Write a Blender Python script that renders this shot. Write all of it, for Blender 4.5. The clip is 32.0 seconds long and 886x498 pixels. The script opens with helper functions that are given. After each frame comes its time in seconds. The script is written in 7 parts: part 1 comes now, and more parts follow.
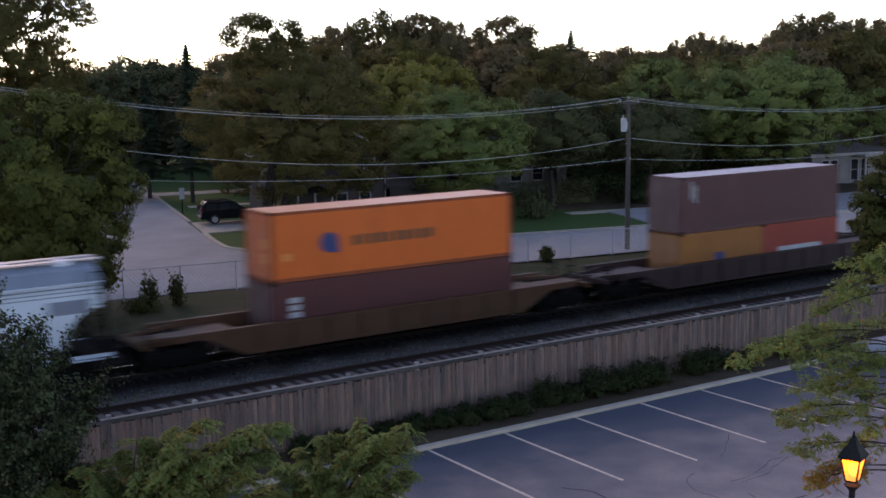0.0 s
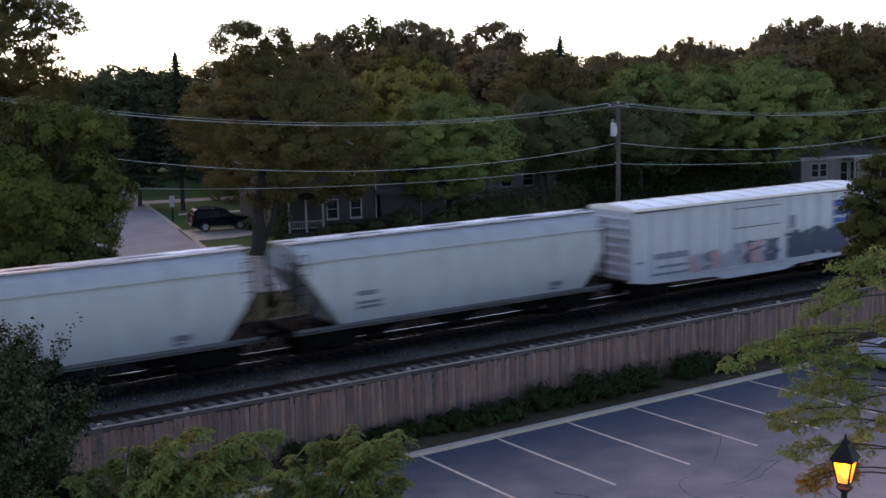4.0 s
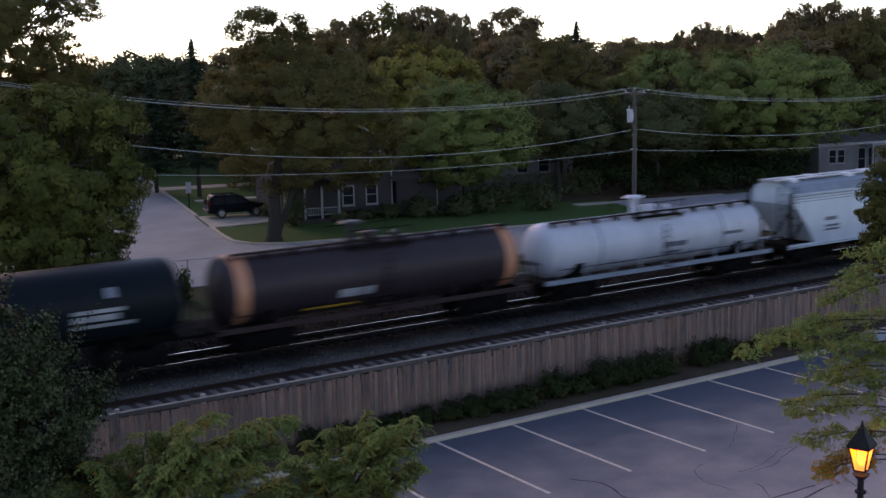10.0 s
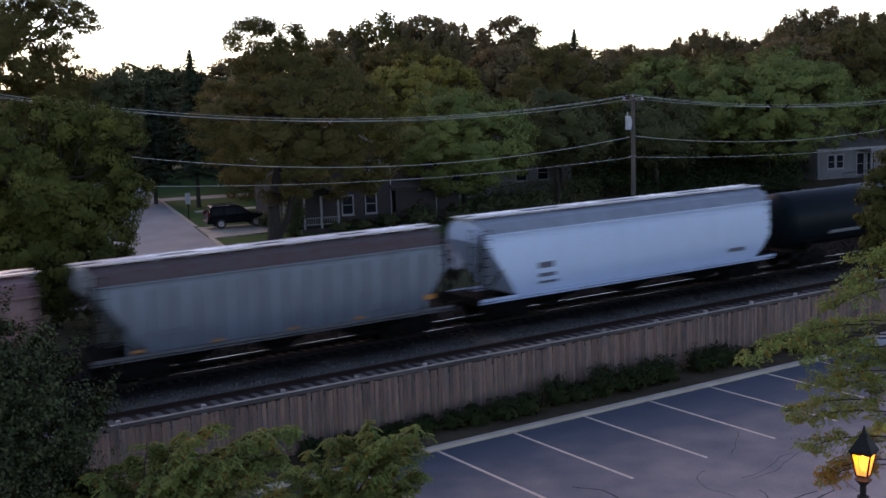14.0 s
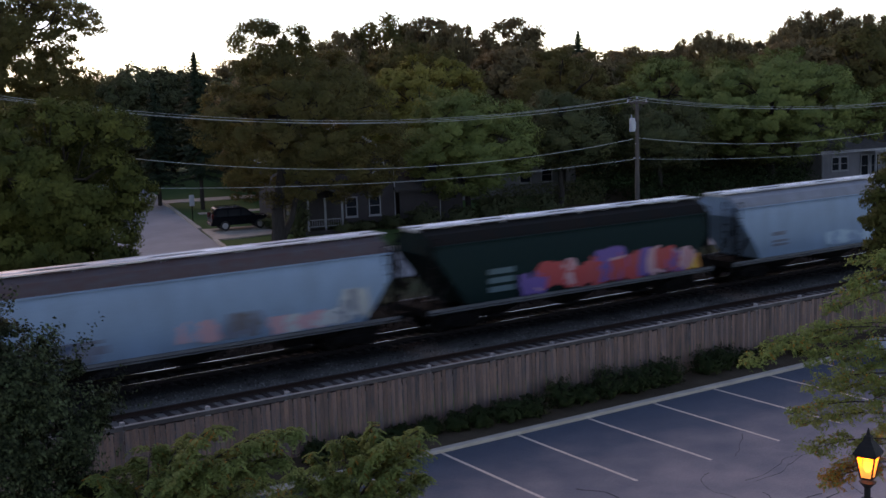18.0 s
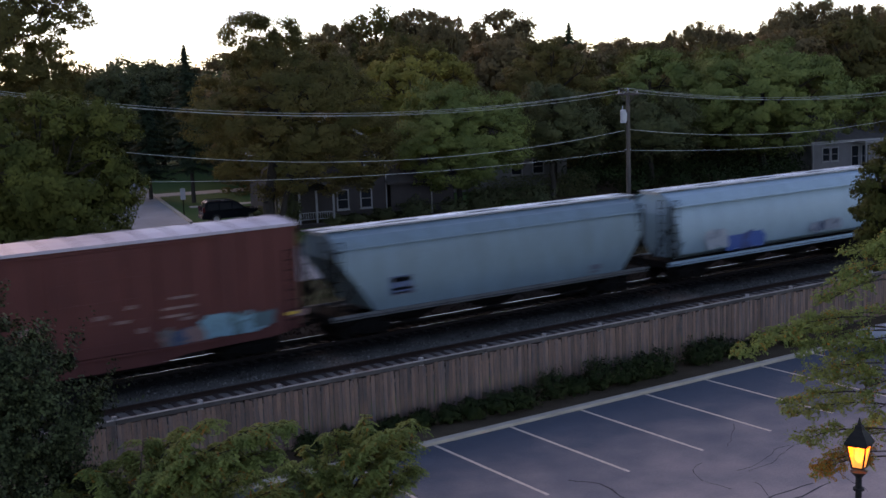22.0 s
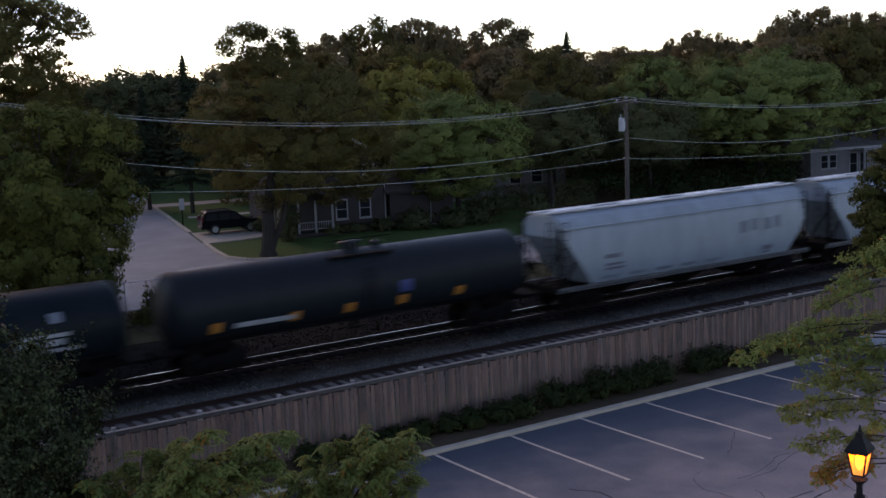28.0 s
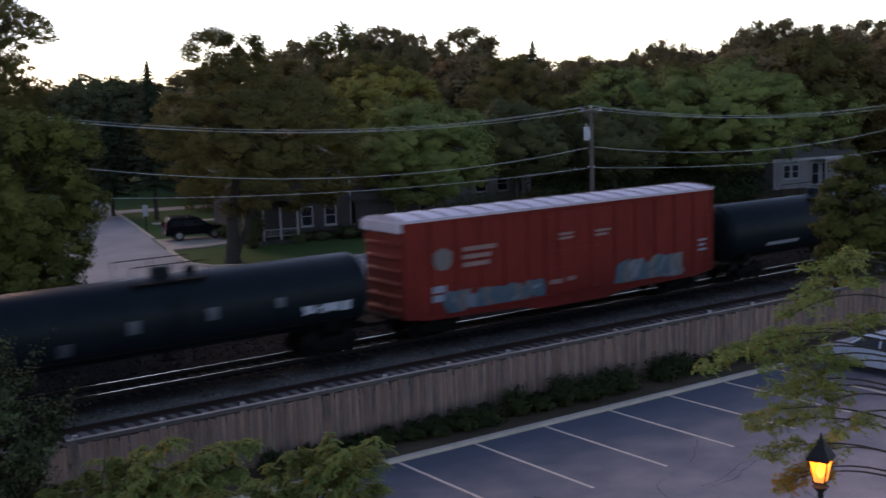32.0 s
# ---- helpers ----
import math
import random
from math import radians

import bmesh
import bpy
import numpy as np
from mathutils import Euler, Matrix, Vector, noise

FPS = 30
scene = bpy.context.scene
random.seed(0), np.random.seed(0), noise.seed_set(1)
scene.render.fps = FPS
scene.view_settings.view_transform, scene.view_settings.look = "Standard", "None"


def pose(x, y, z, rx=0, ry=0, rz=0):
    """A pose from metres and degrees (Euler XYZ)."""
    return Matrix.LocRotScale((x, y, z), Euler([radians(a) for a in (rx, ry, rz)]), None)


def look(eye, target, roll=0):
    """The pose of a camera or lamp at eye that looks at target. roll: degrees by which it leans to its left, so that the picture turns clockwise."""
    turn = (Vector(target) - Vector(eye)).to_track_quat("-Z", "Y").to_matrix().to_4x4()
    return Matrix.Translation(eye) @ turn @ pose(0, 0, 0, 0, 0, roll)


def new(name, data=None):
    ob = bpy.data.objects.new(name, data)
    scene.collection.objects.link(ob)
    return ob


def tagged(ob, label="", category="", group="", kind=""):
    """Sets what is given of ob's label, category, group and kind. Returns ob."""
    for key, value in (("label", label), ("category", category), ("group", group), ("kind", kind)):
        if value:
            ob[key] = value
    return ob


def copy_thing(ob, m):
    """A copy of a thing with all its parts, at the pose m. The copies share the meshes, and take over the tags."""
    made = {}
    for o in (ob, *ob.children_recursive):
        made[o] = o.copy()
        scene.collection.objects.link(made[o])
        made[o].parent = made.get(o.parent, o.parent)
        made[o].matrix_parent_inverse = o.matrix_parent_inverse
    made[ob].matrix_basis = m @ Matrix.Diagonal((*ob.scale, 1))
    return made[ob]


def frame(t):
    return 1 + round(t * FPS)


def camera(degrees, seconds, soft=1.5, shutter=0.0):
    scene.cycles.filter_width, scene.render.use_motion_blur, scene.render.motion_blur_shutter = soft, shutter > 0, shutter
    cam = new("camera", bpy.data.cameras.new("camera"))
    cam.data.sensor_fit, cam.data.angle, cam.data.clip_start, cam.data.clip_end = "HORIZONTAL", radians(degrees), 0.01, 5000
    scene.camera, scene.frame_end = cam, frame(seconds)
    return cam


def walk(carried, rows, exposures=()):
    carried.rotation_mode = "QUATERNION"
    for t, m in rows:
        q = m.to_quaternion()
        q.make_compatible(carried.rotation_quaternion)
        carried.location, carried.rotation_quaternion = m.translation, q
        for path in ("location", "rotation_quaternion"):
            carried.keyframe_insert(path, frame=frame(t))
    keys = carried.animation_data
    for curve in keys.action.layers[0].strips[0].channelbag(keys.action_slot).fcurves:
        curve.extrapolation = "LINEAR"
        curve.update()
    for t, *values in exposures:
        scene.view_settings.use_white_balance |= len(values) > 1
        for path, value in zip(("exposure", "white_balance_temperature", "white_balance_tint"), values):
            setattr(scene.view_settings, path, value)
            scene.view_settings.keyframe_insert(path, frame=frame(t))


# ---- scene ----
# Camera: hand-held at an upper storey, turning a little while it stands in one place.
VIEW = (
    (0, 81.632, 0.991, -33.543), (0.5, 81.911, 1.399, -33.191), (1, 81.84, 1.879, -33.596), (1.5, 81.745, 1.887, -33.72),
    (2, 81.965, 1.932, -33.777), (2.5, 81.722, 1.861, -34.122), (4.5, 81.95, 1.298, -33.975), (5, 82.068, 1.746, -33.772),
    (5.5, 82.279, 1.635, -33.717), (6, 81.987, 1.826, -33.723), (6.5, 81.918, 1.934, -33.537), (7, 81.686, 1.932, -33.179),
    (7.5, 81.485, 2.181, -32.847), (8, 81.331, 2.212, -32.784), (8.5, 81.67, 1.891, -32.377), (9, 81.455, 1.673, -32.301),
    (9.5, 81.342, 1.39, -32.908), (10, 81.272, 1.431, -33.284), (10.5, 81.597, 1.596, -33.244), (11, 81.714, 1.571, -33.072),
    (11.5, 81.67, 1.695, -33.126), (12, 81.819, 1.707, -33.349), (12.5, 81.705, 1.892, -33.41), (13, 81.265, 2.173, -33.543),
    (13.5, 81.695, 2.024, -33.277), (14, 81.681, 1.924, -33.37), (14.5, 81.823, 1.716, -33.33), (16.5, 81.549, 2.112, -33.374),
    (17, 81.726, 2.012, -33.357), (17.5, 81.807, 2.01, -33.273), (18, 81.779, 1.927, -33.186), (18.5, 81.727, 2.01, -33.074),
    (19, 81.832, 2.142, -33.07), (19.5, 82.085, 2.108, -33.014), (20, 82.001, 1.891, -32.888), (20.5, 81.99, 1.858, -33.029),
    (21, 81.816, 2.036, -33.112), (21.5, 81.605, 2.153, -33.237), (22, 81.399, 2.143, -33.618), (22.5, 81.477, 2.133, -33.56),
    (23, 81.679, 2.212, -33.466), (23.5, 81.709, 2.374, -33.589), (24, 82.059, 2.228, -33.611), (24.5, 82.426, 2.094, -33.73),
    (26.5, 82.301, 2.403, -33.468), (27, 81.946, 2.419, -33.619), (27.5, 82.019, 2.427, -33.546), (28, 81.83, 2.41, -33.701),
    (28.5, 81.626, 2.221, -33.601), (29, 81.914, 2.432, -33.58), (29.5, 82.147, 2.396, -33.819), (30, 82.714, 2.535, -33.675),
    (30.5, 82.667, 2.354, -33.812), (31, 82.399, 2.516, -33.63), (31.5, 82.244, 2.1, -33.945), (32, 82.137, 1.936, -35.303),
)
cam = camera(40.44, 32.0, soft=1.55, shutter=0.85)
EYE = (0.0, 0.0, 10.73)
walk(cam, [(t, pose(*EYE, a, b, c)) for t, a, b, c in VIEW],
     [(t, s - 0.13, 8700, 26) for t, s in ((0, 1.55), (6, 1.53), (10, 1.42), (13, 1.52), (14.2, 1.4), (17, 1.25), (19, 1.24), (22, 1.37), (28, 1.12), (32, 1.33))])

# Dusk: the sun has sunk behind the far woods; the sky and an added glow lamp light everything.
SUN_AZ, SUN_EL = 2.0, 25.0          # degrees from +y towards +x, and above the horizon
world = bpy.data.worlds.new("dusk_sky")
scene.world = world
world.use_nodes = True
wn, wl = world.node_tree.nodes, world.node_tree.links
sky = wn.new("ShaderNodeTexSky")
sky.sky_type = "NISHITA"
sky.sun_disc = False
sky.sun_elevation, sky.sun_rotation = radians(SUN_EL), radians(SUN_AZ)
sky.altitude, sky.air_density, sky.dust_density, sky.ozone_density = 200, 0.7, 0.1, 3.0
wl.new(sky.outputs[0], wn["Background"].inputs[0])
wn["Background"].inputs[1].default_value = 0.15
# Broad pink lamp set high, added in place of the bright afterglow.
sun_data = bpy.data.lights.new("sun", "SUN")
sun_data.energy, sun_data.angle, sun_data.color = 0.5, radians(22), (1.0, 0.76, 0.66)
sun = new("sun", sun_data)
a, e = radians(SUN_AZ), radians(SUN_EL)
sun.matrix_basis = look((0, 0, 60), (-math.sin(a) * math.cos(e), -math.cos(a) * math.cos(e), 60 - math.sin(e)))


# ---- mesh helpers ----
def mesh_of(bm, name):
    me = bpy.data.meshes.new(name)
    bm.normal_update()
    bm.to_mesh(me)
    bm.free()
    return me


def part(name, bm, material, parent=None, label="", at=None, smooth=False):
    """One mesh object under a thing or a part; bm may be a mesh that several parts share."""
    me = bm if isinstance(bm, bpy.types.Mesh) else mesh_of(bm, name)
    if not me.materials:
        me.materials.append(material)
    if smooth:
        me.polygons.foreach_set("use_smooth", [True] * len(me.polygons))
        me.set_sharp_from_angle(angle=0.6)
    ob = new(name, me)
    if parent is not None:
        ob.parent = parent
    if at is not None:
        ob.matrix_basis = at
    if label:
        tagged(ob, label)
    return ob


def thing(name, label, category, group="", at=None, kind=""):
    ob = new(name)
    ob.empty_display_size = 0.3
    if at is not None:
        ob.matrix_basis = at
    return tagged(ob, label, category, group, kind)


def box(bm, x0, x1, y0, y1, z0, z1, bevel=0.0):
    m = Matrix.LocRotScale(((x0 + x1) / 2, (y0 + y1) / 2, (z0 + z1) / 2), None, (x1 - x0, y1 - y0, z1 - z0))
    made = bmesh.ops.create_cube(bm, size=1, matrix=m)
    if bevel:
        edges = list({ed for v in made["verts"] for ed in v.link_edges})
        bmesh.ops.bevel(bm, geom=edges, offset=bevel, segments=1, affect="EDGES")
    return bm


def bar(bm, p, q, w, h=None):
    """A square bar from p to q."""
    p, q = Vector(p), Vector(q)
    d = q - p
    m = Matrix.Translation((p + q) / 2) @ d.to_track_quat("X", "Z").to_matrix().to_4x4() @ Matrix.Diagonal((d.length, w, h or w, 1))
    bmesh.ops.create_cube(bm, size=1, matrix=m)
    return bm


def tube(bm, p, q, r0, r1=None, n=10, caps=True):
    p, q = Vector(p), Vector(q)
    d = q - p
    m = Matrix.Translation((p + q) / 2) @ d.to_track_quat("Z", "Y").to_matrix().to_4x4()
    bmesh.ops.create_cone(bm, cap_ends=caps, segments=n, radius1=r0, radius2=r0 if r1 is None else r1, depth=d.length, matrix=m)
    return bm


def loft(bm, loops, caps=True):
    """Skin a row of closed loops that have the same number of points."""
    rings = [[bm.verts.new(p) for p in loop] for loop in loops]
    n = len(rings[0])
    for a_ring, b_ring in zip(rings, rings[1:]):
        for i in range(n):
            bm.faces.new((a_ring[i], a_ring[(i + 1) % n], b_ring[(i + 1) % n], b_ring[i]))
    if caps:
        bm.faces.new(rings[0][::-1])
        bm.faces.new(rings[-1])
    bmesh.ops.recalc_face_normals(bm, faces=bm.faces[:])
    return bm


def sheet(bm, pts, z=None, thick=0.0):
    """A flat polygon, or a slab of that thickness below it."""
    top = [bm.verts.new((p[0], p[1], p[2] if z is None else z)) for p in pts]
    bm.faces.new(top)
    if thick:
        low = [bm.verts.new((v.co.x, v.co.y, v.co.z - thick)) for v in top]
        bm.faces.new(low[::-1])
        for i in range(len(top)):
            j = (i + 1) % len(top)
            bm.faces.new((top[i], low[i], low[j], top[j]))
    bmesh.ops.recalc_face_normals(bm, faces=bm.faces[:])
    return bm


def from_arrays(name, verts, faces_n, n_per):
    """A mesh of equal polygons from numpy vertices; faces_n polygons of n_per corners, in order."""
    me = bpy.data.meshes.new(name)
    me.vertices.add(len(verts))
    me.vertices.foreach_set("co", np.asarray(verts, dtype=np.float32).ravel())
    me.loops.add(faces_n * n_per)
    me.loops.foreach_set("vertex_index", np.arange(faces_n * n_per, dtype=np.int32))
    me.polygons.add(faces_n)
    me.polygons.foreach_set("loop_start", np.arange(0, faces_n * n_per, n_per, dtype=np.int32))
    me.update(calc_edges=True)
    return me


# ---- materials ----
def surface(name, base, alt=None, rough=0.6, metal=0.0, scale=1.5, fine=25.0, bump=0.15, spread=0.5, vary=0.0, island=0.0, streak=None, spec=0.5):
    """Two colours mixed by coarse stains, fine grain in value and relief; streak stretches the stains along z; vary and island change the value from piece to piece."""
    m = bpy.data.materials.new(name)
    m.use_nodes = True
    n, l = m.node_tree.nodes, m.node_tree.links
    b = n["Principled BSDF"]
    b.inputs["Metallic"].default_value = metal
    b.inputs["Specular IOR Level"].default_value = spec
    alt = alt or tuple(c * 0.7 for c in base)
    co = n.new("ShaderNodeTexCoord")
    mp = n.new("ShaderNodeMapping")
    l.new(co.outputs["Object"], mp.inputs[0])
    if streak:
        mp.inputs["Scale"].default_value = streak
    if vary:
        own = n.new("ShaderNodeObjectInfo")
        away = n.new("ShaderNodeMath")
        away.operation = "MULTIPLY"
        away.inputs[1].default_value = 57.0
        l.new(own.outputs["Random"], away.inputs[0])
        l.new(away.outputs[0], mp.inputs["Location"])
    big = n.new("ShaderNodeTexNoise")
    big.inputs["Scale"].default_value, big.inputs["Detail"].default_value, big.inputs["Roughness"].default_value = scale, 6, 0.65
    l.new(mp.outputs[0], big.inputs["Vector"])
    ramp = n.new("ShaderNodeMapRange")
    ramp.inputs["From Min"].default_value, ramp.inputs["From Max"].default_value = 0.5 - spread / 2, 0.5 + spread / 2
    l.new(big.outputs[0], ramp.inputs[0])
    mix = n.new("ShaderNodeMix")
    mix.data_type = "RGBA"
    mix.inputs["A"].default_value, mix.inputs["B"].default_value = (*base, 1), (*alt, 1)
    l.new(ramp.outputs[0], mix.inputs["Factor"])
    grain = n.new("ShaderNodeTexNoise")
    grain.inputs["Scale"].default_value, grain.inputs["Detail"].default_value = fine, 4
    l.new(co.outputs["Object"], grain.inputs["Vector"])
    hsv = n.new("ShaderNodeHueSaturation")
    l.new(mix.outputs["Result"], hsv.inputs["Color"])
    val = n.new("ShaderNodeMapRange")
    val.inputs["To Min"].default_value, val.inputs["To Max"].default_value = 0.78, 1.22
    l.new(grain.outputs[0], val.inputs[0])
    last = val.outputs[0]
    for amount, node, out in ((vary, "ShaderNodeObjectInfo", "Random"), (island, "ShaderNodeNewGeometry", "Random Per Island")):
        if amount:
            src = n.new(node)
            k = n.new("ShaderNodeMapRange")
            k.inputs["To Min"].default_value, k.inputs["To Max"].default_value = 1 - amount, 1 + amount
            l.new(src.outputs[out], k.inputs[0])
            mul = n.new("ShaderNodeMath")
            mul.operation = "MULTIPLY"
            l.new(last, mul.inputs[0])
            l.new(k.outputs[0], mul.inputs[1])
            last = mul.outputs[0]
    l.new(last, hsv.inputs["Value"])
    l.new(hsv.outputs[0], b.inputs["Base Color"])
    rr = n.new("ShaderNodeMapRange")
    rr.inputs["To Min"].default_value, rr.inputs["To Max"].default_value = max(0.02, rough - 0.12), min(1, rough + 0.12)
    l.new(big.outputs[0], rr.inputs[0])
    l.new(rr.outputs[0], b.inputs["Roughness"])
    if bump:
        bp = n.new("ShaderNodeBump")
        bp.inputs["Strength"].default_value, bp.inputs["Distance"].default_value = bump, 0.02
        l.new(grain.outputs[0], bp.inputs["Height"])
        l.new(bp.outputs[0], b.inputs["Normal"])
    return m


def foliage(name, base, alt, through_light=0.2, island=0.1, scale=0.5):
    m = surface(name, base, alt, rough=0.65, scale=scale, fine=3.0, bump=0, island=island, spread=0.45, spec=0.05)
    n, l = m.node_tree.nodes, m.node_tree.links
    tr = n.new("ShaderNodeBsdfTranslucent")
    b = n["Principled BSDF"]
    l.new(b.inputs["Base Color"].links[0].from_socket, tr.inputs[0])
    mx = n.new("ShaderNodeMixShader")
    mx.inputs[0].default_value = through_light
    l.new(b.outputs[0], mx.inputs[1])
    l.new(tr.outputs[0], mx.inputs[2])
    l.new(mx.outputs[0], n["Material Output"].inputs[0])
    return m


def glow(name, color, strength):
    m = bpy.data.materials.new(name)
    m.use_nodes = True
    b = m.node_tree.nodes["Principled BSDF"]
    b.inputs["Base Color"].default_value = (*color, 1)
    b.inputs["Emission Color"].default_value = (*color, 1)
    b.inputs["Emission Strength"].default_value = strength
    return m


ASPHALT = surface("asphalt", (0.02, 0.036, 0.06), (0.05, 0.068, 0.094), 0.7, scale=0.9, fine=14, bump=0.8, spec=0.22)
# the stalls are darker and bluer, the aisle lighter and browner
nt = ASPHALT.node_tree
mixed = [n for n in nt.nodes if n.type == "HUE_SAT"][0]
src_color = mixed.inputs["Color"].links[0].from_socket
coords = nt.nodes.new("ShaderNodeTexCoord")
split = nt.nodes.new("ShaderNodeSeparateXYZ")
nt.links.new(coords.outputs["Object"], split.inputs[0])
patch = nt.nodes.new("ShaderNodeTexNoise")
patch.inputs["Scale"].default_value, patch.inputs["Detail"].default_value = 0.6, 9
nt.links.new(coords.outputs["Object"], patch.inputs["Vector"])
shift = nt.nodes.new("ShaderNodeMath")
shift.operation = "MULTIPLY_ADD"
nt.links.new(patch.outputs[0], shift.inputs[0])
shift.inputs[1].default_value = 6.0
nt.links.new(split.outputs["Y"], shift.inputs[2])
toward_aisle = nt.nodes.new("ShaderNodeMapRange")
toward_aisle.inputs["From Min"].default_value, toward_aisle.inputs["From Max"].default_value = 29.5, 20.5
nt.links.new(shift.outputs[0], toward_aisle.inputs[0])
aisle = nt.nodes.new("ShaderNodeMix")
aisle.data_type = "RGBA"
mottle = nt.nodes.new("ShaderNodeTexNoise")
mottle.inputs["Scale"].default_value, mottle.inputs["Detail"].default_value = 0.8, 9
nt.links.new(coords.outputs["Object"], mottle.inputs["Vector"])
spot = nt.nodes.new("ShaderNodeMapRange")
spot.inputs["From Min"].default_value, spot.inputs["From Max"].default_value = 0.3, 0.7
nt.links.new(mottle.outputs[0], spot.inputs[0])
# aisle tone: two lighter browns mixed in patches
worn = nt.nodes.new("ShaderNodeMix")
worn.data_type = "RGBA"
worn.inputs["A"].default_value, worn.inputs["B"].default_value = (0.21, 0.175, 0.18, 1), (0.36, 0.28, 0.26, 1)
nt.links.new(spot.outputs[0], worn.inputs["Factor"])
nt.links.new(worn.outputs["Result"], aisle.inputs["B"])
nt.links.new(toward_aisle.outputs[0], aisle.inputs["Factor"])
nt.links.new(src_color, aisle.inputs["A"])
nt.links.new(aisle.outputs["Result"], mixed.inputs["Color"])
TAR = surface("crack_tar", (0.02, 0.021, 0.024), (0.035, 0.035, 0.037), 0.7, spec=0.15)
ROAD = surface("road_concrete", (0.27, 0.275, 0.285), (0.2, 0.2, 0.205), 0.85, scale=0.3, fine=30, bump=0.2, spec=0.12)
CONCRETE = surface("concrete", (0.42, 0.37, 0.31), (0.28, 0.25, 0.21), 0.9, scale=1.2, fine=40, bump=0.3, spec=0.12)
PAINT_LINE = surface("line_paint", (0.66, 0.53, 0.43), (0.34, 0.28, 0.24), 0.8, scale=4, fine=50, bump=0.2, spread=0.7, spec=0.12)
GRASS = surface("grass", (0.04, 0.085, 0.026), (0.058, 0.095, 0.034), 0.9, scale=0.35, fine=18, bump=0.6, spec=0.03)
VERGE = surface("dry_verge", (0.035, 0.048, 0.018), (0.08, 0.065, 0.042), 0.95, scale=0.5, fine=14, bump=0.8, spec=0.03)
MULCH = surface("mulch_bed", (0.05, 0.038, 0.026), (0.085, 0.065, 0.045), 0.95, scale=1.2, fine=25, bump=0.9, spec=0.03)
BALLAST = surface("ballast", (0.12, 0.118, 0.106), (0.045, 0.044, 0.039), 0.95, scale=0.7, fine=11, bump=1.0, spread=0.6, spec=0.03)
STONE = surface("ballast_stone", (0.17, 0.165, 0.15), (0.06, 0.058, 0.052), 0.9, scale=2, island=0.7, spec=0.03)


def grime_and_shade(m, near, far, band_tone, band_alt):
    """Oil, brake dust and the train's shade painted along the main track: full close to it, fading unevenly away from
    it.
    """
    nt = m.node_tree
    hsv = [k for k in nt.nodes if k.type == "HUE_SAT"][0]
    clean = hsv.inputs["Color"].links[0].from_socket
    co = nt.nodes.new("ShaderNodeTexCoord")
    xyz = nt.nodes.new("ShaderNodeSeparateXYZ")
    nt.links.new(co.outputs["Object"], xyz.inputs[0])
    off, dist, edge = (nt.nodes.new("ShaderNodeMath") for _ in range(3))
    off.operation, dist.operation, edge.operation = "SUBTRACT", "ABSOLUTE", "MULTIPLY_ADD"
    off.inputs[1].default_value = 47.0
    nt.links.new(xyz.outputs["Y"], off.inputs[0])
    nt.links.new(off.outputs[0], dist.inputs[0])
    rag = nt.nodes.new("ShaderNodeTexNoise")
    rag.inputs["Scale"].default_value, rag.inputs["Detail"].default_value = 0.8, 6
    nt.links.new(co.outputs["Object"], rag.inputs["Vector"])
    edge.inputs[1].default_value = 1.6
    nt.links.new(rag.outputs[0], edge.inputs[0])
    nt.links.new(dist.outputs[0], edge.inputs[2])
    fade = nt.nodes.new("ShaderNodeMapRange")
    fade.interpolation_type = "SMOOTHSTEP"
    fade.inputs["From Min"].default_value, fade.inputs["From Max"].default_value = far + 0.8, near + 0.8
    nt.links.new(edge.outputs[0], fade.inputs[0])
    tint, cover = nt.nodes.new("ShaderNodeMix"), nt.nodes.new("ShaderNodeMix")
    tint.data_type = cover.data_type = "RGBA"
    tint.inputs["A"].default_value, tint.inputs["B"].default_value = (*band_tone, 1), (*band_alt, 1)
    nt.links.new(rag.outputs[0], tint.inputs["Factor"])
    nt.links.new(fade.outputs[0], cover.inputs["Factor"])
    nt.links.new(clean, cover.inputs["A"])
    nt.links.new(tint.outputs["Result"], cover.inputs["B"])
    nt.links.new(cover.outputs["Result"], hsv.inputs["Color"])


# The dark band carries the shade under and behind the cars as well as grime.
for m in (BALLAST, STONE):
    grime_and_shade(m, 4.2, 6.4, (0.012, 0.0105, 0.009), (0.008, 0.007, 0.0065))
# Gold of the sunset sky's reflection is put into the steel's colour.
RAIL_HEAD = surface("polished_rail_gold_sky", (0.9, 0.78, 0.6), (0.82, 0.68, 0.5), 0.04, 1.0, scale=3, bump=0.0)
RAIL_RUST = surface("rusty_rail", (0.045, 0.026, 0.019), (0.03, 0.02, 0.017), 0.85, scale=3, bump=0.3, spec=0.12)
FINES = surface("pale_ballast_fines", (0.165, 0.148, 0.132), (0.085, 0.075, 0.068), 0.95, scale=0.9, fine=14, bump=0.9, spread=0.6, spec=0.03)
SLEEPER_BROWN = surface("brown_sleeper_wood", (0.05, 0.037, 0.032), (0.026, 0.02, 0.018), 0.9, scale=2.5, fine=30, bump=0.6, vary=0.3, spec=0.1)
RAIL_SIDE = surface("near_black_rail_web", (0.022, 0.016, 0.013), (0.014, 0.011, 0.01), 0.8, scale=3, bump=0.2, spec=0.08)
SLEEPER_DARK = surface("near_black_sleeper_wood", (0.016, 0.014, 0.012), (0.01, 0.009, 0.008), 0.85, scale=2.5, fine=30, bump=0.6, vary=0.3, spec=0.12)
PICKET = surface("weathered_picket", (0.21, 0.128, 0.098), (0.08, 0.073, 0.076), 0.88, scale=1.3, fine=22, bump=0.5, spread=0.36, vary=0.26, streak=(4.5, 4.5, 0.8), spec=0.12)
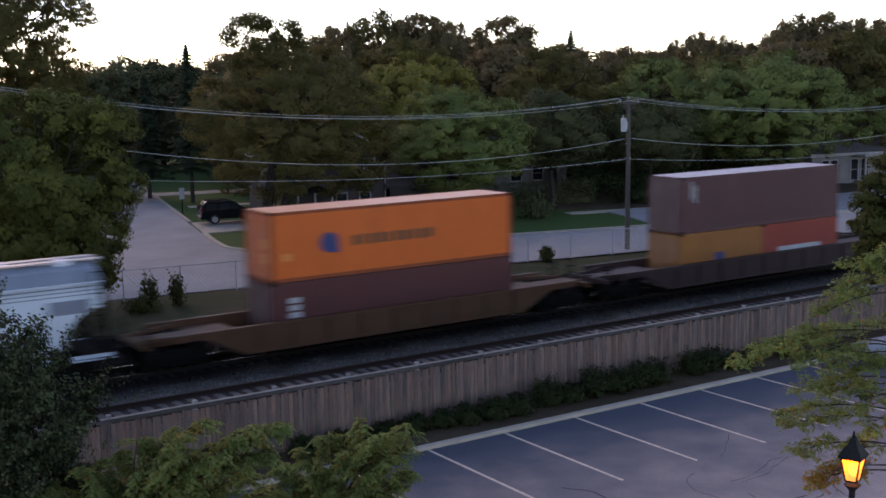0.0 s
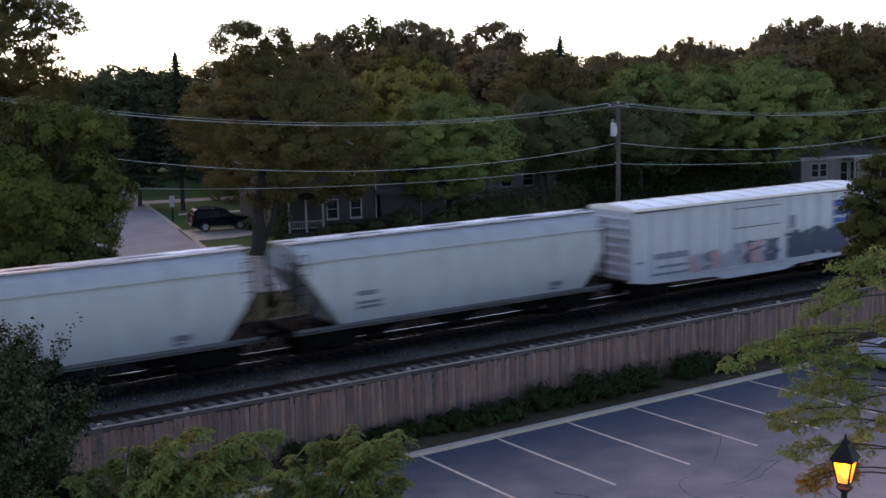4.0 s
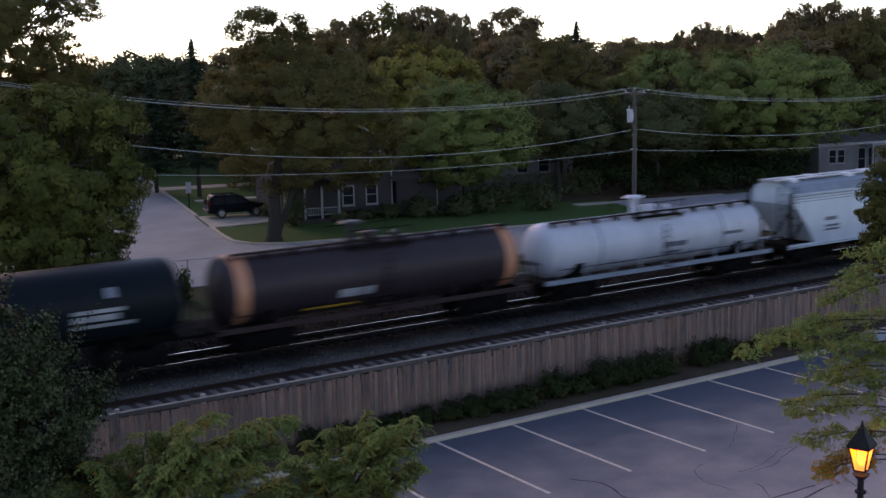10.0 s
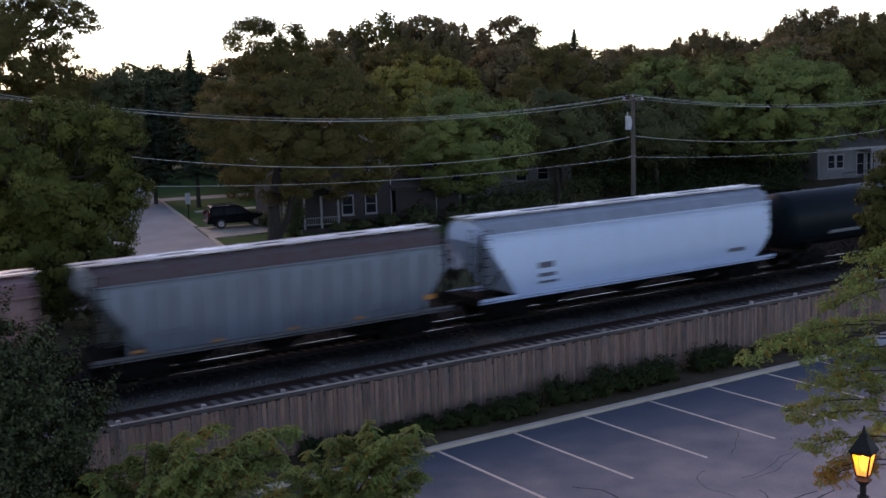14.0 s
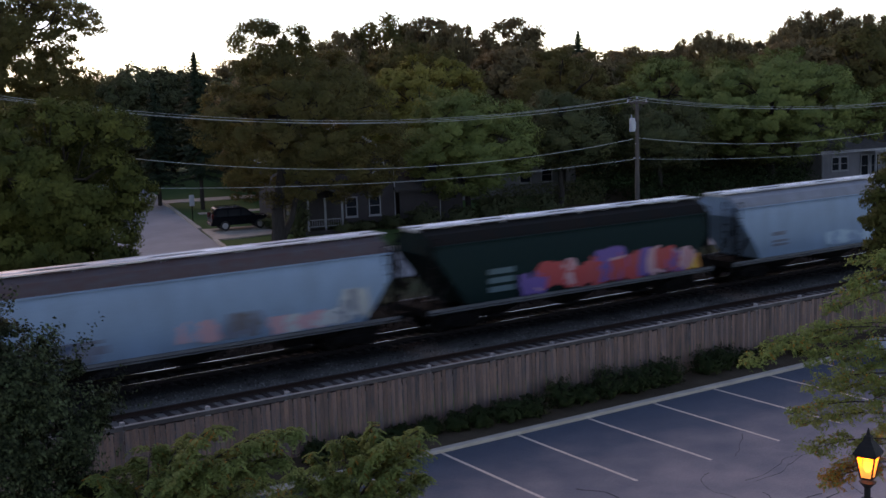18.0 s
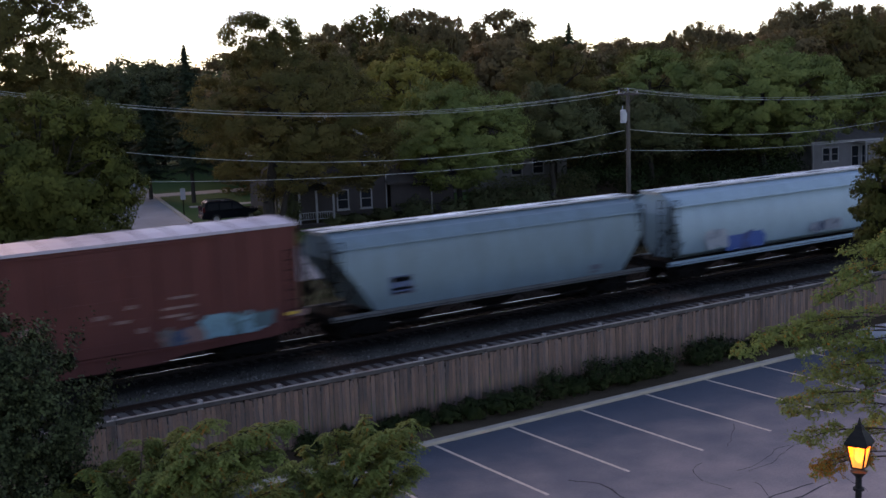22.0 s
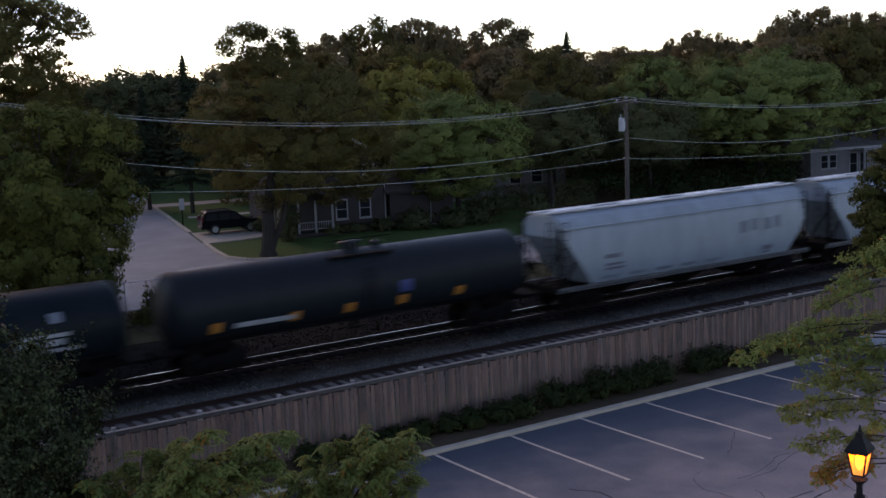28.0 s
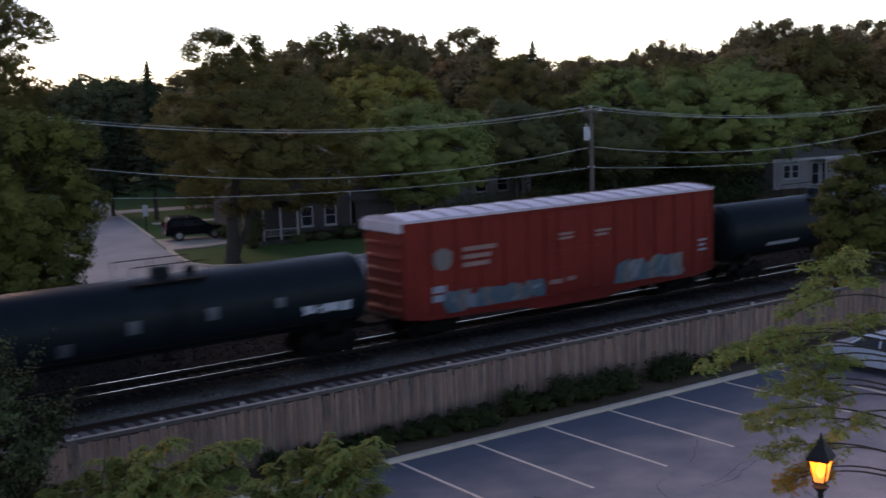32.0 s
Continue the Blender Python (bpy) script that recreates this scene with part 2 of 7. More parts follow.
FENCE_FASCIA = surface("brown_grey_fascia", (0.085, 0.078, 0.076), (0.05, 0.045, 0.043), 0.88, scale=1.5, fine=30, bump=0.4, vary=0.2, spec=0.12)
FENCE_TRIM = surface("grey_fence_trim", (0.26, 0.25, 0.245), (0.13, 0.12, 0.115), 0.85, scale=1.5, fine=30, bump=0.4, vary=0.15)
POLE_WOOD = surface("pole_wood", (0.11, 0.095, 0.085), (0.065, 0.056, 0.05), 0.9, scale=1.2, fine=20, bump=0.6, streak=(6, 6, 0.4), spec=0.12)
GALV = surface("galvanised_steel", (0.45, 0.46, 0.48), (0.3, 0.31, 0.33), 0.5, 0.7, scale=3)
WIRE = surface("aluminium_wire", (0.55, 0.57, 0.53), (0.4, 0.42, 0.39), 0.5, 0.5, scale=3)
DARK_STEEL = surface("near_black_steel", (0.005, 0.005, 0.005), (0.012, 0.01, 0.009), 0.85, 0.0, scale=2, fine=20, spec=0.05)
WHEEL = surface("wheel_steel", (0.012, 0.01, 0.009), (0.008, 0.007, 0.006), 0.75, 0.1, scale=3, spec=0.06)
BARK = surface("bark", (0.055, 0.046, 0.039), (0.03, 0.026, 0.022), 0.95, scale=2, fine=12, bump=1.0, streak=(5, 5, 1), spec=0.12)
LEAF_BROWN = foliage("leaves_bronze_green", (0.082, 0.09, 0.032), (0.18, 0.142, 0.054), 0.5)
LEAF_OLIVE = foliage("leaves_olive", (0.13, 0.13, 0.034), (0.28, 0.235, 0.058))
LEAF_GREEN = foliage("leaves_fresh_green", (0.095, 0.135, 0.045), (0.22, 0.255, 0.082), 0.25)
# In the next two, dark and light patches stand in for shaded and lit foliage.
LEAF_STREET = foliage("leaves_yellow_green", (0.026, 0.042, 0.013), (0.165, 0.17, 0.045), 0.28)
LEAF_MID = foliage("leaves_mid_green", (0.025, 0.039, 0.013), (0.1, 0.098, 0.025))
LEAF_DARK = foliage("leaves_dark_green", (0.056, 0.074, 0.036), (0.11, 0.112, 0.05))
# Haze and backlight on the distant crowns are put into lighter, browner leaves.
LEAF_WOOD = foliage("leaves_far_woods_hazy", (0.125, 0.108, 0.055), (0.235, 0.165, 0.082), 0.4, 0.1, 0.35)
LEAF_NEEDLE = foliage("needles", (0.026, 0.042, 0.026), (0.039, 0.058, 0.031), 0.1)
LEAF_LOCUST = foliage("leaves_locust", (0.125, 0.175, 0.05), (0.255, 0.285, 0.09), 0.3, 0.2, 2.0)
# Dark crown interior and lit tips are put into the two leaf colours.
LEAF_CRAB = foliage("leaves_crabapple_lit_shaded", (0.003, 0.007, 0.003), (0.07, 0.09, 0.042), 0.15, 0.8, 3.2)
LEAF_AUTUMN = foliage("leaves_turning", (0.36, 0.2, 0.045), (0.4, 0.16, 0.035), 0.45)
LEAF_SHRUB = foliage("leaves_shrub", (0.013, 0.024, 0.01), (0.036, 0.052, 0.018), 0.12, 0.2, 2.0)
BRICK_WALL = surface("brown_siding", (0.062, 0.052, 0.05), (0.046, 0.04, 0.038), 0.85, scale=1, fine=15, bump=0.3, spec=0.12)
WHITE_TRIM = surface("white_trim", (0.3, 0.29, 0.28), (0.2, 0.195, 0.19), 0.7, scale=2, bump=0.05)
PALE_SIDING = surface("pale_siding", (0.2, 0.19, 0.19), (0.14, 0.135, 0.135), 0.8, scale=0.8, fine=15, bump=0.2, spec=0.12)
SHINGLE = surface("roof_shingle", (0.055, 0.05, 0.048), (0.085, 0.08, 0.075), 0.95, scale=1.2, fine=15, bump=0.6, spec=0.12)
GLASS_DARK = surface("window_glass", (0.012, 0.014, 0.017), (0.016, 0.018, 0.022), 0.15, scale=1, bump=0, spec=0.14)
CAR_BLACK = surface("black_car_paint", (0.006, 0.007, 0.01), (0.009, 0.01, 0.013), 0.25, scale=1, bump=0, spec=0.08)
CAR_PALE = surface("pale_car_paint", (0.3, 0.34, 0.4), (0.27, 0.3, 0.36), 0.25, scale=1, bump=0, spec=0.7)
TYRE = surface("tyre_rubber", (0.018, 0.018, 0.018), (0.03, 0.03, 0.03), 0.85)
ALLOY = surface("alloy_rim", (0.55, 0.55, 0.56), (0.4, 0.4, 0.41), 0.35, 0.9)
LAMP_IRON = surface("black_lamp_iron", (0.01, 0.01, 0.011), (0.02, 0.018, 0.017), 0.6, 0.0, scale=4, spec=0.12)
LAMP_GLASS = glow("lit_amber_glass", (1.0, 0.36, 0.085), 1.15)
nt = LAMP_GLASS.node_tree
clear = nt.nodes.new("ShaderNodeBsdfTransparent")
clear.inputs[0].default_value = (1.0, 0.5, 0.18, 1)
blend = nt.nodes.new("ShaderNodeMixShader")
blend.inputs[0].default_value = 0.55
nt.links.new(nt.nodes["Principled BSDF"].outputs[0], blend.inputs[1])
nt.links.new(clear.outputs[0], blend.inputs[2])
nt.links.new(blend.outputs[0], nt.nodes["Material Output"].inputs[0])
LAMP_CORE = glow("lit_lamp_core", (1.0, 0.55, 0.2), 3.2)


# ---- ground, lot, tracks, streets ----
RAIL_Z = -0.40
MAIN_Y, SIDING_Y = 44.34, 39.01
U, V2 = Vector((0.972, -0.234, 0)), Vector((0.234, 0.972, 0))


def ground_sheet():
    """One sheet to the horizon: the lot's level, a slope behind the board fence, the level of the line and the streets."""
    bm = bmesh.new()
    ys = [(-2500, -0.06), (-60, -0.06), (0, -0.06), (28.6, -0.06), (30.9, -0.06), (33.5, -0.3), (36.0, -0.86), (46, -0.86), (50, -0.8), (54, -0.72), (60, -0.70), (150, -0.70), (400, -0.5), (2500, -0.5)]
    xs = [-2500, -300, -80, -20, 0, 20, 40, 60, 80, 110, 160, 400, 2500]
    grid = [[bm.verts.new((x, y, z)) for x in xs] for y, z in ys]
    for r0, r1 in zip(grid, grid[1:]):
        for i in range(len(xs) - 1):
            bm.faces.new((r0[i], r0[i + 1], r1[i + 1], r1[i]))
    return tagged(part("ground", bm, GRASS), "mown grass and rough verge reaching the horizon", kind="structure")


def parking_lot():
    bm = bmesh.new()
    sheet(bm, [(-60, -40), (60, -40), (60, 28.12), (-60, 28.12)], 0.0, 0.3)
    lot = tagged(part("parking_lot", bm, ASPHALT), "dark asphalt parking lot with worn white stall lines", kind="structure")
    bm = bmesh.new()
    box(bm, -60, 36.6, 28.12, 28.38, -0.3, 0.1, 0.02)
    tagged(part("kerb", bm, CONCRETE), "pale concrete kerb along the planting bed", kind="structure")
    bm = bmesh.new()
    sheet(bm, [(-60, 28.38), (60, 28.38), (60, 31.2), (-60, 31.2)], 0.06, 0.2)
    tagged(part("planting_bed", bm, MULCH), "dark mulch bed between kerb and board fence", kind="structure")
    line = bmesh.new()
    box(line, -0.05, 0.05, -5.2, 0, 0.0, 0.004)
    me = mesh_of(line, "stall_line")
    for i in range(-5, 8):
        part("stall_line", me, PAINT_LINE, lot, at=pose(17.92 + 2.73 * i, 28.1, 0.0))
    rng = random.Random(4)
    runs = [((19.0, 23.4), (19.4, 22.9), (19.4, 22.2), (19.2, 21.4)), ((21.0, 19.1), (21.7, 19.3), (22.4, 19.3), (23.6, 19.35)), ((20.6, 18.6), (21.6, 18.95), (22.6, 18.9), (24.0, 19.1)), ((16.0, 18.0), (16.8, 18.6), (17.1, 19.4))]
    for run in runs:
        bm = bmesh.new()
        pts = [Vector((*run[0], 0.001))]
        for p, q in zip(run, run[1:]):
            for f in (0.33, 0.67, 1.0):
                pts.append(Vector((p[0] + (q[0] - p[0]) * f + rng.uniform(-0.05, 0.05), p[1] + (q[1] - p[1]) * f + rng.uniform(-0.05, 0.05), 0.001)))
        for p, q in zip(pts, pts[1:]):
            bar(bm, p, q, rng.uniform(0.03, 0.055), 0.006)
        part("sealed_crack", bm, TAR, lot)
    for k in range(16):
        bm = bmesh.new()
        p = Vector((rng.uniform(12, 32), rng.uniform(13, 27), 0.0))
        d = rng.choice((0.1, 1.6, 3.0, 4.5)) + rng.uniform(-0.4, 0.4)
        for step in range(rng.randrange(5, 12)):
            d += rng.uniform(-0.45, 0.45)
            q = p + Vector((math.cos(d), math.sin(d), 0)) * rng.uniform(0.2, 0.5)
            bar(bm, p, q, rng.uniform(0.01, 0.022), 0.005)
            p = q
        part("hairline_crack", bm, TAR, lot)


def track(name, y, head, label, wood):
    """Rails, sleepers and tie plates of one track; the pieces near the road crossing view are parts."""
    base = tagged(new(name), label, kind="structure")
    base.matrix_basis = pose(0, y, RAIL_Z)
    sec = [(-0.07, -0.175), (0.07, -0.175), (0.07, -0.16), (0.012, -0.14), (0.012, -0.045), (0.036, -0.03), (0.036, -0.004), (-0.036, -0.004), (-0.036, -0.03), (-0.012, -0.045), (-0.012, -0.14), (-0.07, -0.16)]
    for s in (-0.752, 0.752):
        bm = bmesh.new()
        loft(bm, [[(x, s + a, b) for a, b in sec] for x in (-700, 700)])
        rail = part("rail", bm, RAIL_SIDE if head == RAIL_HEAD else RAIL_RUST, base)
        bm = bmesh.new()
        crown = [(0.035 * k / 5, -0.0042 * (k / 5) ** 2) for k in range(-5, 6)]
        loft(bm, [[(x, s + a, c) for a, c in crown] + [(x, s + 0.03, -0.02), (x, s - 0.03, -0.02)] for x in (-700, 700)])
        part("rail_head", bm, head, rail, smooth=True)
    bm = bmesh.new()
    box(bm, -0.115, 0.115, -1.3, 1.3, -0.36, -0.176, 0.012)
    for s in (-0.752, 0.752):
        box(bm, -0.09, 0.09, s - 0.17, s + 0.17, -0.177, -0.163)
    me = mesh_of(bm, "sleeper")
    rng = random.Random(int(y))
    for i in range(120):
        part("sleeper", me, wood, base, at=pose(2 + i * 0.54 + rng.uniform(-0.04, 0.04), rng.uniform(-0.05, 0.05), 0, 0, 0, rng.uniform(-1.2, 1.2)))
    rest = bmesh.new()
    for i in range(300):
        for x in (1.46 - i * 0.54, 66.8 + i * 0.54):
            box(rest, x - 0.115, x + 0.115, -1.3, 1.3, -0.36, -0.176)
    tagged(part("far_sleepers", rest, wood, base), kind="stuff")


def ballast_bed():
    """The stone bed under both tracks, heaped a little, with loose stones over it."""
    xs = np.concatenate(([-700, -200, -60], np.arange(-10, 90, 0.5), [150, 300, 700]))
    prof = [(35.4, -0.95), (36.6, -0.7), (37.4, -0.66), (40.6, -0.66), (41.6, -0.66), (42.6, -0.595), (46.2, -0.595), (47.2, -0.63), (51.5, -0.66), (53.0, -0.85)]
    ys = np.concatenate([np.linspace(p[0], q[0], 7, endpoint=False) for p, q in zip(prof, prof[1:])] + [[53.0, SIDING_Y - 0.75, SIDING_Y + 0.75]])
    ys = np.sort(ys)
    zs = np.interp(ys, [p[0] for p in prof], [p[1] for p in prof]) + np.where(abs(ys - SIDING_Y) < 0.7, 0.062, 0.0)
    for name, mat, label, keep in (("ballast_bed", BALLAST, "grey crushed-stone ballast, painted black with oil and train shade along the main track", lambda y: abs(y - SIDING_Y) >= 0.75), ("ballast_fines", FINES, "pale fine ballast between the rails of the siding", lambda y: abs(y - SIDING_Y) < 0.75)):
        bm = bmesh.new()
        rows = [[bm.verts.new((x, y, z + 0.03 * noise.noise((x * 1.7, y * 1.9, 0)) + 0.02 * noise.noise((x * 5, y * 5, 3)))) for x in xs] for y, z in zip(ys, zs)]
        for y0, y1, r0, r1 in zip(ys, ys[1:], rows, rows[1:]):
            if keep((y0 + y1) / 2):
                for i in range(len(xs) - 1):
                    bm.faces.new((r0[i], r0[i + 1], r1[i + 1], r1[i]))
        bmesh.ops.delete(bm, geom=[v for v in bm.verts if not v.link_faces], context="VERTS")
        tagged(part(name, bm, mat), label, kind="structure")
    rng = np.random.default_rng(5)
    n = 36000
    c = np.stack([rng.uniform(4, 66, n), rng.uniform(36.2, 52.0, n), np.zeros(n)], 1)
    c[:, 2] = np.interp(c[:, 1], [p[0] for p in prof], [p[1] for p in prof]) + rng.uniform(-0.02, 0.02, n)
    r = rng.uniform(0.03, 0.065, n)[:, None]
    corner = [c + r * rng.normal(0, 1, (n, 3)) * 0.35 + r * np.array(d) for d in ((1, 0, 0), (-0.5, 0.87, 0), (-0.5, -0.87, 0), (0, 0, 1))]
    tri = [(0, 1, 3), (1, 2, 3), (2, 0, 3)]
    c[:, 2] -= np.where(abs(c[:, 1] - SIDING_Y) < 0.8, 0.2, 0)
    v = np.stack([corner[k] for t in tri for k in t], 1).reshape(-1, 3)
    tagged(part("ballast_stones", from_arrays("ballast_stones", v, n * 3, 3), STONE), "loose ballast stones strewn between and beside the rails", "gravel", kind="stuff")


def streets():
    def far_edge(x):
        return 71.4 - 0.234 * (x - 30.4)

    def near_edge(x):
        return 60.2 - 0.144 * (x - 21.9)
    bm = bmesh.new()
    sheet(bm, [(-200, near_edge(-200) - 20, 0), (-200, far_edge(-200), 0), (120, far_edge(120), 0), (120, near_edge(120) - 1.5, 0), (40, near_edge(40), 0), (10, near_edge(10), 0)], -0.62, 0.25)
    tagged(part("road", bm, ROAD), "pale worn road running along the railway", kind="structure")
    p = Vector((30.6, 71.3, 0))
    w = 8.6
    bm = bmesh.new()
    pts = [p + U * 3.2 - V2 * 0.3, p + U * 1.2 + V2 * 0.9, p + U * 0.2 + V2 * 3.0, p + V2 * 6, p + V2 * 140, p - U * w + V2 * 140, p - U * w + V2 * 4, p - U * (w + 3.5) - V2 * 0.3]
    sheet(bm, pts, -0.616, 0.25)
    tagged(part("side_street", bm, ROAD), "pale side street leading away between lawns", kind="structure")
    bm = bmesh.new()
    kerb_line = [p + U * 60 + V2 * 0.15, p + U * 3.4 + V2 * 0.1, p + U * 1.3 + V2 * 1.1, p + U * 0.3 + V2 * 3.0, p + U * 0.12 + V2 * 6, p + U * 0.12 + V2 * 11.2]
    for q0, q1 in list(zip(kerb_line, kerb_line[1:])) + [(p + U * 0.12 + V2 * 18.4, p + U * 0.12 + V2 * 120)]:
        bar(bm, (q0.x, q0.y, -0.6), (q1.x, q1.y, -0.6), 0.3, 0.2)
    tagged(part("kerb_street", bm, CONCRETE), "pale concrete kerb round the street corner", kind="structure")
    bm = bmesh.new()
    a0 = p + V2 * 11.3
    sheet(bm, [a0 + U * 0.2, a0 + U * 3.0 + V2 * 0.5, a0 + U * 5.5 + V2 * 1.6, a0 + U * 14.5 + V2 * 2.6, a0 + U * 14.5 + V2 * 6.8, a0 + U * 0.2 + V2 * 7.0], -0.6, 0.2)
    tagged(part("driveway", bm, CONCRETE), "pale concrete driveway beside the lawn", kind="structure")
    bm = bmesh.new()
    b0 = p + V2 * 9.6 + U * 29
    sheet(bm, [b0, b0 + U * 14, b0 + U * 14 + V2 * 1.3, b0 + V2 * 1.3], -0.64, 0.1)
    c0 = p + V2 * 30 + U * 1.8
    sheet(bm, [c0, c0 + U * 12, c0 + U * 12 + V2 * 1.2, c0 + V2 * 1.2], -0.64, 0.1)
    c0 = p + V2 * 42 + U * 0.2
    sheet(bm, [c0, c0 + U * 14, c0 + U * 14 + V2 * 3, c0 + V2 * 3], -0.64, 0.1)
    tagged(part("pavement", bm, CONCRETE), "narrow concrete footpath across the lawn", kind="structure")
    bm = bmesh.new()
    sheet(bm, [(61, far_edge(61) - 0.3, 0), (100, far_edge(100) - 0.3, 0), (100, 69.2, 0), (70, 71.2, 0), (66.5, 73.4, 0), (64.2, 73.2, 0), (63.2, 69.5, 0)], -0.611, 0.2)
    tagged(part("driveway_east", bm, ROAD), "pale driveway opening onto the road", kind="structure")
    bm = bmesh.new()
    sheet(bm, [(-80, 60, 0), (-80, 52.2, 0), (120, 52.2, 0), (120, near_edge(120) - 1.6, 0), (40, near_edge(40) - 0.1, 0), (10, near_edge(10) - 0.1, 0)], -0.66, 0.3)
    tagged(part("verge", bm, VERGE), "rough grass verge between railway and road", kind="structure")


# Dark sheet laid over the lawn in place of the trees' shade.
def under_tree_shade():
    bm = bmesh.new()
    sheet(bm, [(62, 77, 0), (70, 72.6, 0), (84, 70.5, 0), (97, 69.5, 0), (97, 82, 0), (80, 88, 0), (64, 86, 0)], -0.655, 0.12)
    tagged(part("leaf_litter", bm, MULCH), "dark ground sheet put in for the shade under the trees", kind="structure")


under_tree_shade()
ground_sheet()
parking_lot()
ballast_bed()
streets()


# ---- train ----
SPEED = 17.61
PAINTS = {}


def paint(name, base, alt, rough=0.5, streak=(1.2, 1.2, 0.35), spread=0.5, scale=1.1, metal=0.0, spec=0.4):
    if name not in PAINTS:
        PAINTS[name] = surface(name, base, alt, rough, metal, scale=scale, fine=22, bump=0.08, streak=streak, spread=spread, spec=spec)
    return PAINTS[name]


def cached(key, build, store={}):
    if key not in store:
        bm = bmesh.new()
        build(bm)
        store[key] = mesh_of(bm, key if isinstance(key, str) else key[0])
    return store[key]


def bogie(car, x):
    """A two-axle truck: side frames with journal boxes and springs, a bolster and four wheels."""
    def frames(bm):
        for s in (-1, 1):
            y = s * 1.02
            loft(bm, [[(px, y + d, pz) for px, pz in ((-1.15, 0.4), (-0.62, 0.34), (-0.42, 0.16), (0.42, 0.16), (0.62, 0.34), (1.15, 0.4), (1.15, 0.58), (0.6, 0.66), (0.35, 0.76), (-0.35, 0.76), (-0.6, 0.66), (-1.15, 0.58))] for d in (-0.08, 0.08)])
            for px in (-0.89, 0.89):
                box(bm, px - 0.17, px + 0.17, y - 0.13 + s * 0.05, y + 0.13 + s * 0.05, 0.34, 0.6)
            for px in (-0.2, 0, 0.2):
                tube(bm, (px, y + s * 0.09, 0.2), (px, y + s * 0.09, 0.5), 0.09, n=8)
        box(bm, -0.22, 0.22, -1.0, 1.0, 0.4, 0.72)
        for px in (-0.89, 0.89):
            tube(bm, (px, -0.75, 0.457), (px, 0.75, 0.457), 0.08, n=8)
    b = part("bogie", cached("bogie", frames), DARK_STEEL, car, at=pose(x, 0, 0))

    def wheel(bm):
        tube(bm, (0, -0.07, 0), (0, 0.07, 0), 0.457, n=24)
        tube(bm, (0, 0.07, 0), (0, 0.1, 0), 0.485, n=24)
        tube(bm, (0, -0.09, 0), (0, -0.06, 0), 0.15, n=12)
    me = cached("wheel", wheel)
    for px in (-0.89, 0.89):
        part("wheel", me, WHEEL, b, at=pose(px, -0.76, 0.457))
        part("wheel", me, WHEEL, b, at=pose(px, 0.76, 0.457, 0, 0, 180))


def coupler(car, x, s):
    def shape(bm):
        box(bm, -0.75, 0.0, -0.1, 0.1, 0.72, 0.95, 0.02)
        box(bm, -0.12, 0.16, -0.2, 0.12, 0.68, 0.99, 0.03)
    part("coupler", cached("coupler", shape), DARK_STEEL, car, at=pose(x, 0, 0, 0, 0, 0 if s > 0 else 180))


def ladder_mesh(z0, z1):
    def shape(bm):
        for y in (-0.2, 0.2):
            box(bm, y - 0.02, y + 0.02, -0.05, -0.02, z0, z1)
        n = int((z1 - z0) / 0.36)
        for i in range(n + 1):
            z = z0 + (z1 - z0) * i / n
            box(bm, -0.2, 0.2, -0.07, -0.045, z - 0.015, z + 0.015)
    return cached(("ladder", z0, z1), shape)


def marks(car, rows, mat, side=-1.545, name="stencil", deep=0.002):
    """Small blocks of paint on the near side: (x, z, width, height) each, one plain bar."""
    for x, z, w, h in rows:
        bm = bmesh.new()
        box(bm, x, x + w, side - 0.006, side + deep, z, z + h)
        part(name, bm, mat, car)


def shell_marks(car, rows, mat, r, name="stencil"):
    """Paint on the near side of a tank of radius r, each bar curved to the shell: (x, z, width, height)."""
    zc = 1.02 + r
    for x, z, w, h in rows:
        bm = bmesh.new()
        lo, hi = (math.asin(max(-1, min(1, (q - zc) / r))) for q in (z, z + h))
        loft(bm, [[(xx, -(r + d) * math.cos(a), zc + (r + d) * math.sin(a)) for a, d in [(lo + (hi - lo) * k / 4, 0.012) for k in range(5)] + [(hi - (hi - lo) * k / 4, -0.01) for k in range(5)]] for xx in (x, x + w)])
        part(name, bm, mat, car)


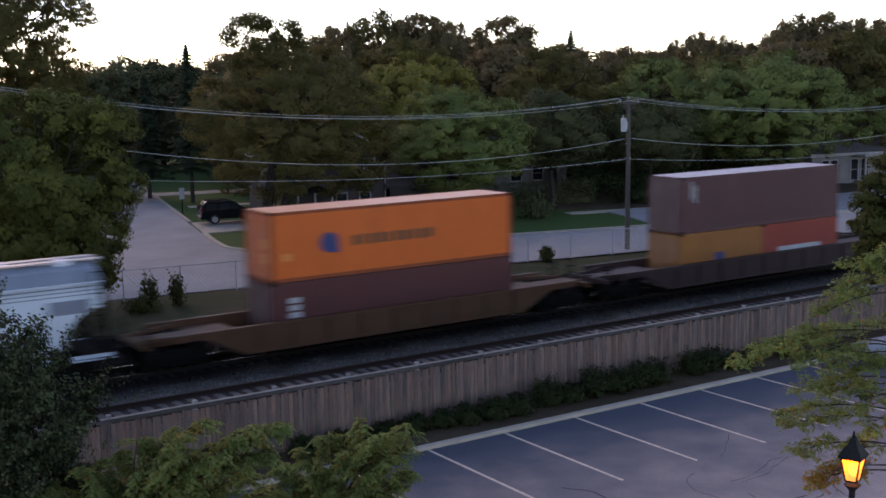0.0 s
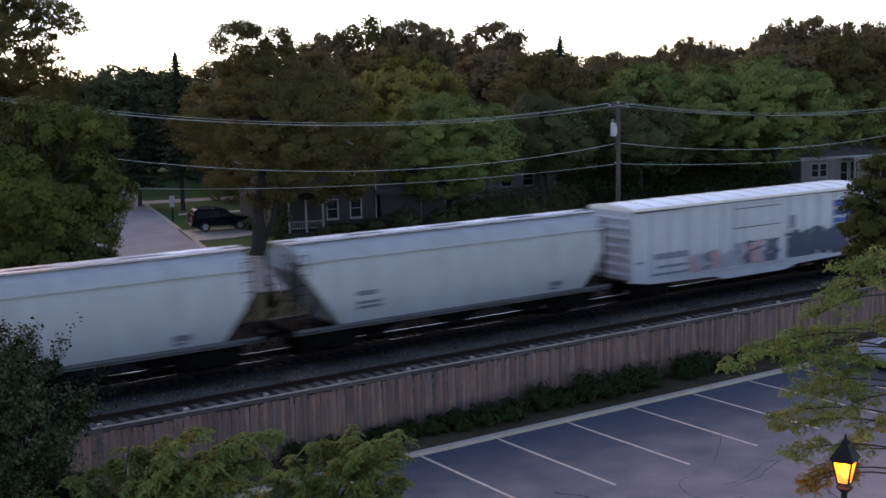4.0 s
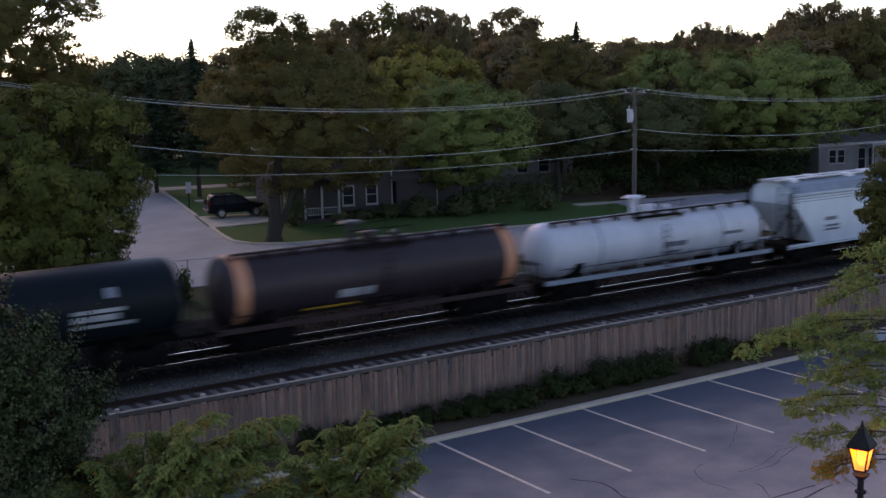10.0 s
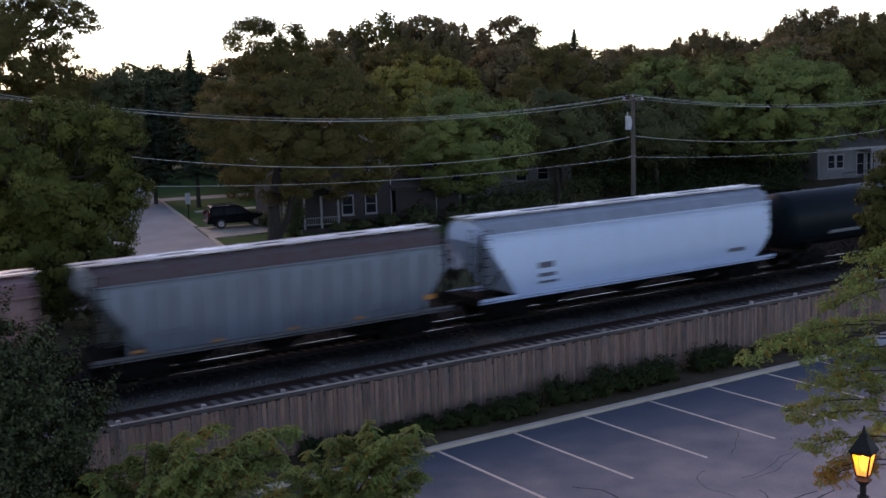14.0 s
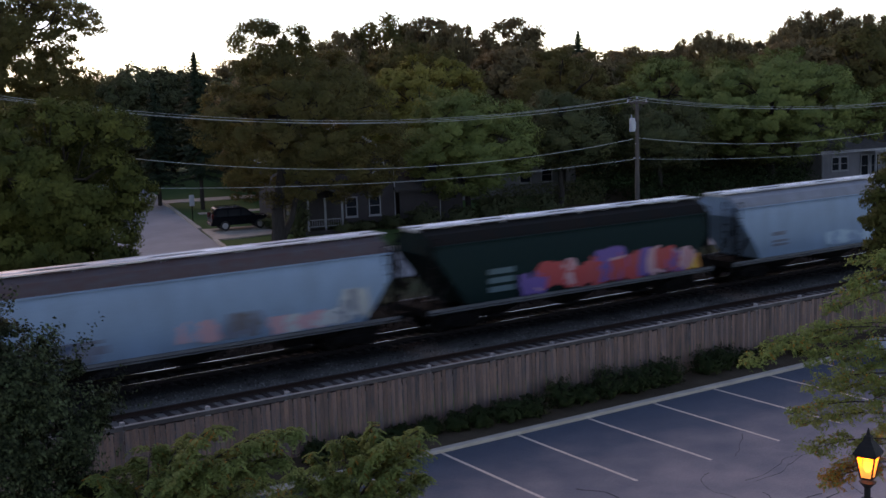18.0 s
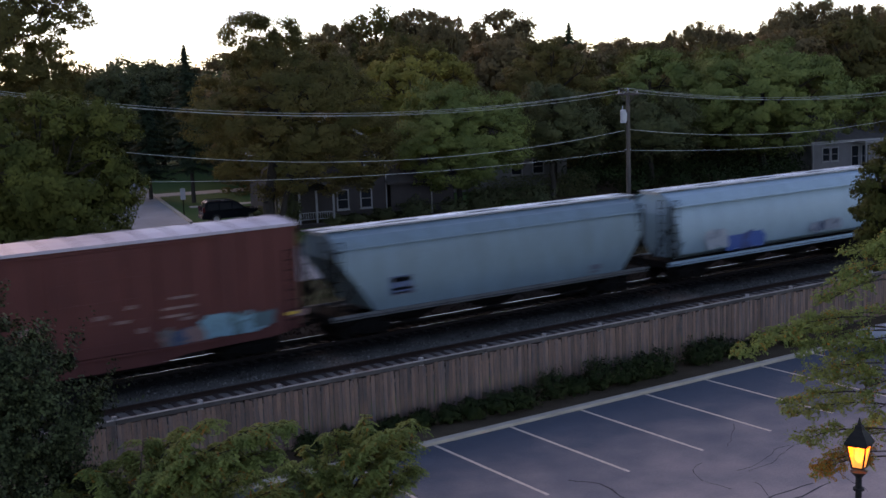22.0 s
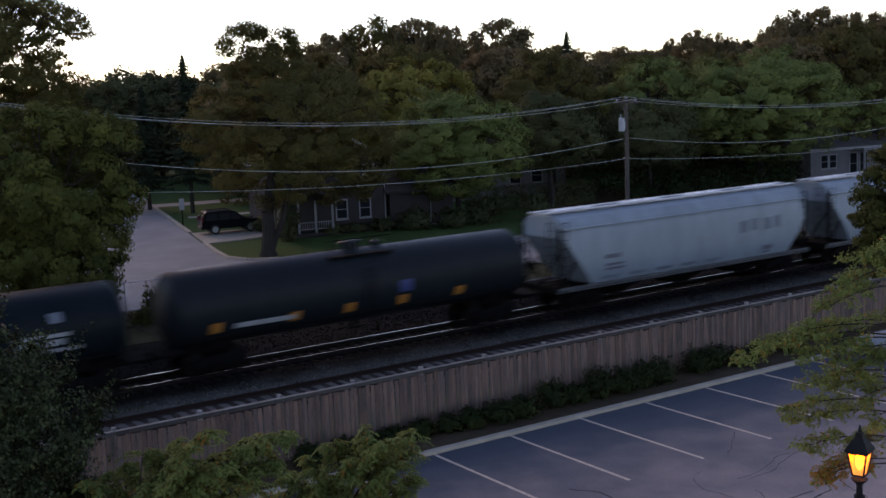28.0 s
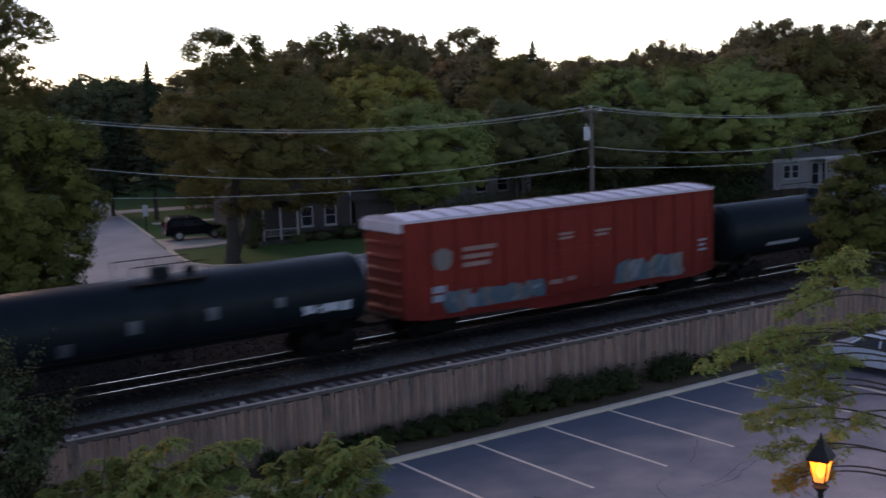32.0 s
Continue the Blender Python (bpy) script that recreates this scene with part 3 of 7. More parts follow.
def graffiti(car, x0, x1, z0, z1, mats, seed, side=-1.546):
    """Sprayed lettering, unreadable: ragged overlapping fills, then slanting strokes and flecks in the other colours."""
    rng = random.Random(seed)
    n = max(3, round((x1 - x0) / 0.55))
    lift = 0.004
    for i in range(n):
        cx, cz = x0 + (x1 - x0) * (i + 0.5) / n, (z0 + z1) / 2 + rng.uniform(-0.1, 0.1) * (z1 - z0)
        w, h = (x1 - x0) / n * rng.uniform(0.7, 0.95), (z1 - z0) * rng.uniform(0.42, 0.6)
        bm = bmesh.new()
        lean = rng.uniform(-0.25, 0.25)
        pts = []
        for j in range(14):
            t = j / 14 * math.tau
            r = rng.uniform(0.7, 1.2) * max(abs(math.cos(t)), abs(math.sin(t))) ** -0.8
            dz = max(z0 - cz, min(z1 + 0.12 - cz, h * r * math.sin(t)))
            pts.append((cx + w * r * math.cos(t) + lean * dz, side - lift, cz + dz))
        lift += 0.0004
        bm.faces.new([bm.verts.new(p) for p in pts])
        part("graffiti", bm, mats[(i * 7 // 5) % len(mats)], car)
    for i in range(n * 2):
        bm = bmesh.new()
        cx, cz = rng.uniform(x0, x1), rng.uniform(z0 + 0.1, z1 - 0.1)
        ang = rng.choice((1.57, 1.2, 1.9, 0.3, 2.7)) + rng.uniform(-0.3, 0.3)
        ln, wd = (z1 - z0) * rng.uniform(0.15, 0.4), rng.uniform(0.04, 0.11)
        d, p = (math.cos(ang) * ln, math.sin(ang) * ln), (-math.sin(ang) * wd, math.cos(ang) * wd)
        clampz = lambda z: max(z0, min(z1 + 0.05, z))
        pts = [(cx - d[0] - p[0], cz - d[1] - p[1]), (cx + d[0] - p[0] * 0.6, cz + d[1] - p[1] * 0.6), (cx + d[0] * 1.15, cz + d[1] * 1.15), (cx + d[0] + p[0], cz + d[1] + p[1]), (cx - d[0] + p[0] * 0.7, cz - d[1] + p[1] * 0.7)]
        bm.faces.new([bm.verts.new((x, side - lift, clampz(z))) for x, z in pts])
        lift += 0.0003
        part("graffiti", bm, mats[rng.randrange(len(mats))], car)


def car_base(name, label, category, L, with_bogies=1.75):
    car = thing(name, label, category, "freight train")
    if with_bogies:
        for s in (-1, 1):
            bogie(car, s * (L / 2 - with_bogies - 0.9))
    for s in (-1, 1):
        coupler(car, s * L / 2, s)
    return car


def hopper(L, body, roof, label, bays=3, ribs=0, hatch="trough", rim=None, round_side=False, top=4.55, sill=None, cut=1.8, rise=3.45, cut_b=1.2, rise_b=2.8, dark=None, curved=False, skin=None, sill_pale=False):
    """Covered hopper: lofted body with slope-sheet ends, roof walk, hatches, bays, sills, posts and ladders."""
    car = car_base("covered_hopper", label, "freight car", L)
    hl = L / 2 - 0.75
    # bays, ladders and end frames take near-black steel instead of the body paint
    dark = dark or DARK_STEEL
    e = top - 4.55

    def sec(x, zb):
        if round_side:
            half = [(-0.75, 1.12), (-1.2, 1.4), (-1.44, 1.95), (-1.54, 2.6), (-1.5, 3.15 + e), (-1.36, 3.65 + e), (-1.02, 4.12 + e), (-0.5, 4.4 + e)]
        else:
            half = [(-1.36, 1.12), (-1.46, 1.5), (-1.53, 2.1), (-1.54, 2.8 + e), (-1.52, 3.45 + e), (-1.42, 3.86 + e), (-1.1, 4.22 + e), (-0.5, 4.4 + e)]
        ys, zs = [p[0] for p in half], [p[1] for p in half]
        zz = [max(z, zb + 0.02 * j) for j, z in enumerate(zs)]
        half = [(float(np.interp(z, zs, ys)), z) for z in zz]
        return [(x, y, z) for y, z in half] + [(x, -y, z) for y, z in half[::-1]]
    bm = bmesh.new()
    fr = [0, 0.25, 0.5, 0.7, 0.85, 0.95, 1.0]
    low_a, low_b = [[(c * f, 1.12 + (r - 1.12) * (math.sqrt(1 - f * f) if bow else 1 - f)) for f in fr] for c, r, bow in ((cut, rise, False), (cut_b, rise_b, curved))]
    loops = [sec(-hl + 0.35 + d, z) for d, z in low_a] + [sec(hl - 0.35 - d, z) for d, z in low_b[::-1]]
    loft(bm, loops)
    part("body", bm, body, car, smooth=True)
    # side sheets' top band and roof edge
    if rim:
        for s in (-1, 1):
            bm = bmesh.new()
            for z in (3.42, 3.56, 3.7):
                box(bm, -hl + 0.35, hl - 0.35, s * 1.5 - 0.035, s * 1.5 + 0.035, z + e - 0.02, z + e + 0.02)
            part("roof_rail", bm, rim, car)
    bm = bmesh.new()
    box(bm, -hl, hl, -0.62, -0.2, 4.52 + e, 4.56 + e)
    box(bm, -hl, hl, 0.2, 0.62, 4.52 + e, 4.56 + e)
    for x in np.linspace(-hl + 0.2, hl - 0.2, 12):
        box(bm, x - 0.03, x + 0.03, -0.62, 0.62, 4.38 + e, 4.52 + e)
    part("running_board", bm, GALV, car)
    if hatch == "trough":
        def shape(b):
            loft(b, [[(x, y, z) for y, z in ((-0.3, 0), (-0.3, 0.1), (-0.18, 0.19), (0.18, 0.19), (0.3, 0.1), (0.3, 0))] for x in (-1.15, 1.15)])
            for x in (-0.8, 0, 0.8):
                box(b, x - 0.04, x + 0.04, -0.34, 0.34, 0.0, 0.22)
        n = 4 if L > 16 else 3
        me = cached(("hatch_cover", roof.name), shape)
        for x in np.linspace(-hl + 2.1, hl - 2.1, n):
            part("hatch_cover", me, roof, car, at=pose(x, 0, 4.4 + e))
    else:
        def shape(b):
            tube(b, (0, 0, 0), (0, 0, 0.12), 0.4, n=18)
            tube(b, (0, 0, 0.12), (0, 0, 0.2), 0.42, 0.3, n=18)
        me = cached(("round_hatch", roof.name), shape)
        n = 5 if L < 16 else 8
        for k in range(n):
            part("hatch_cover", me, roof, car, at=pose(-hl + 1.4 + (2 * hl - 2.8) * k / (n - 1), 0.35 if k % 2 else -0.35, 4.38 + e))
    # roof skin
    bm = bmesh.new()
    prof = [(-1.46, 3.82), (-1.4, 3.93), (-1.1, 4.24), (-0.5, 4.42), (0.5, 4.42), (1.1, 4.24), (1.4, 3.93), (1.46, 3.82)]
    loft(bm, [[(x, y, z + e + 0.035) for y, z in prof] + [(x, y, z + e - 0.03) for y, z in prof[::-1]] for x in (-hl + 0.3, hl - 0.3)])
    part("roof", bm, skin or roof, car)
    for s in (-1, 1):
        bm = bmesh.new()
        box(bm, -hl + 0.3, hl - 0.3, s * 1.5 - 0.05, s * 1.5 + 0.05, 3.78 + e, 3.85 + e, 0.012)
        part("eave_rail", bm, body, car)
    for s in (-1, 1):
        bm = bmesh.new()
        box(bm, -hl, hl, s * 1.5 - 0.05, s * 1.5 + 0.05, 1.04, 1.16)
        box(bm, -hl, hl, s * 1.46 - 0.06, s * 1.46 + 0.06, 0.94, 0.99)
        part("side_sill", bm, sill or (body if bays == 2 or sill_pale else P_SILL), car)
    for s in (-1, 1):
        bm = bmesh.new()
        box(bm, s * hl - 0.06, s * hl + 0.06, -1.5, 1.5, 0.86, 1.2)
        box(bm, s * (hl - 0.9) - 0.9, s * (hl - 0.9) + 0.9, -0.3, 0.3, 0.8, 1.15)
        for y in (-1.42, 1.42):
            box(bm, s * (hl - 0.18) - 0.05, s * (hl - 0.18) + 0.05, y - 0.05, y + 0.05, 1.15, 3.9 + e)
            bar(bm, (s * (hl - 0.25), y, 1.2), (s * (hl - 1.3), y, 2.4), 0.08)
            bar(bm, (s * (hl - 0.25), y, 3.0), (s * (hl - 0.25), 0, 1.2), 0.06)
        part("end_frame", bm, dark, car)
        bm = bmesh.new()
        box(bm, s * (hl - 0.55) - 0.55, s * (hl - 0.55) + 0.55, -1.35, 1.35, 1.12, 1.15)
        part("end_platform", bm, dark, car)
        for y, turn in ((-1.48, 0), (1.48, 180)):
            part("ladder", ladder_mesh(1.0, 4.2), dark, car, at=pose(s * (hl - 0.42), y, 0, 0, 0, turn))
        part("ladder", ladder_mesh(1.2, 4.2), dark, car, at=pose(s * (hl - 0.1), -0.9, 0, 0, 0, 90 * s))
    bm = bmesh.new()
    tube(bm, (-hl - 0.12, 0.5, 2.1), (-hl - 0.06, 0.5, 2.1), 0.28, n=14)
    tube(bm, (-hl - 0.06, 0.5, 2.1), (-hl + 0.2, 0.5, 2.1), 0.03, n=6)
    part("brake_wheel", bm, dark, car)
    span = 2 * (hl - cut - 0.2)

    def bay(b):
        w = span / bays / 2 - 0.12
        loft(b, [[(-w, -1.3, 1.14), (w, -1.3, 1.14), (w, 1.3, 1.14), (-w, 1.3, 1.14)], [(-0.42, -0.75, 0.42), (0.42, -0.75, 0.42), (0.42, 0.75, 0.42), (-0.42, 0.75, 0.42)]])
        box(b, -0.5, 0.5, -0.85, 0.85, 0.3, 0.43)
        tube(b, (-0.2, -1.0, 0.36), (-0.2, -0.8, 0.36), 0.1, n=8)
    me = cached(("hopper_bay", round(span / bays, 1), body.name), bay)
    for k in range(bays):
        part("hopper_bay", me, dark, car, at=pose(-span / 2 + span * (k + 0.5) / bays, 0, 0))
    if ribs:
        def rib(b):
            box(b, -0.05, 0.05, -1.62, -1.53, 1.16, 3.6 + e)
        me = cached(("side_post", body.name), rib)
        for k in range(ribs):
            x = -hl + 0.5 + (2 * hl - 1.0) * k / (ribs - 1)
            if abs(x) < hl - 0.35 - cut * 0.55:
                part("side_post", me, body, car, at=pose(x, 0, 0))
                part("side_post", me, body, car, at=pose(x, 0, 0, 0, 0, 180))
    return car


def tank(L, body, label, r=1.5, bands=(), frame_sill=False, band_mat=None, mid=None, sill=None):
    """Tank car: domed shell on stub sills or a full underframe, manway with platform, ladders and rails."""
    car = car_base("tank_car", label, "freight car", L)
    hl = L / 2 - 0.72
    zc = 1.02 + r

    def ring(x, k):
        return [(x, math.cos(t) * r * k, zc + math.sin(t) * r * k) for t in (math.tau * j / 40 for j in range(40))]
    bm = bmesh.new()
    caps = [(0.55 - 0.55 * math.cos(t), math.sin(t)) for t in np.linspace(0.12, math.pi / 2, 6)]
    loops = [ring(-hl + d, k) for d, k in caps] + [ring(hl - d, k) for d, k in caps[::-1]]
    loft(bm, loops)
    part("shell", bm, body, car, smooth=True)
    for x0, x1 in bands:
        bm = bmesh.new()
        loft(bm, [ring(x0, 1.006), ring(x1, 1.006)])
        part("band", bm, band_mat, car, smooth=True)
    # Grey covers the upper half alone: the band's gloss put into its shape.
    if mid:
        bm = bmesh.new()
        arc = [math.pi * (0.02 + 0.96 * j / 18) for j in range(19)]
        loft(bm, [[(x + 0.5 * math.cos(a), math.cos(a) * q, zc + math.sin(a) * q) for a, q in [(a, r * 1.006) for a in arc] + [(a, r * 0.99) for a in arc[::-1]]] for x in (-1.7, 1.7)])
        part("jacket", bm, mid, car, "grey band drawn only on the tank's upper half, where its gloss shows", smooth=True)
    top = zc + r
    bm = bmesh.new()
    tube(bm, (0, 0, top - 0.1), (0, 0, top + 0.3), 0.36, n=20)
    tube(bm, (0, 0, top + 0.3), (0, 0, top + 0.37), 0.4, 0.3, n=20)
    part("manway", bm, body, car, smooth=False)
    bm = bmesh.new()
    tube(bm, (1.25, 0, top - 0.1), (1.25, 0, top + 0.2), 0.22, n=14)
    tube(bm, (1.25, 0, top + 0.2), (1.25, 0, top + 0.26), 0.16, 0.08, n=14)
    part("vent_housing", bm, body, car)
    bm = bmesh.new()
    box(bm, -1.5, 1.5, -1.0, -0.45, top - 0.18, top - 0.13)
    box(bm, -1.5, 1.5, 0.45, 1.0, top - 0.18, top - 0.13)
    for x in (-1.4, 1.4):
        box(bm, x - 0.04, x + 0.04, -1.0, 1.0, top - 0.3, top - 0.14)
    part("platform", bm, GALV if mid else DARK_STEEL, car)
    for y in (-1.02, 1.02):
        bm = bmesh.new()
        tube(bm, (-1.5, y, top + 0.55), (1.5, y, top + 0.55), 0.02, n=6)
        for x in (-1.5, 0, 1.5):
            tube(bm, (x, y, top - 0.15), (x, y, top + 0.55), 0.02, n=6)
        part("handrail", bm, DARK_STEEL, car)
    for s in (-1, 1):
        bm = bmesh.new()
        tube(bm, (-0.2 * s, s * (r + 0.12), 1.0), (-0.2 * s, s * (r + 0.12), top - 0.6), 0.02, n=6)
        tube(bm, (0.2 * s, s * (r + 0.12), 1.0), (0.2 * s, s * (r + 0.12), top - 0.6), 0.02, n=6)
        for k in range(10):
            tube(bm, (-0.2, s * (r + 0.12), 1.05 + k * 0.29), (0.2, s * (r + 0.12), 1.05 + k * 0.29), 0.015, n=6)
        part("ladder", bm, DARK_STEEL, car)
        bm = bmesh.new()
        for y in (-1, 1):
            tube(bm, (-hl + 0.6, y * (r - 0.08), 1.55), (hl - 0.6, y * (r - 0.08), 1.55), 0.02, n=6)
        bm2 = bm
        if s > 0:
            part("side_rail", bm2, DARK_STEEL, car)
        else:
            bm2.free()
        bm = bmesh.new()
        box(bm, s * (hl - 0.9) - 1.7, s * (hl - 0.9) + 1.7, -0.35, 0.35, 0.78, 1.12)
        box(bm, s * (hl + 0.1) - 0.5, s * (hl + 0.1) + 0.5, -1.3, 1.3, 1.06, 1.12)
        for y in (-1.3, 1.3):
            box(bm, s * (hl + 0.55) - 0.03, s * (hl + 0.55) + 0.03, y - 0.03, y + 0.03, 0.6, 2.0)
        box(bm, s * (hl + 0.55) - 0.03, s * (hl + 0.55) + 0.03, -1.3, 1.3, 1.95, 2.0)
        for y in (-0.9, 0.9):
            loft(bm, [[(s * (hl - 1.9) + d, y, 1.0), (s * (hl - 1.9) + d, y * 1.35, 1.75), (s * (hl - 1.9) + d, y * 0.3, 1.1)] for d in (-0.25, 0.25)])
        part("stub_sill", bm, DARK_STEEL, car)
    if frame_sill:
        bm = bmesh.new()
        box(bm, -hl * 0.92, hl * 0.92, -0.75, -0.4, top + 0.02, top + 0.07)
        for x in np.linspace(-hl * 0.9, hl * 0.9, 11):
            box(bm, x - 0.03, x + 0.03, -0.75, -0.35, top - 0.2, top + 0.03)
        part("running_board", bm, DARK_STEEL, car)
        bm = bmesh.new()
        tube(bm, (-0.9, 0, top - 0.1), (-0.9, 0, top + 0.75), 0.2, n=14)
        tube(bm, (-0.9, 0, top + 0.75), (-0.9, 0, top + 0.85), 0.5, 0.4, n=16)
        part("valve_bonnet", bm, body, car)
        for y in (-1.35, 1.35):
            bm = bmesh.new()
            box(bm, -hl - 0.3, hl + 0.3, y - 0.06, y + 0.06, 0.92, 1.12)
            for x in np.linspace(-hl + 0.5, hl - 0.5, 9):
                box(bm, x - 0.03, x + 0.03, y - 0.03, y + 0.03, 1.1, 1.75)
            part("side_sill", bm, sill or P_SILL, car)
    bm = bmesh.new()
    tube(bm, (0, 0, 0.75), (0, 0, 1.1), 0.16, n=12)
    box(bm, -0.3, 0.3, -0.25, 0.25, 0.7, 0.78)
    part("outlet_valve", bm, DARK_STEEL, car)
    return car


def boxcar(L, body, roof, label, top=4.7, name="boxcar", roof_ribs=14, seam_mat=None):
    """Boxcar: walled body on a side sill, panelled roof, plug door in tracks, corrugated ends, ladders."""
    car = car_base(name, label, "freight car", L)
    hl = L / 2 - 0.7
    bm = bmesh.new()
    box(bm, -hl, hl, -1.5, 1.5, 1.0, top - 0.2)
    part("body", bm, body, car)
    bm = bmesh.new()
    prof = [(-1.58, top - 0.26), (-1.58, top - 0.14), (-0.8, top - 0.04), (0, top), (0.8, top - 0.04), (1.58, top - 0.14), (1.58, top - 0.26)]
    loft(bm, [[(x, y, z) for y, z in prof] for x in (-hl - 0.04, hl + 0.04)])
    part("roof", bm, roof, car)

    def seam(b):
        loft(b, [[(d, y, z + 0.045) for y, z in prof[1:6]] + [(d, y, z - 0.02) for y, z in prof[1:6][::-1]] for d in (-0.025, 0.025)])
    me = cached(("roof_seam", top, (seam_mat or roof).name), seam)
    for x in np.linspace(-hl + 0.1, hl - 0.1, roof_ribs):
        part("roof_seam", me, seam_mat or roof, car, at=pose(x, 0, 0))

    def post(b):
        box(b, -0.05, 0.05, -1.565, -1.495, 1.02, top - 0.28)
    me = cached(("side_post", top, body.name), post)
    for x in np.linspace(-hl + 0.06, hl - 0.06, 15):
        if abs(x) > 1.9:
            part("side_post", me, body, car, at=pose(x, 0, 0))
            part("side_post", me, body, car, at=pose(x, 0, 0, 0, 0, 180))
    for s in (-1, 1):
        bm = bmesh.new()
        box(bm, -1.75, 1.75, s * 1.55 - 0.05, s * 1.55 + 0.05, 1.12, top - 0.42, 0.02)
        door = part("door", bm, body, car)
        for k in range(5):
            bm = bmesh.new()
            z = 1.5 + k * (top - 2.2) / 4
            box(bm, -1.7, 1.7, s * 1.6 - 0.02, s * 1.6 + 0.02, z - 0.04, z + 0.04)
            part("door_rib", bm, body, door)
        for x in (-1.0, 1.0):
            bm = bmesh.new()
            tube(bm, (x, s * 1.65, 1.15), (x, s * 1.65, top - 0.45), 0.025, n=6)
            part("lock_bar", bm, body, door)
        bm = bmesh.new()
        box(bm, -hl * 0.62, hl * 0.62, s * 1.58 - 0.05, s * 1.58 + 0.05, top - 0.4, top - 0.34)
        box(bm, -hl * 0.62, hl * 0.62, s * 1.58 - 0.05, s * 1.58 + 0.05, 1.02, 1.1)
        part("door_track", bm, body, car)
        bm = bmesh.new()
        loft(bm, [[(-hl + 0.1, s * 1.45 + d, 1.02), (hl - 0.1, s * 1.45 + d, 1.02), (hl - 1.2, s * 1.45 + d, 0.82), (3.2, s * 1.45 + d, 0.72), (2.2, s * 1.45 + d, 0.5), (-2.2, s * 1.45 + d, 0.5), (-3.2, s * 1.45 + d, 0.72), (-hl + 1.2, s * 1.45 + d, 0.82)] for d in (-0.05, 0.05)])
        part("side_sill", bm, body, car)
        for k in range(7):
            bm = bmesh.new()
            z = 1.35 + k * (top - 2.0) / 6
            loft(bm, [[(s * hl + s * dx, y, z + dz) for dx, dz in ((-0.02, -0.13), (0.09, -0.05), (0.09, 0.05), (-0.02, 0.13))] for y in (-1.35, 1.35)])
            part("end_rib", bm, body, car)
        for y, turn in ((-1.5, 0), (1.5, 180)):
            part("ladder", ladder_mesh(1.0, round(top - 1.2, 2)), body, car, at=pose(s * (hl - 0.35), y, 0, 0, 0, turn))
        bm = bmesh.new()
        box(bm, s * (hl + 0.25) - 0.22, s * (hl + 0.25) + 0.22, -1.4, 1.4, 1.1, 1.14)
        box(bm, s * (hl - 0.6) - 1.0, s * (hl - 0.6) + 1.0, -0.35, 0.35, 0.72, 1.02)
        part("end_platform", bm, DARK_STEEL, car)
    return car


def iso_box(length, H, mat, top_mat, label, edge=None):
    W, hl = 2.38, length / 2
    c = thing("shipping_container", label, "container", "containers on the train")
    bm = bmesh.new()
    # corrugated side walls in plan, closed above and below
    pts = []
    n = int(length / 0.28)
    for k in range(n):
        x = -hl + 0.12 + (length - 0.24) * k / n
        w = (length - 0.24) / n
        pts += [(x, -W / 2 + 0.01), (x + w * 0.3, -W / 2 + 0.01), (x + w * 0.5, -W / 2 + 0.046), (x + w * 0.8, -W / 2 + 0.046)]
    pts.append((hl - 0.12, -W / 2 + 0.01))
    loop = pts + [(-x, -y) for x, y in pts]
    loft(bm, [[(x, y, z) for x, y in loop] for z in (0.12, H - 0.06)])
    part("wall", bm, mat, c)
    bm = bmesh.new()
    box(bm, -hl, hl, -W / 2 + 0.02, W / 2 - 0.02, H - 0.06, H - 0.01)
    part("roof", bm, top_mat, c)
    bm = bmesh.new()
    for y in (-W / 2, W / 2 - 0.1):
        box(bm, -hl, hl, y, y + 0.1, H - 0.12, H)
        box(bm, -hl, hl, y, y + 0.1, 0, 0.15)
        for x in (-hl, hl - 0.14):
            box(bm, x, x + 0.14, y, y + 0.1, 0.15, H - 0.12)
    for x in (-hl, hl - 0.1):
        box(bm, x, x + 0.1, -W / 2 + 0.1, W / 2 - 0.1, H - 0.12, H)
        box(bm, x, x + 0.1, -W / 2 + 0.1, W / 2 - 0.1, 0, 0.15)
    part("frame", bm, edge or mat, c)
    for s in (-1, 1):
        bm = bmesh.new()
        x = -hl + 0.02
        box(bm, x, x + 0.05, min(s * 0.01, s * (W / 2 - 0.12)), max(s * 0.01, s * (W / 2 - 0.12)), 0.16, H - 0.13)
        door = part("door", bm, mat, c)
        bm = bmesh.new()
        for y in (0.3, 0.8):
            tube(bm, (x - 0.03, s * y, 0.1), (x - 0.03, s * y, H - 0.1), 0.02, n=6)
        part("lock_bar", bm, GALV, door)
    casting = cached("corner_casting", lambda b: box(b, 0, 0.17, 0, 0.16, 0, 0.12, 0.01))
    for x in (-hl - 0.005, hl - 0.165):
        for y in (-W / 2 - 0.005, W / 2 - 0.155):
            for z in (-0.01, H - 0.11):
                part("corner_casting", casting, DARK_STEEL, c, at=pose(x, y, z))
    return c


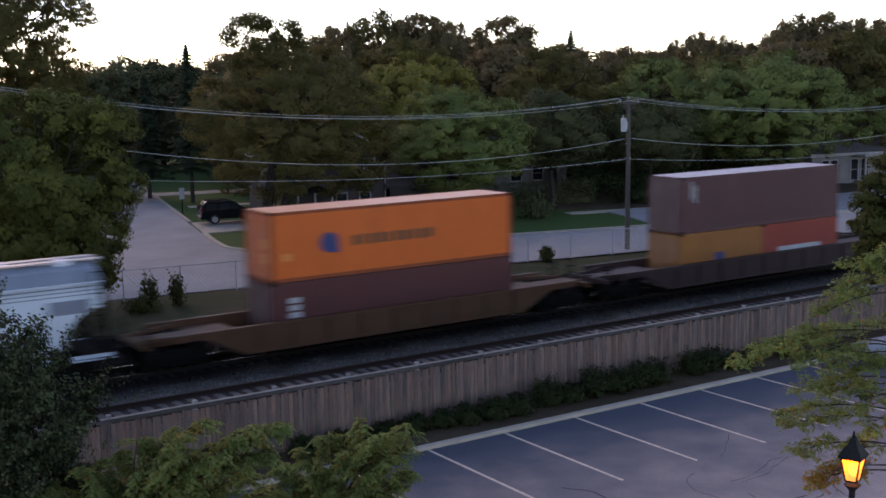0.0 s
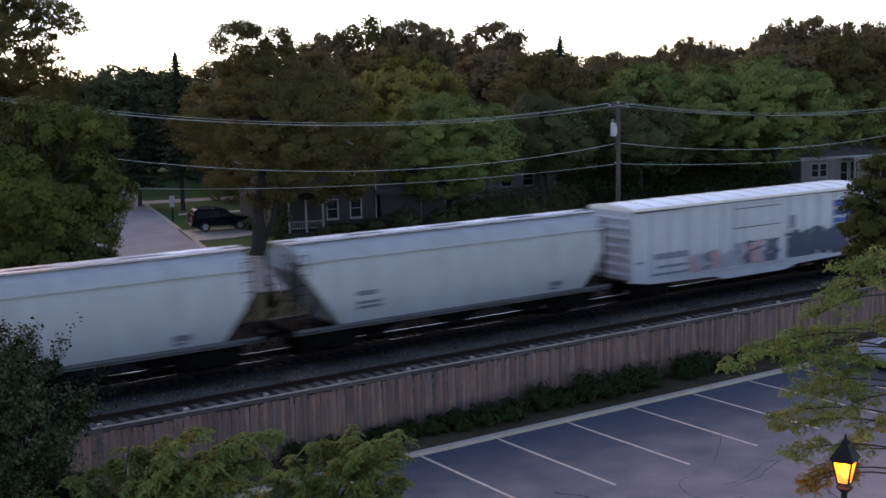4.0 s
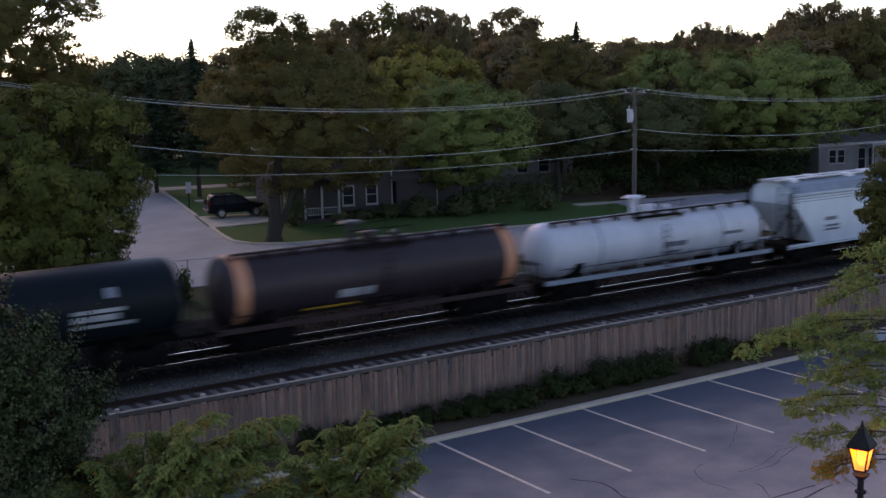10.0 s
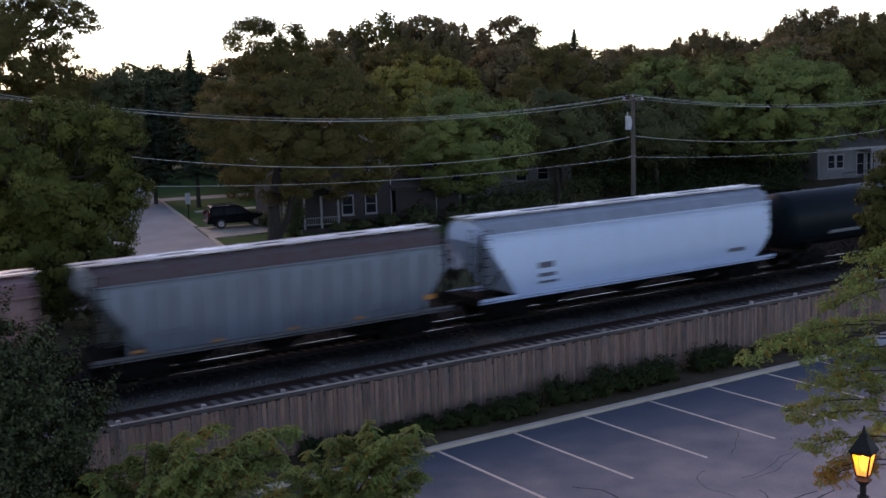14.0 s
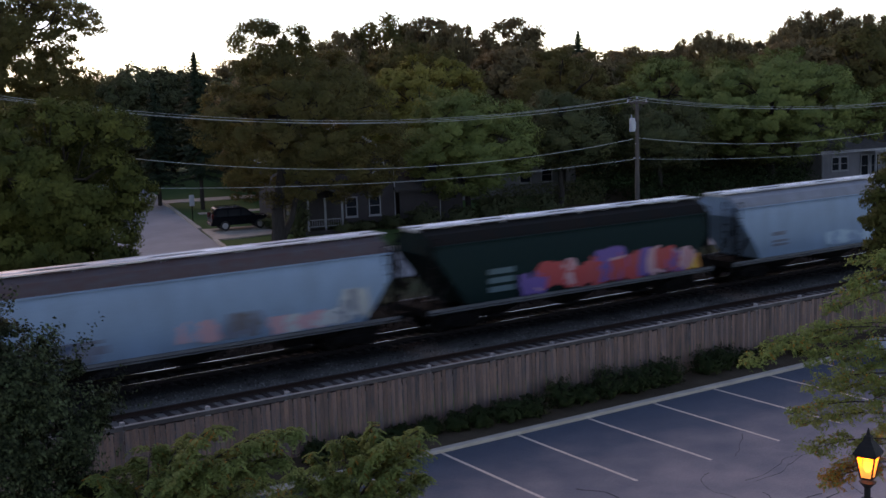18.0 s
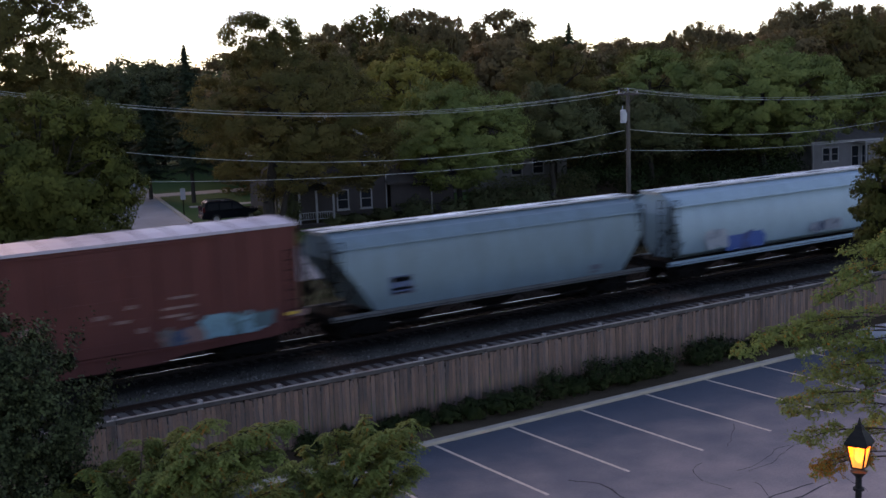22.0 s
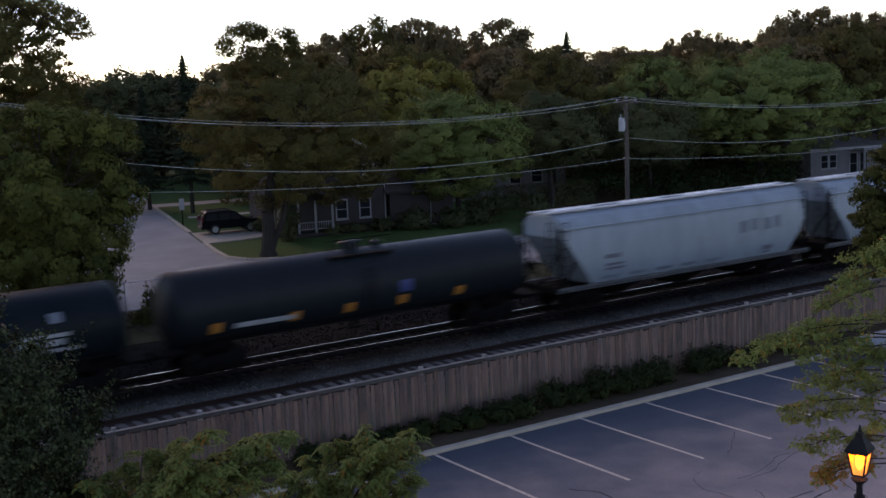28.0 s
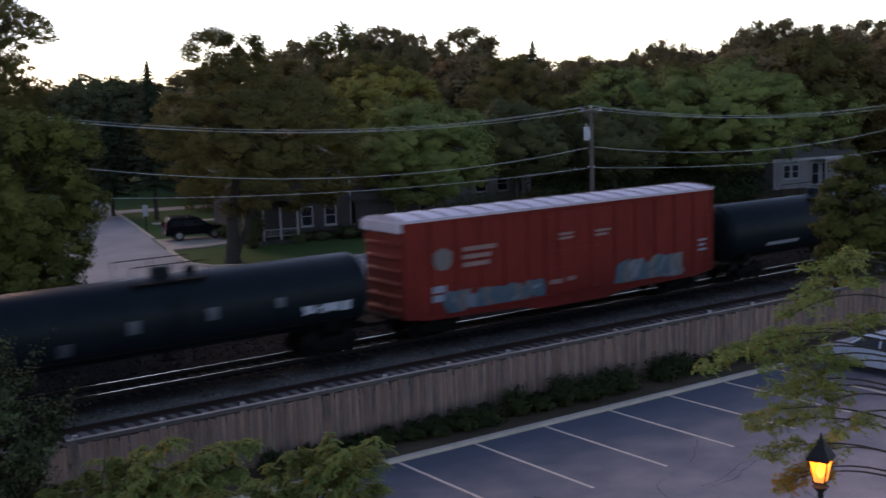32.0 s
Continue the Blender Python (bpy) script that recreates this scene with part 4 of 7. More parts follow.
def well_car(L, body, label):
    """Double-stack well car: deep side girders, end decks over the trucks, well floor."""
    car = car_base("well_car", label, "freight car", L, with_bogies=1.0)
    hl = L / 2 - 0.5
    wl2 = 6.9
    for s in (-1, 1):
        bm = bmesh.new()
        prof = [(-hl + 1.0, 1.1), (-wl2 - 1.6, 1.12), (-wl2 - 0.9, 0.75), (-wl2, 0.32), (wl2, 0.32), (wl2 + 0.9, 0.75), (wl2 + 1.6, 1.12), (hl - 1.0, 1.1), (hl - 1.0, 1.32), (-hl + 1.0, 1.32)]
        loft(bm, [[(x, s * 1.42 + d, z) for x, z in prof] for d in (-0.06, 0.06)])
        box(bm, -hl + 1.0, hl - 1.0, s * 1.46 - 0.12, s * 1.46 + 0.12, 1.3, 1.4)
        box(bm, -wl2, wl2, s * 1.42 - 0.11, s * 1.42 + 0.11, 0.28, 0.36)
        part("side_girder", bm, body, car)
        for x in np.linspace(-wl2 + 0.6, wl2 - 0.6, 9):
            bm = bmesh.new()
            box(bm, x - 0.05, x + 0.05, min(s * 1.48, s * 1.56), max(s * 1.48, s * 1.56), 0.36, 1.3)
            part("girder_rib", bm, body, car)
        bm = bmesh.new()
        box(bm, s * (hl - 1.6) - 1.5, s * (hl - 1.6) + 1.5, -0.5, 0.5, 0.86, 1.16)
        box(bm, s * (wl2 + 0.8) - 0.9, s * (wl2 + 0.8) + 0.9, -1.36, 1.36, 1.05, 1.14)
        box(bm, s * (hl - 0.1) - 0.1, s * (hl - 0.1) + 0.1, -1.4, 1.4, 0.95, 1.15)
        for y in (-1.35, 1.35):
            bar(bm, (s * (wl2 + 1.6), y, 1.25), (s * (hl - 0.1), y * 0.5, 1.2), 0.14)
        part("end_deck", bm, body, car)
        for y in (-1.4, 1.4):
            bm = bmesh.new()
            for z in (1.2, 1.5, 1.8):
                box(bm, s * (hl - 0.06) - 0.02, s * (hl - 0.06) + 0.02, y - 0.22, y + 0.22, z - 0.02, z + 0.02)
            for yy in (y - 0.22, y + 0.22):
                box(bm, s * (hl - 0.06) - 0.02, s * (hl - 0.06) + 0.02, yy - 0.02, yy + 0.02, 1.0, 1.85)
            part("grab_iron", bm, DARK_STEEL, car)
    beam = cached("floor_beam", lambda b: box(b, -0.15, 0.15, -1.38, 1.38, 0.26, 0.34))
    for x in np.linspace(-wl2, wl2, 8):
        part("floor_beam", beam, DARK_STEEL, car, at=pose(x, 0, 0))
    return car


# Coupling points along the train at the start, first car's head end first.
JOINTS = (59.8, 37.13, 14.38, 1.38, -12.33, -31.44, -49.71, -68.1, -87.6, -100.52, -113.62, -127.11, -142.97, -158.97, -178.17, -197.14, -217.49, -234.74,
          -253.44, -272.41, -290.85, -310.32, -328.38, -346.7, -365.57, -383.0, -402.48, -421.6, -440.49, -459.33, -477.92, -496.83, -515.6, -536.3, -555.6)
CARS = []

P_SILL = paint("sill_dark_grey", (0.12, 0.125, 0.13), (0.06, 0.06, 0.06), 0.6)
P_WHITE = paint("hopper_white", (0.5, 0.575, 0.64), (0.38, 0.44, 0.49))
P_BLUED = paint("roof_blue_grey", (0.19, 0.235, 0.28), (0.14, 0.165, 0.2), 0.5)
P_TAN = paint("hopper_cream_grey", (0.376, 0.384, 0.363), (0.272, 0.280, 0.264))
P_GREY = paint("hopper_grey", (0.37, 0.395, 0.4), (0.28, 0.295, 0.295))
P_GREY2 = paint("hopper_light_grey", (0.26, 0.315, 0.365), (0.185, 0.22, 0.25))
P_GREY3 = paint("hopper_slate_grey", (0.135, 0.215, 0.26), (0.105, 0.155, 0.18))
P_CLEAN = paint("hopper_clean_white", (0.46, 0.59, 0.76), (0.39, 0.50, 0.65), spread=0.8)
P_DUSTY = paint("hopper_dusty_grey", (0.135, 0.178, 0.22), (0.1, 0.115, 0.13))
P_PINK = paint("hopper_faded_oxide", (0.17, 0.088, 0.084), (0.095, 0.046, 0.046))
P_BLUEG = paint("hopper_blue_grey", (0.17, 0.275, 0.385), (0.125, 0.19, 0.25))
P_GREEN = paint("hopper_dark_green", (0.0045, 0.017, 0.0165), (0.007, 0.018, 0.017), 0.65, spec=0.06)
P_UMBER = paint("roof_edge_umber", (0.085, 0.042, 0.035), (0.075, 0.075, 0.082), 0.75, spec=0.12, scale=2.2, streak=(1, 1, 1.5))
P_PITCH = paint("roof_pitch_black", (0.006, 0.009, 0.009), (0.016, 0.011, 0.009), 0.75, spec=0.06)
P_TANRIB = paint("hopper_rust_streaked", (0.34, 0.235, 0.2), (0.085, 0.038, 0.033), 0.75, streak=(2.2, 2.2, 0.18), spread=0.3, scale=1.5)
P_SKY = paint("hopper_pale_blue", (0.265, 0.385, 0.46), (0.215, 0.315, 0.37))
P_ROOFPALE = paint("roof_pale", (0.7, 0.7, 0.73), (0.55, 0.55, 0.57), 0.45)
P_SKIN = paint("roof_dull", (0.2, 0.21, 0.23), (0.14, 0.145, 0.155), 0.55)
P_BRIGHT = paint("roof_bright_metal", (0.82, 0.8, 0.8), (0.66, 0.64, 0.64), 0.34, metal=0.55)
P_SEAM = paint("roof_seam_grey", (0.27, 0.22, 0.23), (0.2, 0.17, 0.18), 0.6)
K_STENCIL = paint("stencil_white", (0.3, 0.32, 0.34), (0.16, 0.17, 0.19), spread=0.3)
P_TANK = paint("tank_black", (0.004, 0.008, 0.011), (0.007, 0.012, 0.015), 0.42, spec=0.07)
P_TANK3 = paint("tank_dark_grey", (0.008, 0.012, 0.016), (0.013, 0.017, 0.02), 0.45, spec=0.1)
P_TANK2 = paint("tank_charcoal", (0.007, 0.007, 0.009), (0.018, 0.012, 0.009), 0.55, spec=0.08)
P_OXIDE = paint("tank_oxide_brown", (0.034, 0.023, 0.028), (0.022, 0.017, 0.021), 0.45, spec=0.2)
P_TANKW = paint("tank_white", (0.46, 0.49, 0.56), (0.36, 0.38, 0.43), 0.45)
P_BAND = paint("band_orange", (0.5, 0.21, 0.12), (0.38, 0.16, 0.09))
P_JACKET = paint("jacket_grey", (0.05, 0.063, 0.08), (0.03, 0.038, 0.05))
P_REEFER = paint("reefer_white", (0.464, 0.496, 0.538), (0.366, 0.385, 0.412))
P_BROWN = paint("boxcar_brown", (0.125, 0.041, 0.036), (0.085, 0.032, 0.029), 0.65, spec=0.06)
P_BOXROOF = paint("boxcar_roof", (0.4, 0.36, 0.42), (0.32, 0.28, 0.33), 0.45, metal=0.2)
P_RED = paint("boxcar_red", (0.178, 0.02, 0.015), (0.112, 0.016, 0.013), spec=0.06)
P_WELL1 = paint("well_brown", (0.04, 0.015, 0.013), (0.026, 0.013, 0.011), 0.7)
P_WELL2 = paint("well_mustard", (0.1, 0.036, 0.011), (0.058, 0.024, 0.01), 0.7)
C_ORANGE = paint("container_orange", (0.7, 0.125, 0.012), (0.57, 0.1, 0.012))
C_RUSTY = paint("container_orange_rusty", (0.3, 0.055, 0.012), (0.2, 0.04, 0.014), 0.7)
# Sky glow on the container tops is put into these lighter roof paints.
C_PEACH = paint("skylit_roof_and_label_peach", (0.8, 0.3, 0.1), (0.7, 0.22, 0.06), 0.4)
C_ROSY = paint("container_roof_plum_skylit", (0.42, 0.28, 0.28), (0.32, 0.2, 0.21), 0.4)
C_MAROON = paint("container_maroon", (0.1, 0.02, 0.02), (0.075, 0.017, 0.017))
C_MAROON2 = paint("container_plum", (0.1, 0.03, 0.034), (0.075, 0.024, 0.027))
C_YELLOW = paint("container_amber", (0.32, 0.11, 0.02), (0.25, 0.085, 0.018))
C_RED = paint("container_red", (0.3, 0.035, 0.024), (0.24, 0.03, 0.02))
K_BLUE = paint("mark_blue", (0.02, 0.04, 0.15), (0.018, 0.032, 0.11))
K_AZURE = paint("mark_azure", (0.01, 0.075, 0.27), (0.012, 0.06, 0.22))
K_DARK = paint("mark_dark", (0.07, 0.08, 0.11), (0.13, 0.14, 0.17), spread=0.3)
K_WHITE = paint("mark_white", (0.42, 0.43, 0.45), (0.28, 0.29, 0.3))
K_ROSE = paint("mark_faded_white", (0.22, 0.13, 0.12), (0.13, 0.07, 0.065), spread=0.3)
K_PALE = paint("mark_pale_grey", (0.18, 0.21, 0.26), (0.13, 0.15, 0.19))
K_FAINT = paint("mark_worn_slate", (0.1, 0.125, 0.16), (0.18, 0.21, 0.25), spread=0.3)
K_YELLOW = paint("mark_yellow", (0.6, 0.36, 0.04), (0.5, 0.28, 0.03))
K_ORANGE = paint("mark_orange", (0.5, 0.18, 0.03), (0.4, 0.15, 0.03))
K_BROWN = paint("mark_brown", (0.16, 0.06, 0.02), (0.12, 0.045, 0.018))
G_TEAL = paint("spray_teal", (0.12, 0.27, 0.32), (0.09, 0.2, 0.25))
G_FADED = paint("spray_faded_teal", (0.06, 0.12, 0.135), (0.04, 0.08, 0.09))
G_NAVY = paint("spray_navy", (0.02, 0.045, 0.1), (0.03, 0.05, 0.08))
G_ROSE = paint("spray_rose", (0.45, 0.25, 0.26), (0.36, 0.2, 0.22))
G_LILAC = paint("spray_violet", (0.13, 0.07, 0.26), (0.1, 0.06, 0.2))
G_RED = paint("spray_red", (0.42, 0.03, 0.03), (0.32, 0.06, 0.06))
G_ICE = paint("spray_ice", (0.4, 0.5, 0.6), (0.32, 0.42, 0.52))
G_BLUE = paint("spray_blue", (0.06, 0.2, 0.45), (0.05, 0.16, 0.36))
G_DEEP = paint("spray_deep_teal", (0.03, 0.075, 0.1), (0.025, 0.06, 0.08))
G_MOSS = paint("faded_moss_green", (0.022, 0.034, 0.026), (0.04, 0.03, 0.026), 0.7, spec=0.06)
G_INK = paint("mark_ink_blue", (0.045, 0.075, 0.15), (0.06, 0.09, 0.15))
G_SLATE = paint("spray_slate", (0.13, 0.15, 0.19), (0.09, 0.1, 0.13))
G_GREYDARK = paint("mark_dull_grey", (0.11, 0.1, 0.1), (0.08, 0.07, 0.07))
G_GREY = paint("spray_grey", (0.3, 0.34, 0.38), (0.2, 0.22, 0.26))


def span(i):
    a, b = JOINTS[i - 1], JOINTS[i]
    return (a + b) / 2, a - b


def add(i, car):
    CARS.append((car, span(i)[0], 0.0, 0.0))
    car.matrix_basis = pose(span(i)[0], MAIN_Y, RAIL_Z)
    return car


def load(i, box_thing, dx, z):
    CARS.append((box_thing, span(i)[0], dx, z))
    box_thing.matrix_basis = pose(span(i)[0] + dx, MAIN_Y, RAIL_Z + z)


def hopper_marks(car, L, mat=K_DARK, logo=None):
    """Reporting marks near both ends of the near side."""
    hl = L / 2
    marks(car, [(-hl + 3.6, 2.25, 1.0, 0.2), (-hl + 3.6, 1.9, 1.2, 0.12), (-hl + 3.6, 1.7, 1.2, 0.12), (hl - 4.4, 1.45, 0.7, 0.22), (hl - 4.4, 1.3, 0.5, 0.1)], mat)
    if logo:
        marks(car, logo[1], logo[0], name="logo")


L = lambda i: span(i)[1]

c = add(1, well_car(L(1), P_WELL1, "dark brown double-stack well car carrying containers"))
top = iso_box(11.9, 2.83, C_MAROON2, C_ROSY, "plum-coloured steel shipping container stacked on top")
marks(top, [(-5.3, 1.7, 0.12, 0.9), (-5.05, 1.5, 0.12, 0.9)], K_WHITE, -1.192)
load(1, top, 0.2, 0.36 + 2.53)
a2 = iso_box(5.95, 2.5, C_YELLOW, C_YELLOW, "amber-yellow steel container in the well")
marks(a2, [(-0.55, 0.55, 0.65, 0.85)], K_BLUE, -1.192, "logo")
load(1, a2, -2.78, 0.36)
a3 = iso_box(5.95, 2.5, C_RED, C_RED, "red steel container in the well")
marks(a3, [(-1.8, 0.75, 3.4, 0.5)], K_WHITE, -1.192)
load(1, a3, 3.2, 0.36)

c = add(2, well_car(L(2), P_WELL2, "mustard-brown double-stack well car carrying containers"))
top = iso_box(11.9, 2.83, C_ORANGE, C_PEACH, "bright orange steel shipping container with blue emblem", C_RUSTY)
bm = bmesh.new()
tube(bm, (-3.3, -1.2, 1.45), (-3.3, -1.185, 1.45), 0.42, n=20)
box(bm, -3.15, -2.85, -1.202, -1.185, 1.0, 1.3, 0.005)
part("emblem", bm, K_BLUE, top)
for k in range(10):
    marks(top, [(-2.25 + 0.41 * k, 1.22 + 0.03 * (k % 2), 0.3 - 0.06 * (k % 3 == 1), 0.42)], K_BROWN, -1.192, "letter_bar")
marks(top, [(-5.4, 0.85, 0.3, 0.3)], C_PEACH, -1.192, "placard")
bm = bmesh.new()
for z in (0.75, 1.35):
    box(bm, -5.96, -5.93, -0.85, -0.3, z, z + 0.38)
part("door_label", bm, C_PEACH, top, "pale faded label panels on the door")
load(2, top, 0.45, 0.36 + 2.53)
low = iso_box(11.9, 2.5, C_MAROON, C_MAROON, "dark maroon steel shipping container in the well")
marks(low, [(-5.2, 0.75, 0.5, 0.22), (-5.2, 1.05, 0.5, 0.22), (-5.2, 1.35, 0.5, 0.22), (-5.2, 1.65, 0.5, 0.22)], K_WHITE, -1.192)
load(2, low, 0.45, 0.36)

SHORT = dict(bays=2, hatch="round", rim=P_BLUED, cut=1.9, rise=3.3, cut_b=1.5, rise_b=2.9, top=4.55, curved=True)
for i, body, lab in ((3, P_WHITE, "white two-bay covered hopper with blue emblem"), (4, P_TAN, "cream-grey two-bay covered hopper, dusty"), (9, P_WHITE, "white two-bay covered hopper with blue emblem"),
                     (10, P_WHITE, "bluish-white two-bay covered hopper"), (11, P_WHITE, "bluish-white two-bay covered hopper behind a tank car")):
    c = add(i, hopper(L(i), body, P_ROOFPALE, lab, skin=P_BLUED, **SHORT))
    hopper_marks(c, L(i), logo=(K_PALE, [(L(i) / 2 - 3.0, 2.75, 1.5, 0.5)]) if i in (3, 9) else None)

c = add(5, boxcar(L(5), P_REEFER, P_BRIGHT, "white refrigerator boxcar with graffiti and blue emblem", 4.75, "refrigerator_car"))
marks(c, [(6.15, 2.2, 1.75, 1.75)], K_AZURE, -1.572, "emblem")
marks(c, [(6.15, 2.62, 1.75, 0.06), (6.15, 2.95, 1.75, 0.16), (6.15, 3.42, 1.75, 0.16)], K_WHITE, -1.58, "emblem_bar")
marks(c, [(-7.4, 2.0, 2.4, 0.3), (-7.2, 1.55, 2.8, 0.14), (-7.6, 1.2, 2.6, 0.12), (-8.6, 1.9, 0.5, 0.12), (0.3, 3.75, 0.5, 0.1), (2.5, 2.7, 0.5, 0.7)], K_PALE, -1.572)
marks(c, [(-1.75, z, 3.5, 0.05) for z in (1.62, 2.25, 3.05, 4.05)], P_SILL, -1.625, "door_bar", 0.03)
# Grey strip drawn as the shadow that the roof gutter casts.
marks(c, [(-8.6, 4.38, 17.2, 0.07)], P_SILL, -1.58, "letter_board", 0.06)
graffiti(c, 2.6, 7.2, 1.02, 2.55, [G_NAVY, G_NAVY, G_DEEP, G_NAVY], 3, -1.575)
graffiti(c, 7.0, 7.9, 1.1, 1.9, [G_ROSE, G_NAVY], 5, -1.574)
graffiti(c, -4.9, -1.7, 1.05, 2.0, [G_ROSE, G_GREY, G_SLATE, G_GREY], 4, -1.575)
graffiti(c, -1.6, 1.4, 1.15, 2.25, [G_GREY, G_NAVY, G_ROSE, G_SLATE], 6, -1.66)

for i, body, lab in ((6, P_GREY, "pale grey three-bay covered hopper"), (7, P_GREY, "pale grey three-bay covered hopper ahead of a tank car"),
                           (24, P_GREY3, "light grey three-bay covered hopper"), (26, P_GREY2, "light grey covered hopper with weathered lettering"),
                           (27, P_GREY2, "grey-white covered hopper with weathered lettering"), (28, P_GREY2, "grey-white three-bay covered hopper"),
                           (29, P_GREY2, "grey-white three-bay covered hopper ahead of tank cars")):
    c = add(i, hopper(L(i), body, P_BRIGHT, lab, top=4.6, skin=body))
    hopper_marks(c, L(i))
    if i > 25:
        marks(c, [(L(i) / 2 - 6.1 + 0.86 * k, 2.5 + 0.05 * (k % 2), 0.6 - 0.08 * (k % 2), 0.62) for k in range(4)], K_FAINT, name="faded_letter")
        marks(c, [(-L(i) / 2 + 3.4 + 1.7 * k, 1.3, 1.1, 0.16) for k in range(5)], K_FAINT)
    if i == 24:
        marks(c, [(-5.9, 1.75, 1.1, 0.75)], G_INK, name="emblem")

c = add(8, tank(L(8), P_TANK2, "charcoal tank car with a yellow placard"))
shell_marks(c, [(6.4, 1.9, 1.1, 0.3)], K_YELLOW, 1.5, "placard")
shell_marks(c, [(-5.6, 1.75, 2.2, 0.2), (-1.6, 1.8, 0.5, 0.3), (0.6, 1.85, 0.4, 0.3), (2.4, 1.9, 1.6, 0.14), (2.4, 1.65, 1.2, 0.12)], G_SLATE, 1.5)
c = add(12, tank(L(12), P_TANKW, "white tank car with saddle bands and side sills", 1.31, bands=((-4.1, -3.97), (4.0, 4.12)), frame_sill=True, band_mat=K_PALE, sill=P_GREY2))
shell_marks(c, [(0.0, 1.95, 1.5, 0.25), (0.0, 1.6, 1.2, 0.16), (4.0, 2.2, 1.4, 0.16)], K_DARK, 1.31)
h = L(13) / 2 - 0.72
c = add(13, tank(L(13), P_OXIDE, "dark tank car with orange bands at its ends", 1.42, bands=((-h + 0.5, -h + 1.1), (h - 1.1, h - 0.5)), frame_sill=True, band_mat=P_BAND, sill=P_WELL1))
shell_marks(c, [(-2.2, 1.75, 1.6, 0.35)], K_STENCIL, 1.42)
shell_marks(c, [(-3.8, 1.35, 2.6, 0.14)], K_YELLOW, 1.42)
for i, lab in ((14, "black tank car with white stencils"), (15, "black tank car with a grey jacket round its middle"), (31, "black tank car with white stencils behind another"),
               (32, "black tank car ahead of a red boxcar"), (34, "black tank car with platform and faint graffiti"), (30, "black tank car with orange placards and blue emblem")):
    c = add(i, tank(L(i), P_TANK3 if i == 30 else P_TANK, lab, 1.53, mid=P_JACKET if i == 15 else None))
    if i in (14, 15, 31, 32):
        shell_marks(c, [(4.4, 2.5, 1.9, 0.14), (4.4, 2.2, 1.7, 0.22), (4.4, 1.95, 2.3, 0.14), (-5.6, 1.75, 2.6, 0.18)], K_STENCIL, 1.53)
        shell_marks(c, [(5.7, 3.0, 0.35, 0.35)], K_PALE, 1.53)
    if i == 30:
        shell_marks(c, [(-7.0, 1.65, 0.42, 0.42), (-3.6, 1.65, 0.42, 0.4), (-1.1, 1.65, 0.42, 0.4), (1.5, 1.65, 0.4, 0.4), (4.4, 1.65, 0.4, 0.4)], K_ORANGE, 1.53, "placard")
        shell_marks(c, [(1.5, 2.2, 0.6, 0.5)], K_BLUE, 1.53, "emblem")
        shell_marks(c, [(-6.0, 1.75, 2.6, 0.2)], K_WHITE, 1.53)
    if i == 34:
        shell_marks(c, [(-4.6, 1.7, 0.5, 0.5), (-2.0, 2.2, 0.5, 0.5), (1.2, 2.3, 0.5, 0.5), (4.2, 2.4, 0.4, 0.4)], P_JACKET, 1.53, "placard")
        graffiti(c, 5.6, 7.6, 1.9, 2.5, [G_GREY, P_JACKET], 8, -1.5)

c = add(16, hopper(L(16), P_CLEAN, P_BRIGHT, "clean white three-bay covered hopper", round_side=False, rim=P_CLEAN, top=4.7, skin=P_BLUED, cut=1.8, rise=3.6, cut_b=0.9, rise_b=2.2, sill_pale=True))
marks(c, [(-6.2, 2.2, 0.9, 0.28), (-6.2, 1.8, 1.0, 0.18), (-6.2, 1.5, 1.1, 0.12), (6.0, 1.6, 1.2, 0.2)], K_DARK)
c = add(17, hopper(L(17), P_DUSTY, P_BRIGHT, "dusty grey ribbed covered hopper with rusty roof", ribs=17, skin=P_UMBER))
marks(c, [(-6.4, 1.25, 0.4, 0.12), (-3.2, 1.22, 0.35, 0.1), (0.0, 1.22, 0.35, 0.1), (3.0, 1.22, 0.35, 0.1), (6.4, 1.6, 0.5, 0.2)], K_ORANGE, -1.625)
marks(c, [(3.4, 1.5, 0.8, 0.25), (4.6, 1.5, 0.6, 0.25), (-5.8, 1.8, 1.6, 0.2)], K_DARK, -1.625)
c = add(18, hopper(L(18), P_PINK, P_BRIGHT, "faded oxide-red ribbed covered hopper with blue graffiti", ribs=15, skin=P_PINK))
graffiti(c, -6.2, 5.6, 1.16, 2.1, [G_BLUE, G_ICE, G_BLUE, G_NAVY], 18, -1.628)
marks(c, [(-4.6, 2.75, 1.5, 0.2), (-4.6, 2.5, 1.2, 0.14), (0.8, 2.95, 1.5, 0.2), (0.8, 2.7, 1.1, 0.14)], K_DARK, -1.625)
c = add(19, hopper(L(19), P_BLUEG, P_BRIGHT, "weathered blue-grey covered hopper with rust at sills", top=4.6, skin=P_SKIN))
hopper_marks(c, L(19))
graffiti(c, -1.6, 2.6, 1.3, 2.1, [P_SKY, P_BLUEG], 19)
c = add(20, hopper(L(20), P_GREEN, P_BRIGHT, "dark green covered hopper with red and violet graffiti", top=4.6, skin=P_PITCH))
marks(c, [(-5.3, 2.35, 1.4, 0.25), (-5.3, 1.95, 1.4, 0.25), (-5.3, 1.55, 1.4, 0.25)], G_FADED)
graffiti(c, -2.6, 6.9, 1.16, 2.5, [G_RED, G_RED, G_RED, G_LILAC, G_ROSE, G_RED], 20)
graffiti(c, -3.5, -2.3, 1.16, 2.2, [G_LILAC, G_LILAC], 38, -1.55)
graffiti(c, 1.0, 2.5, 2.25, 2.9, [G_LILAC, G_LILAC], 39, -1.552)
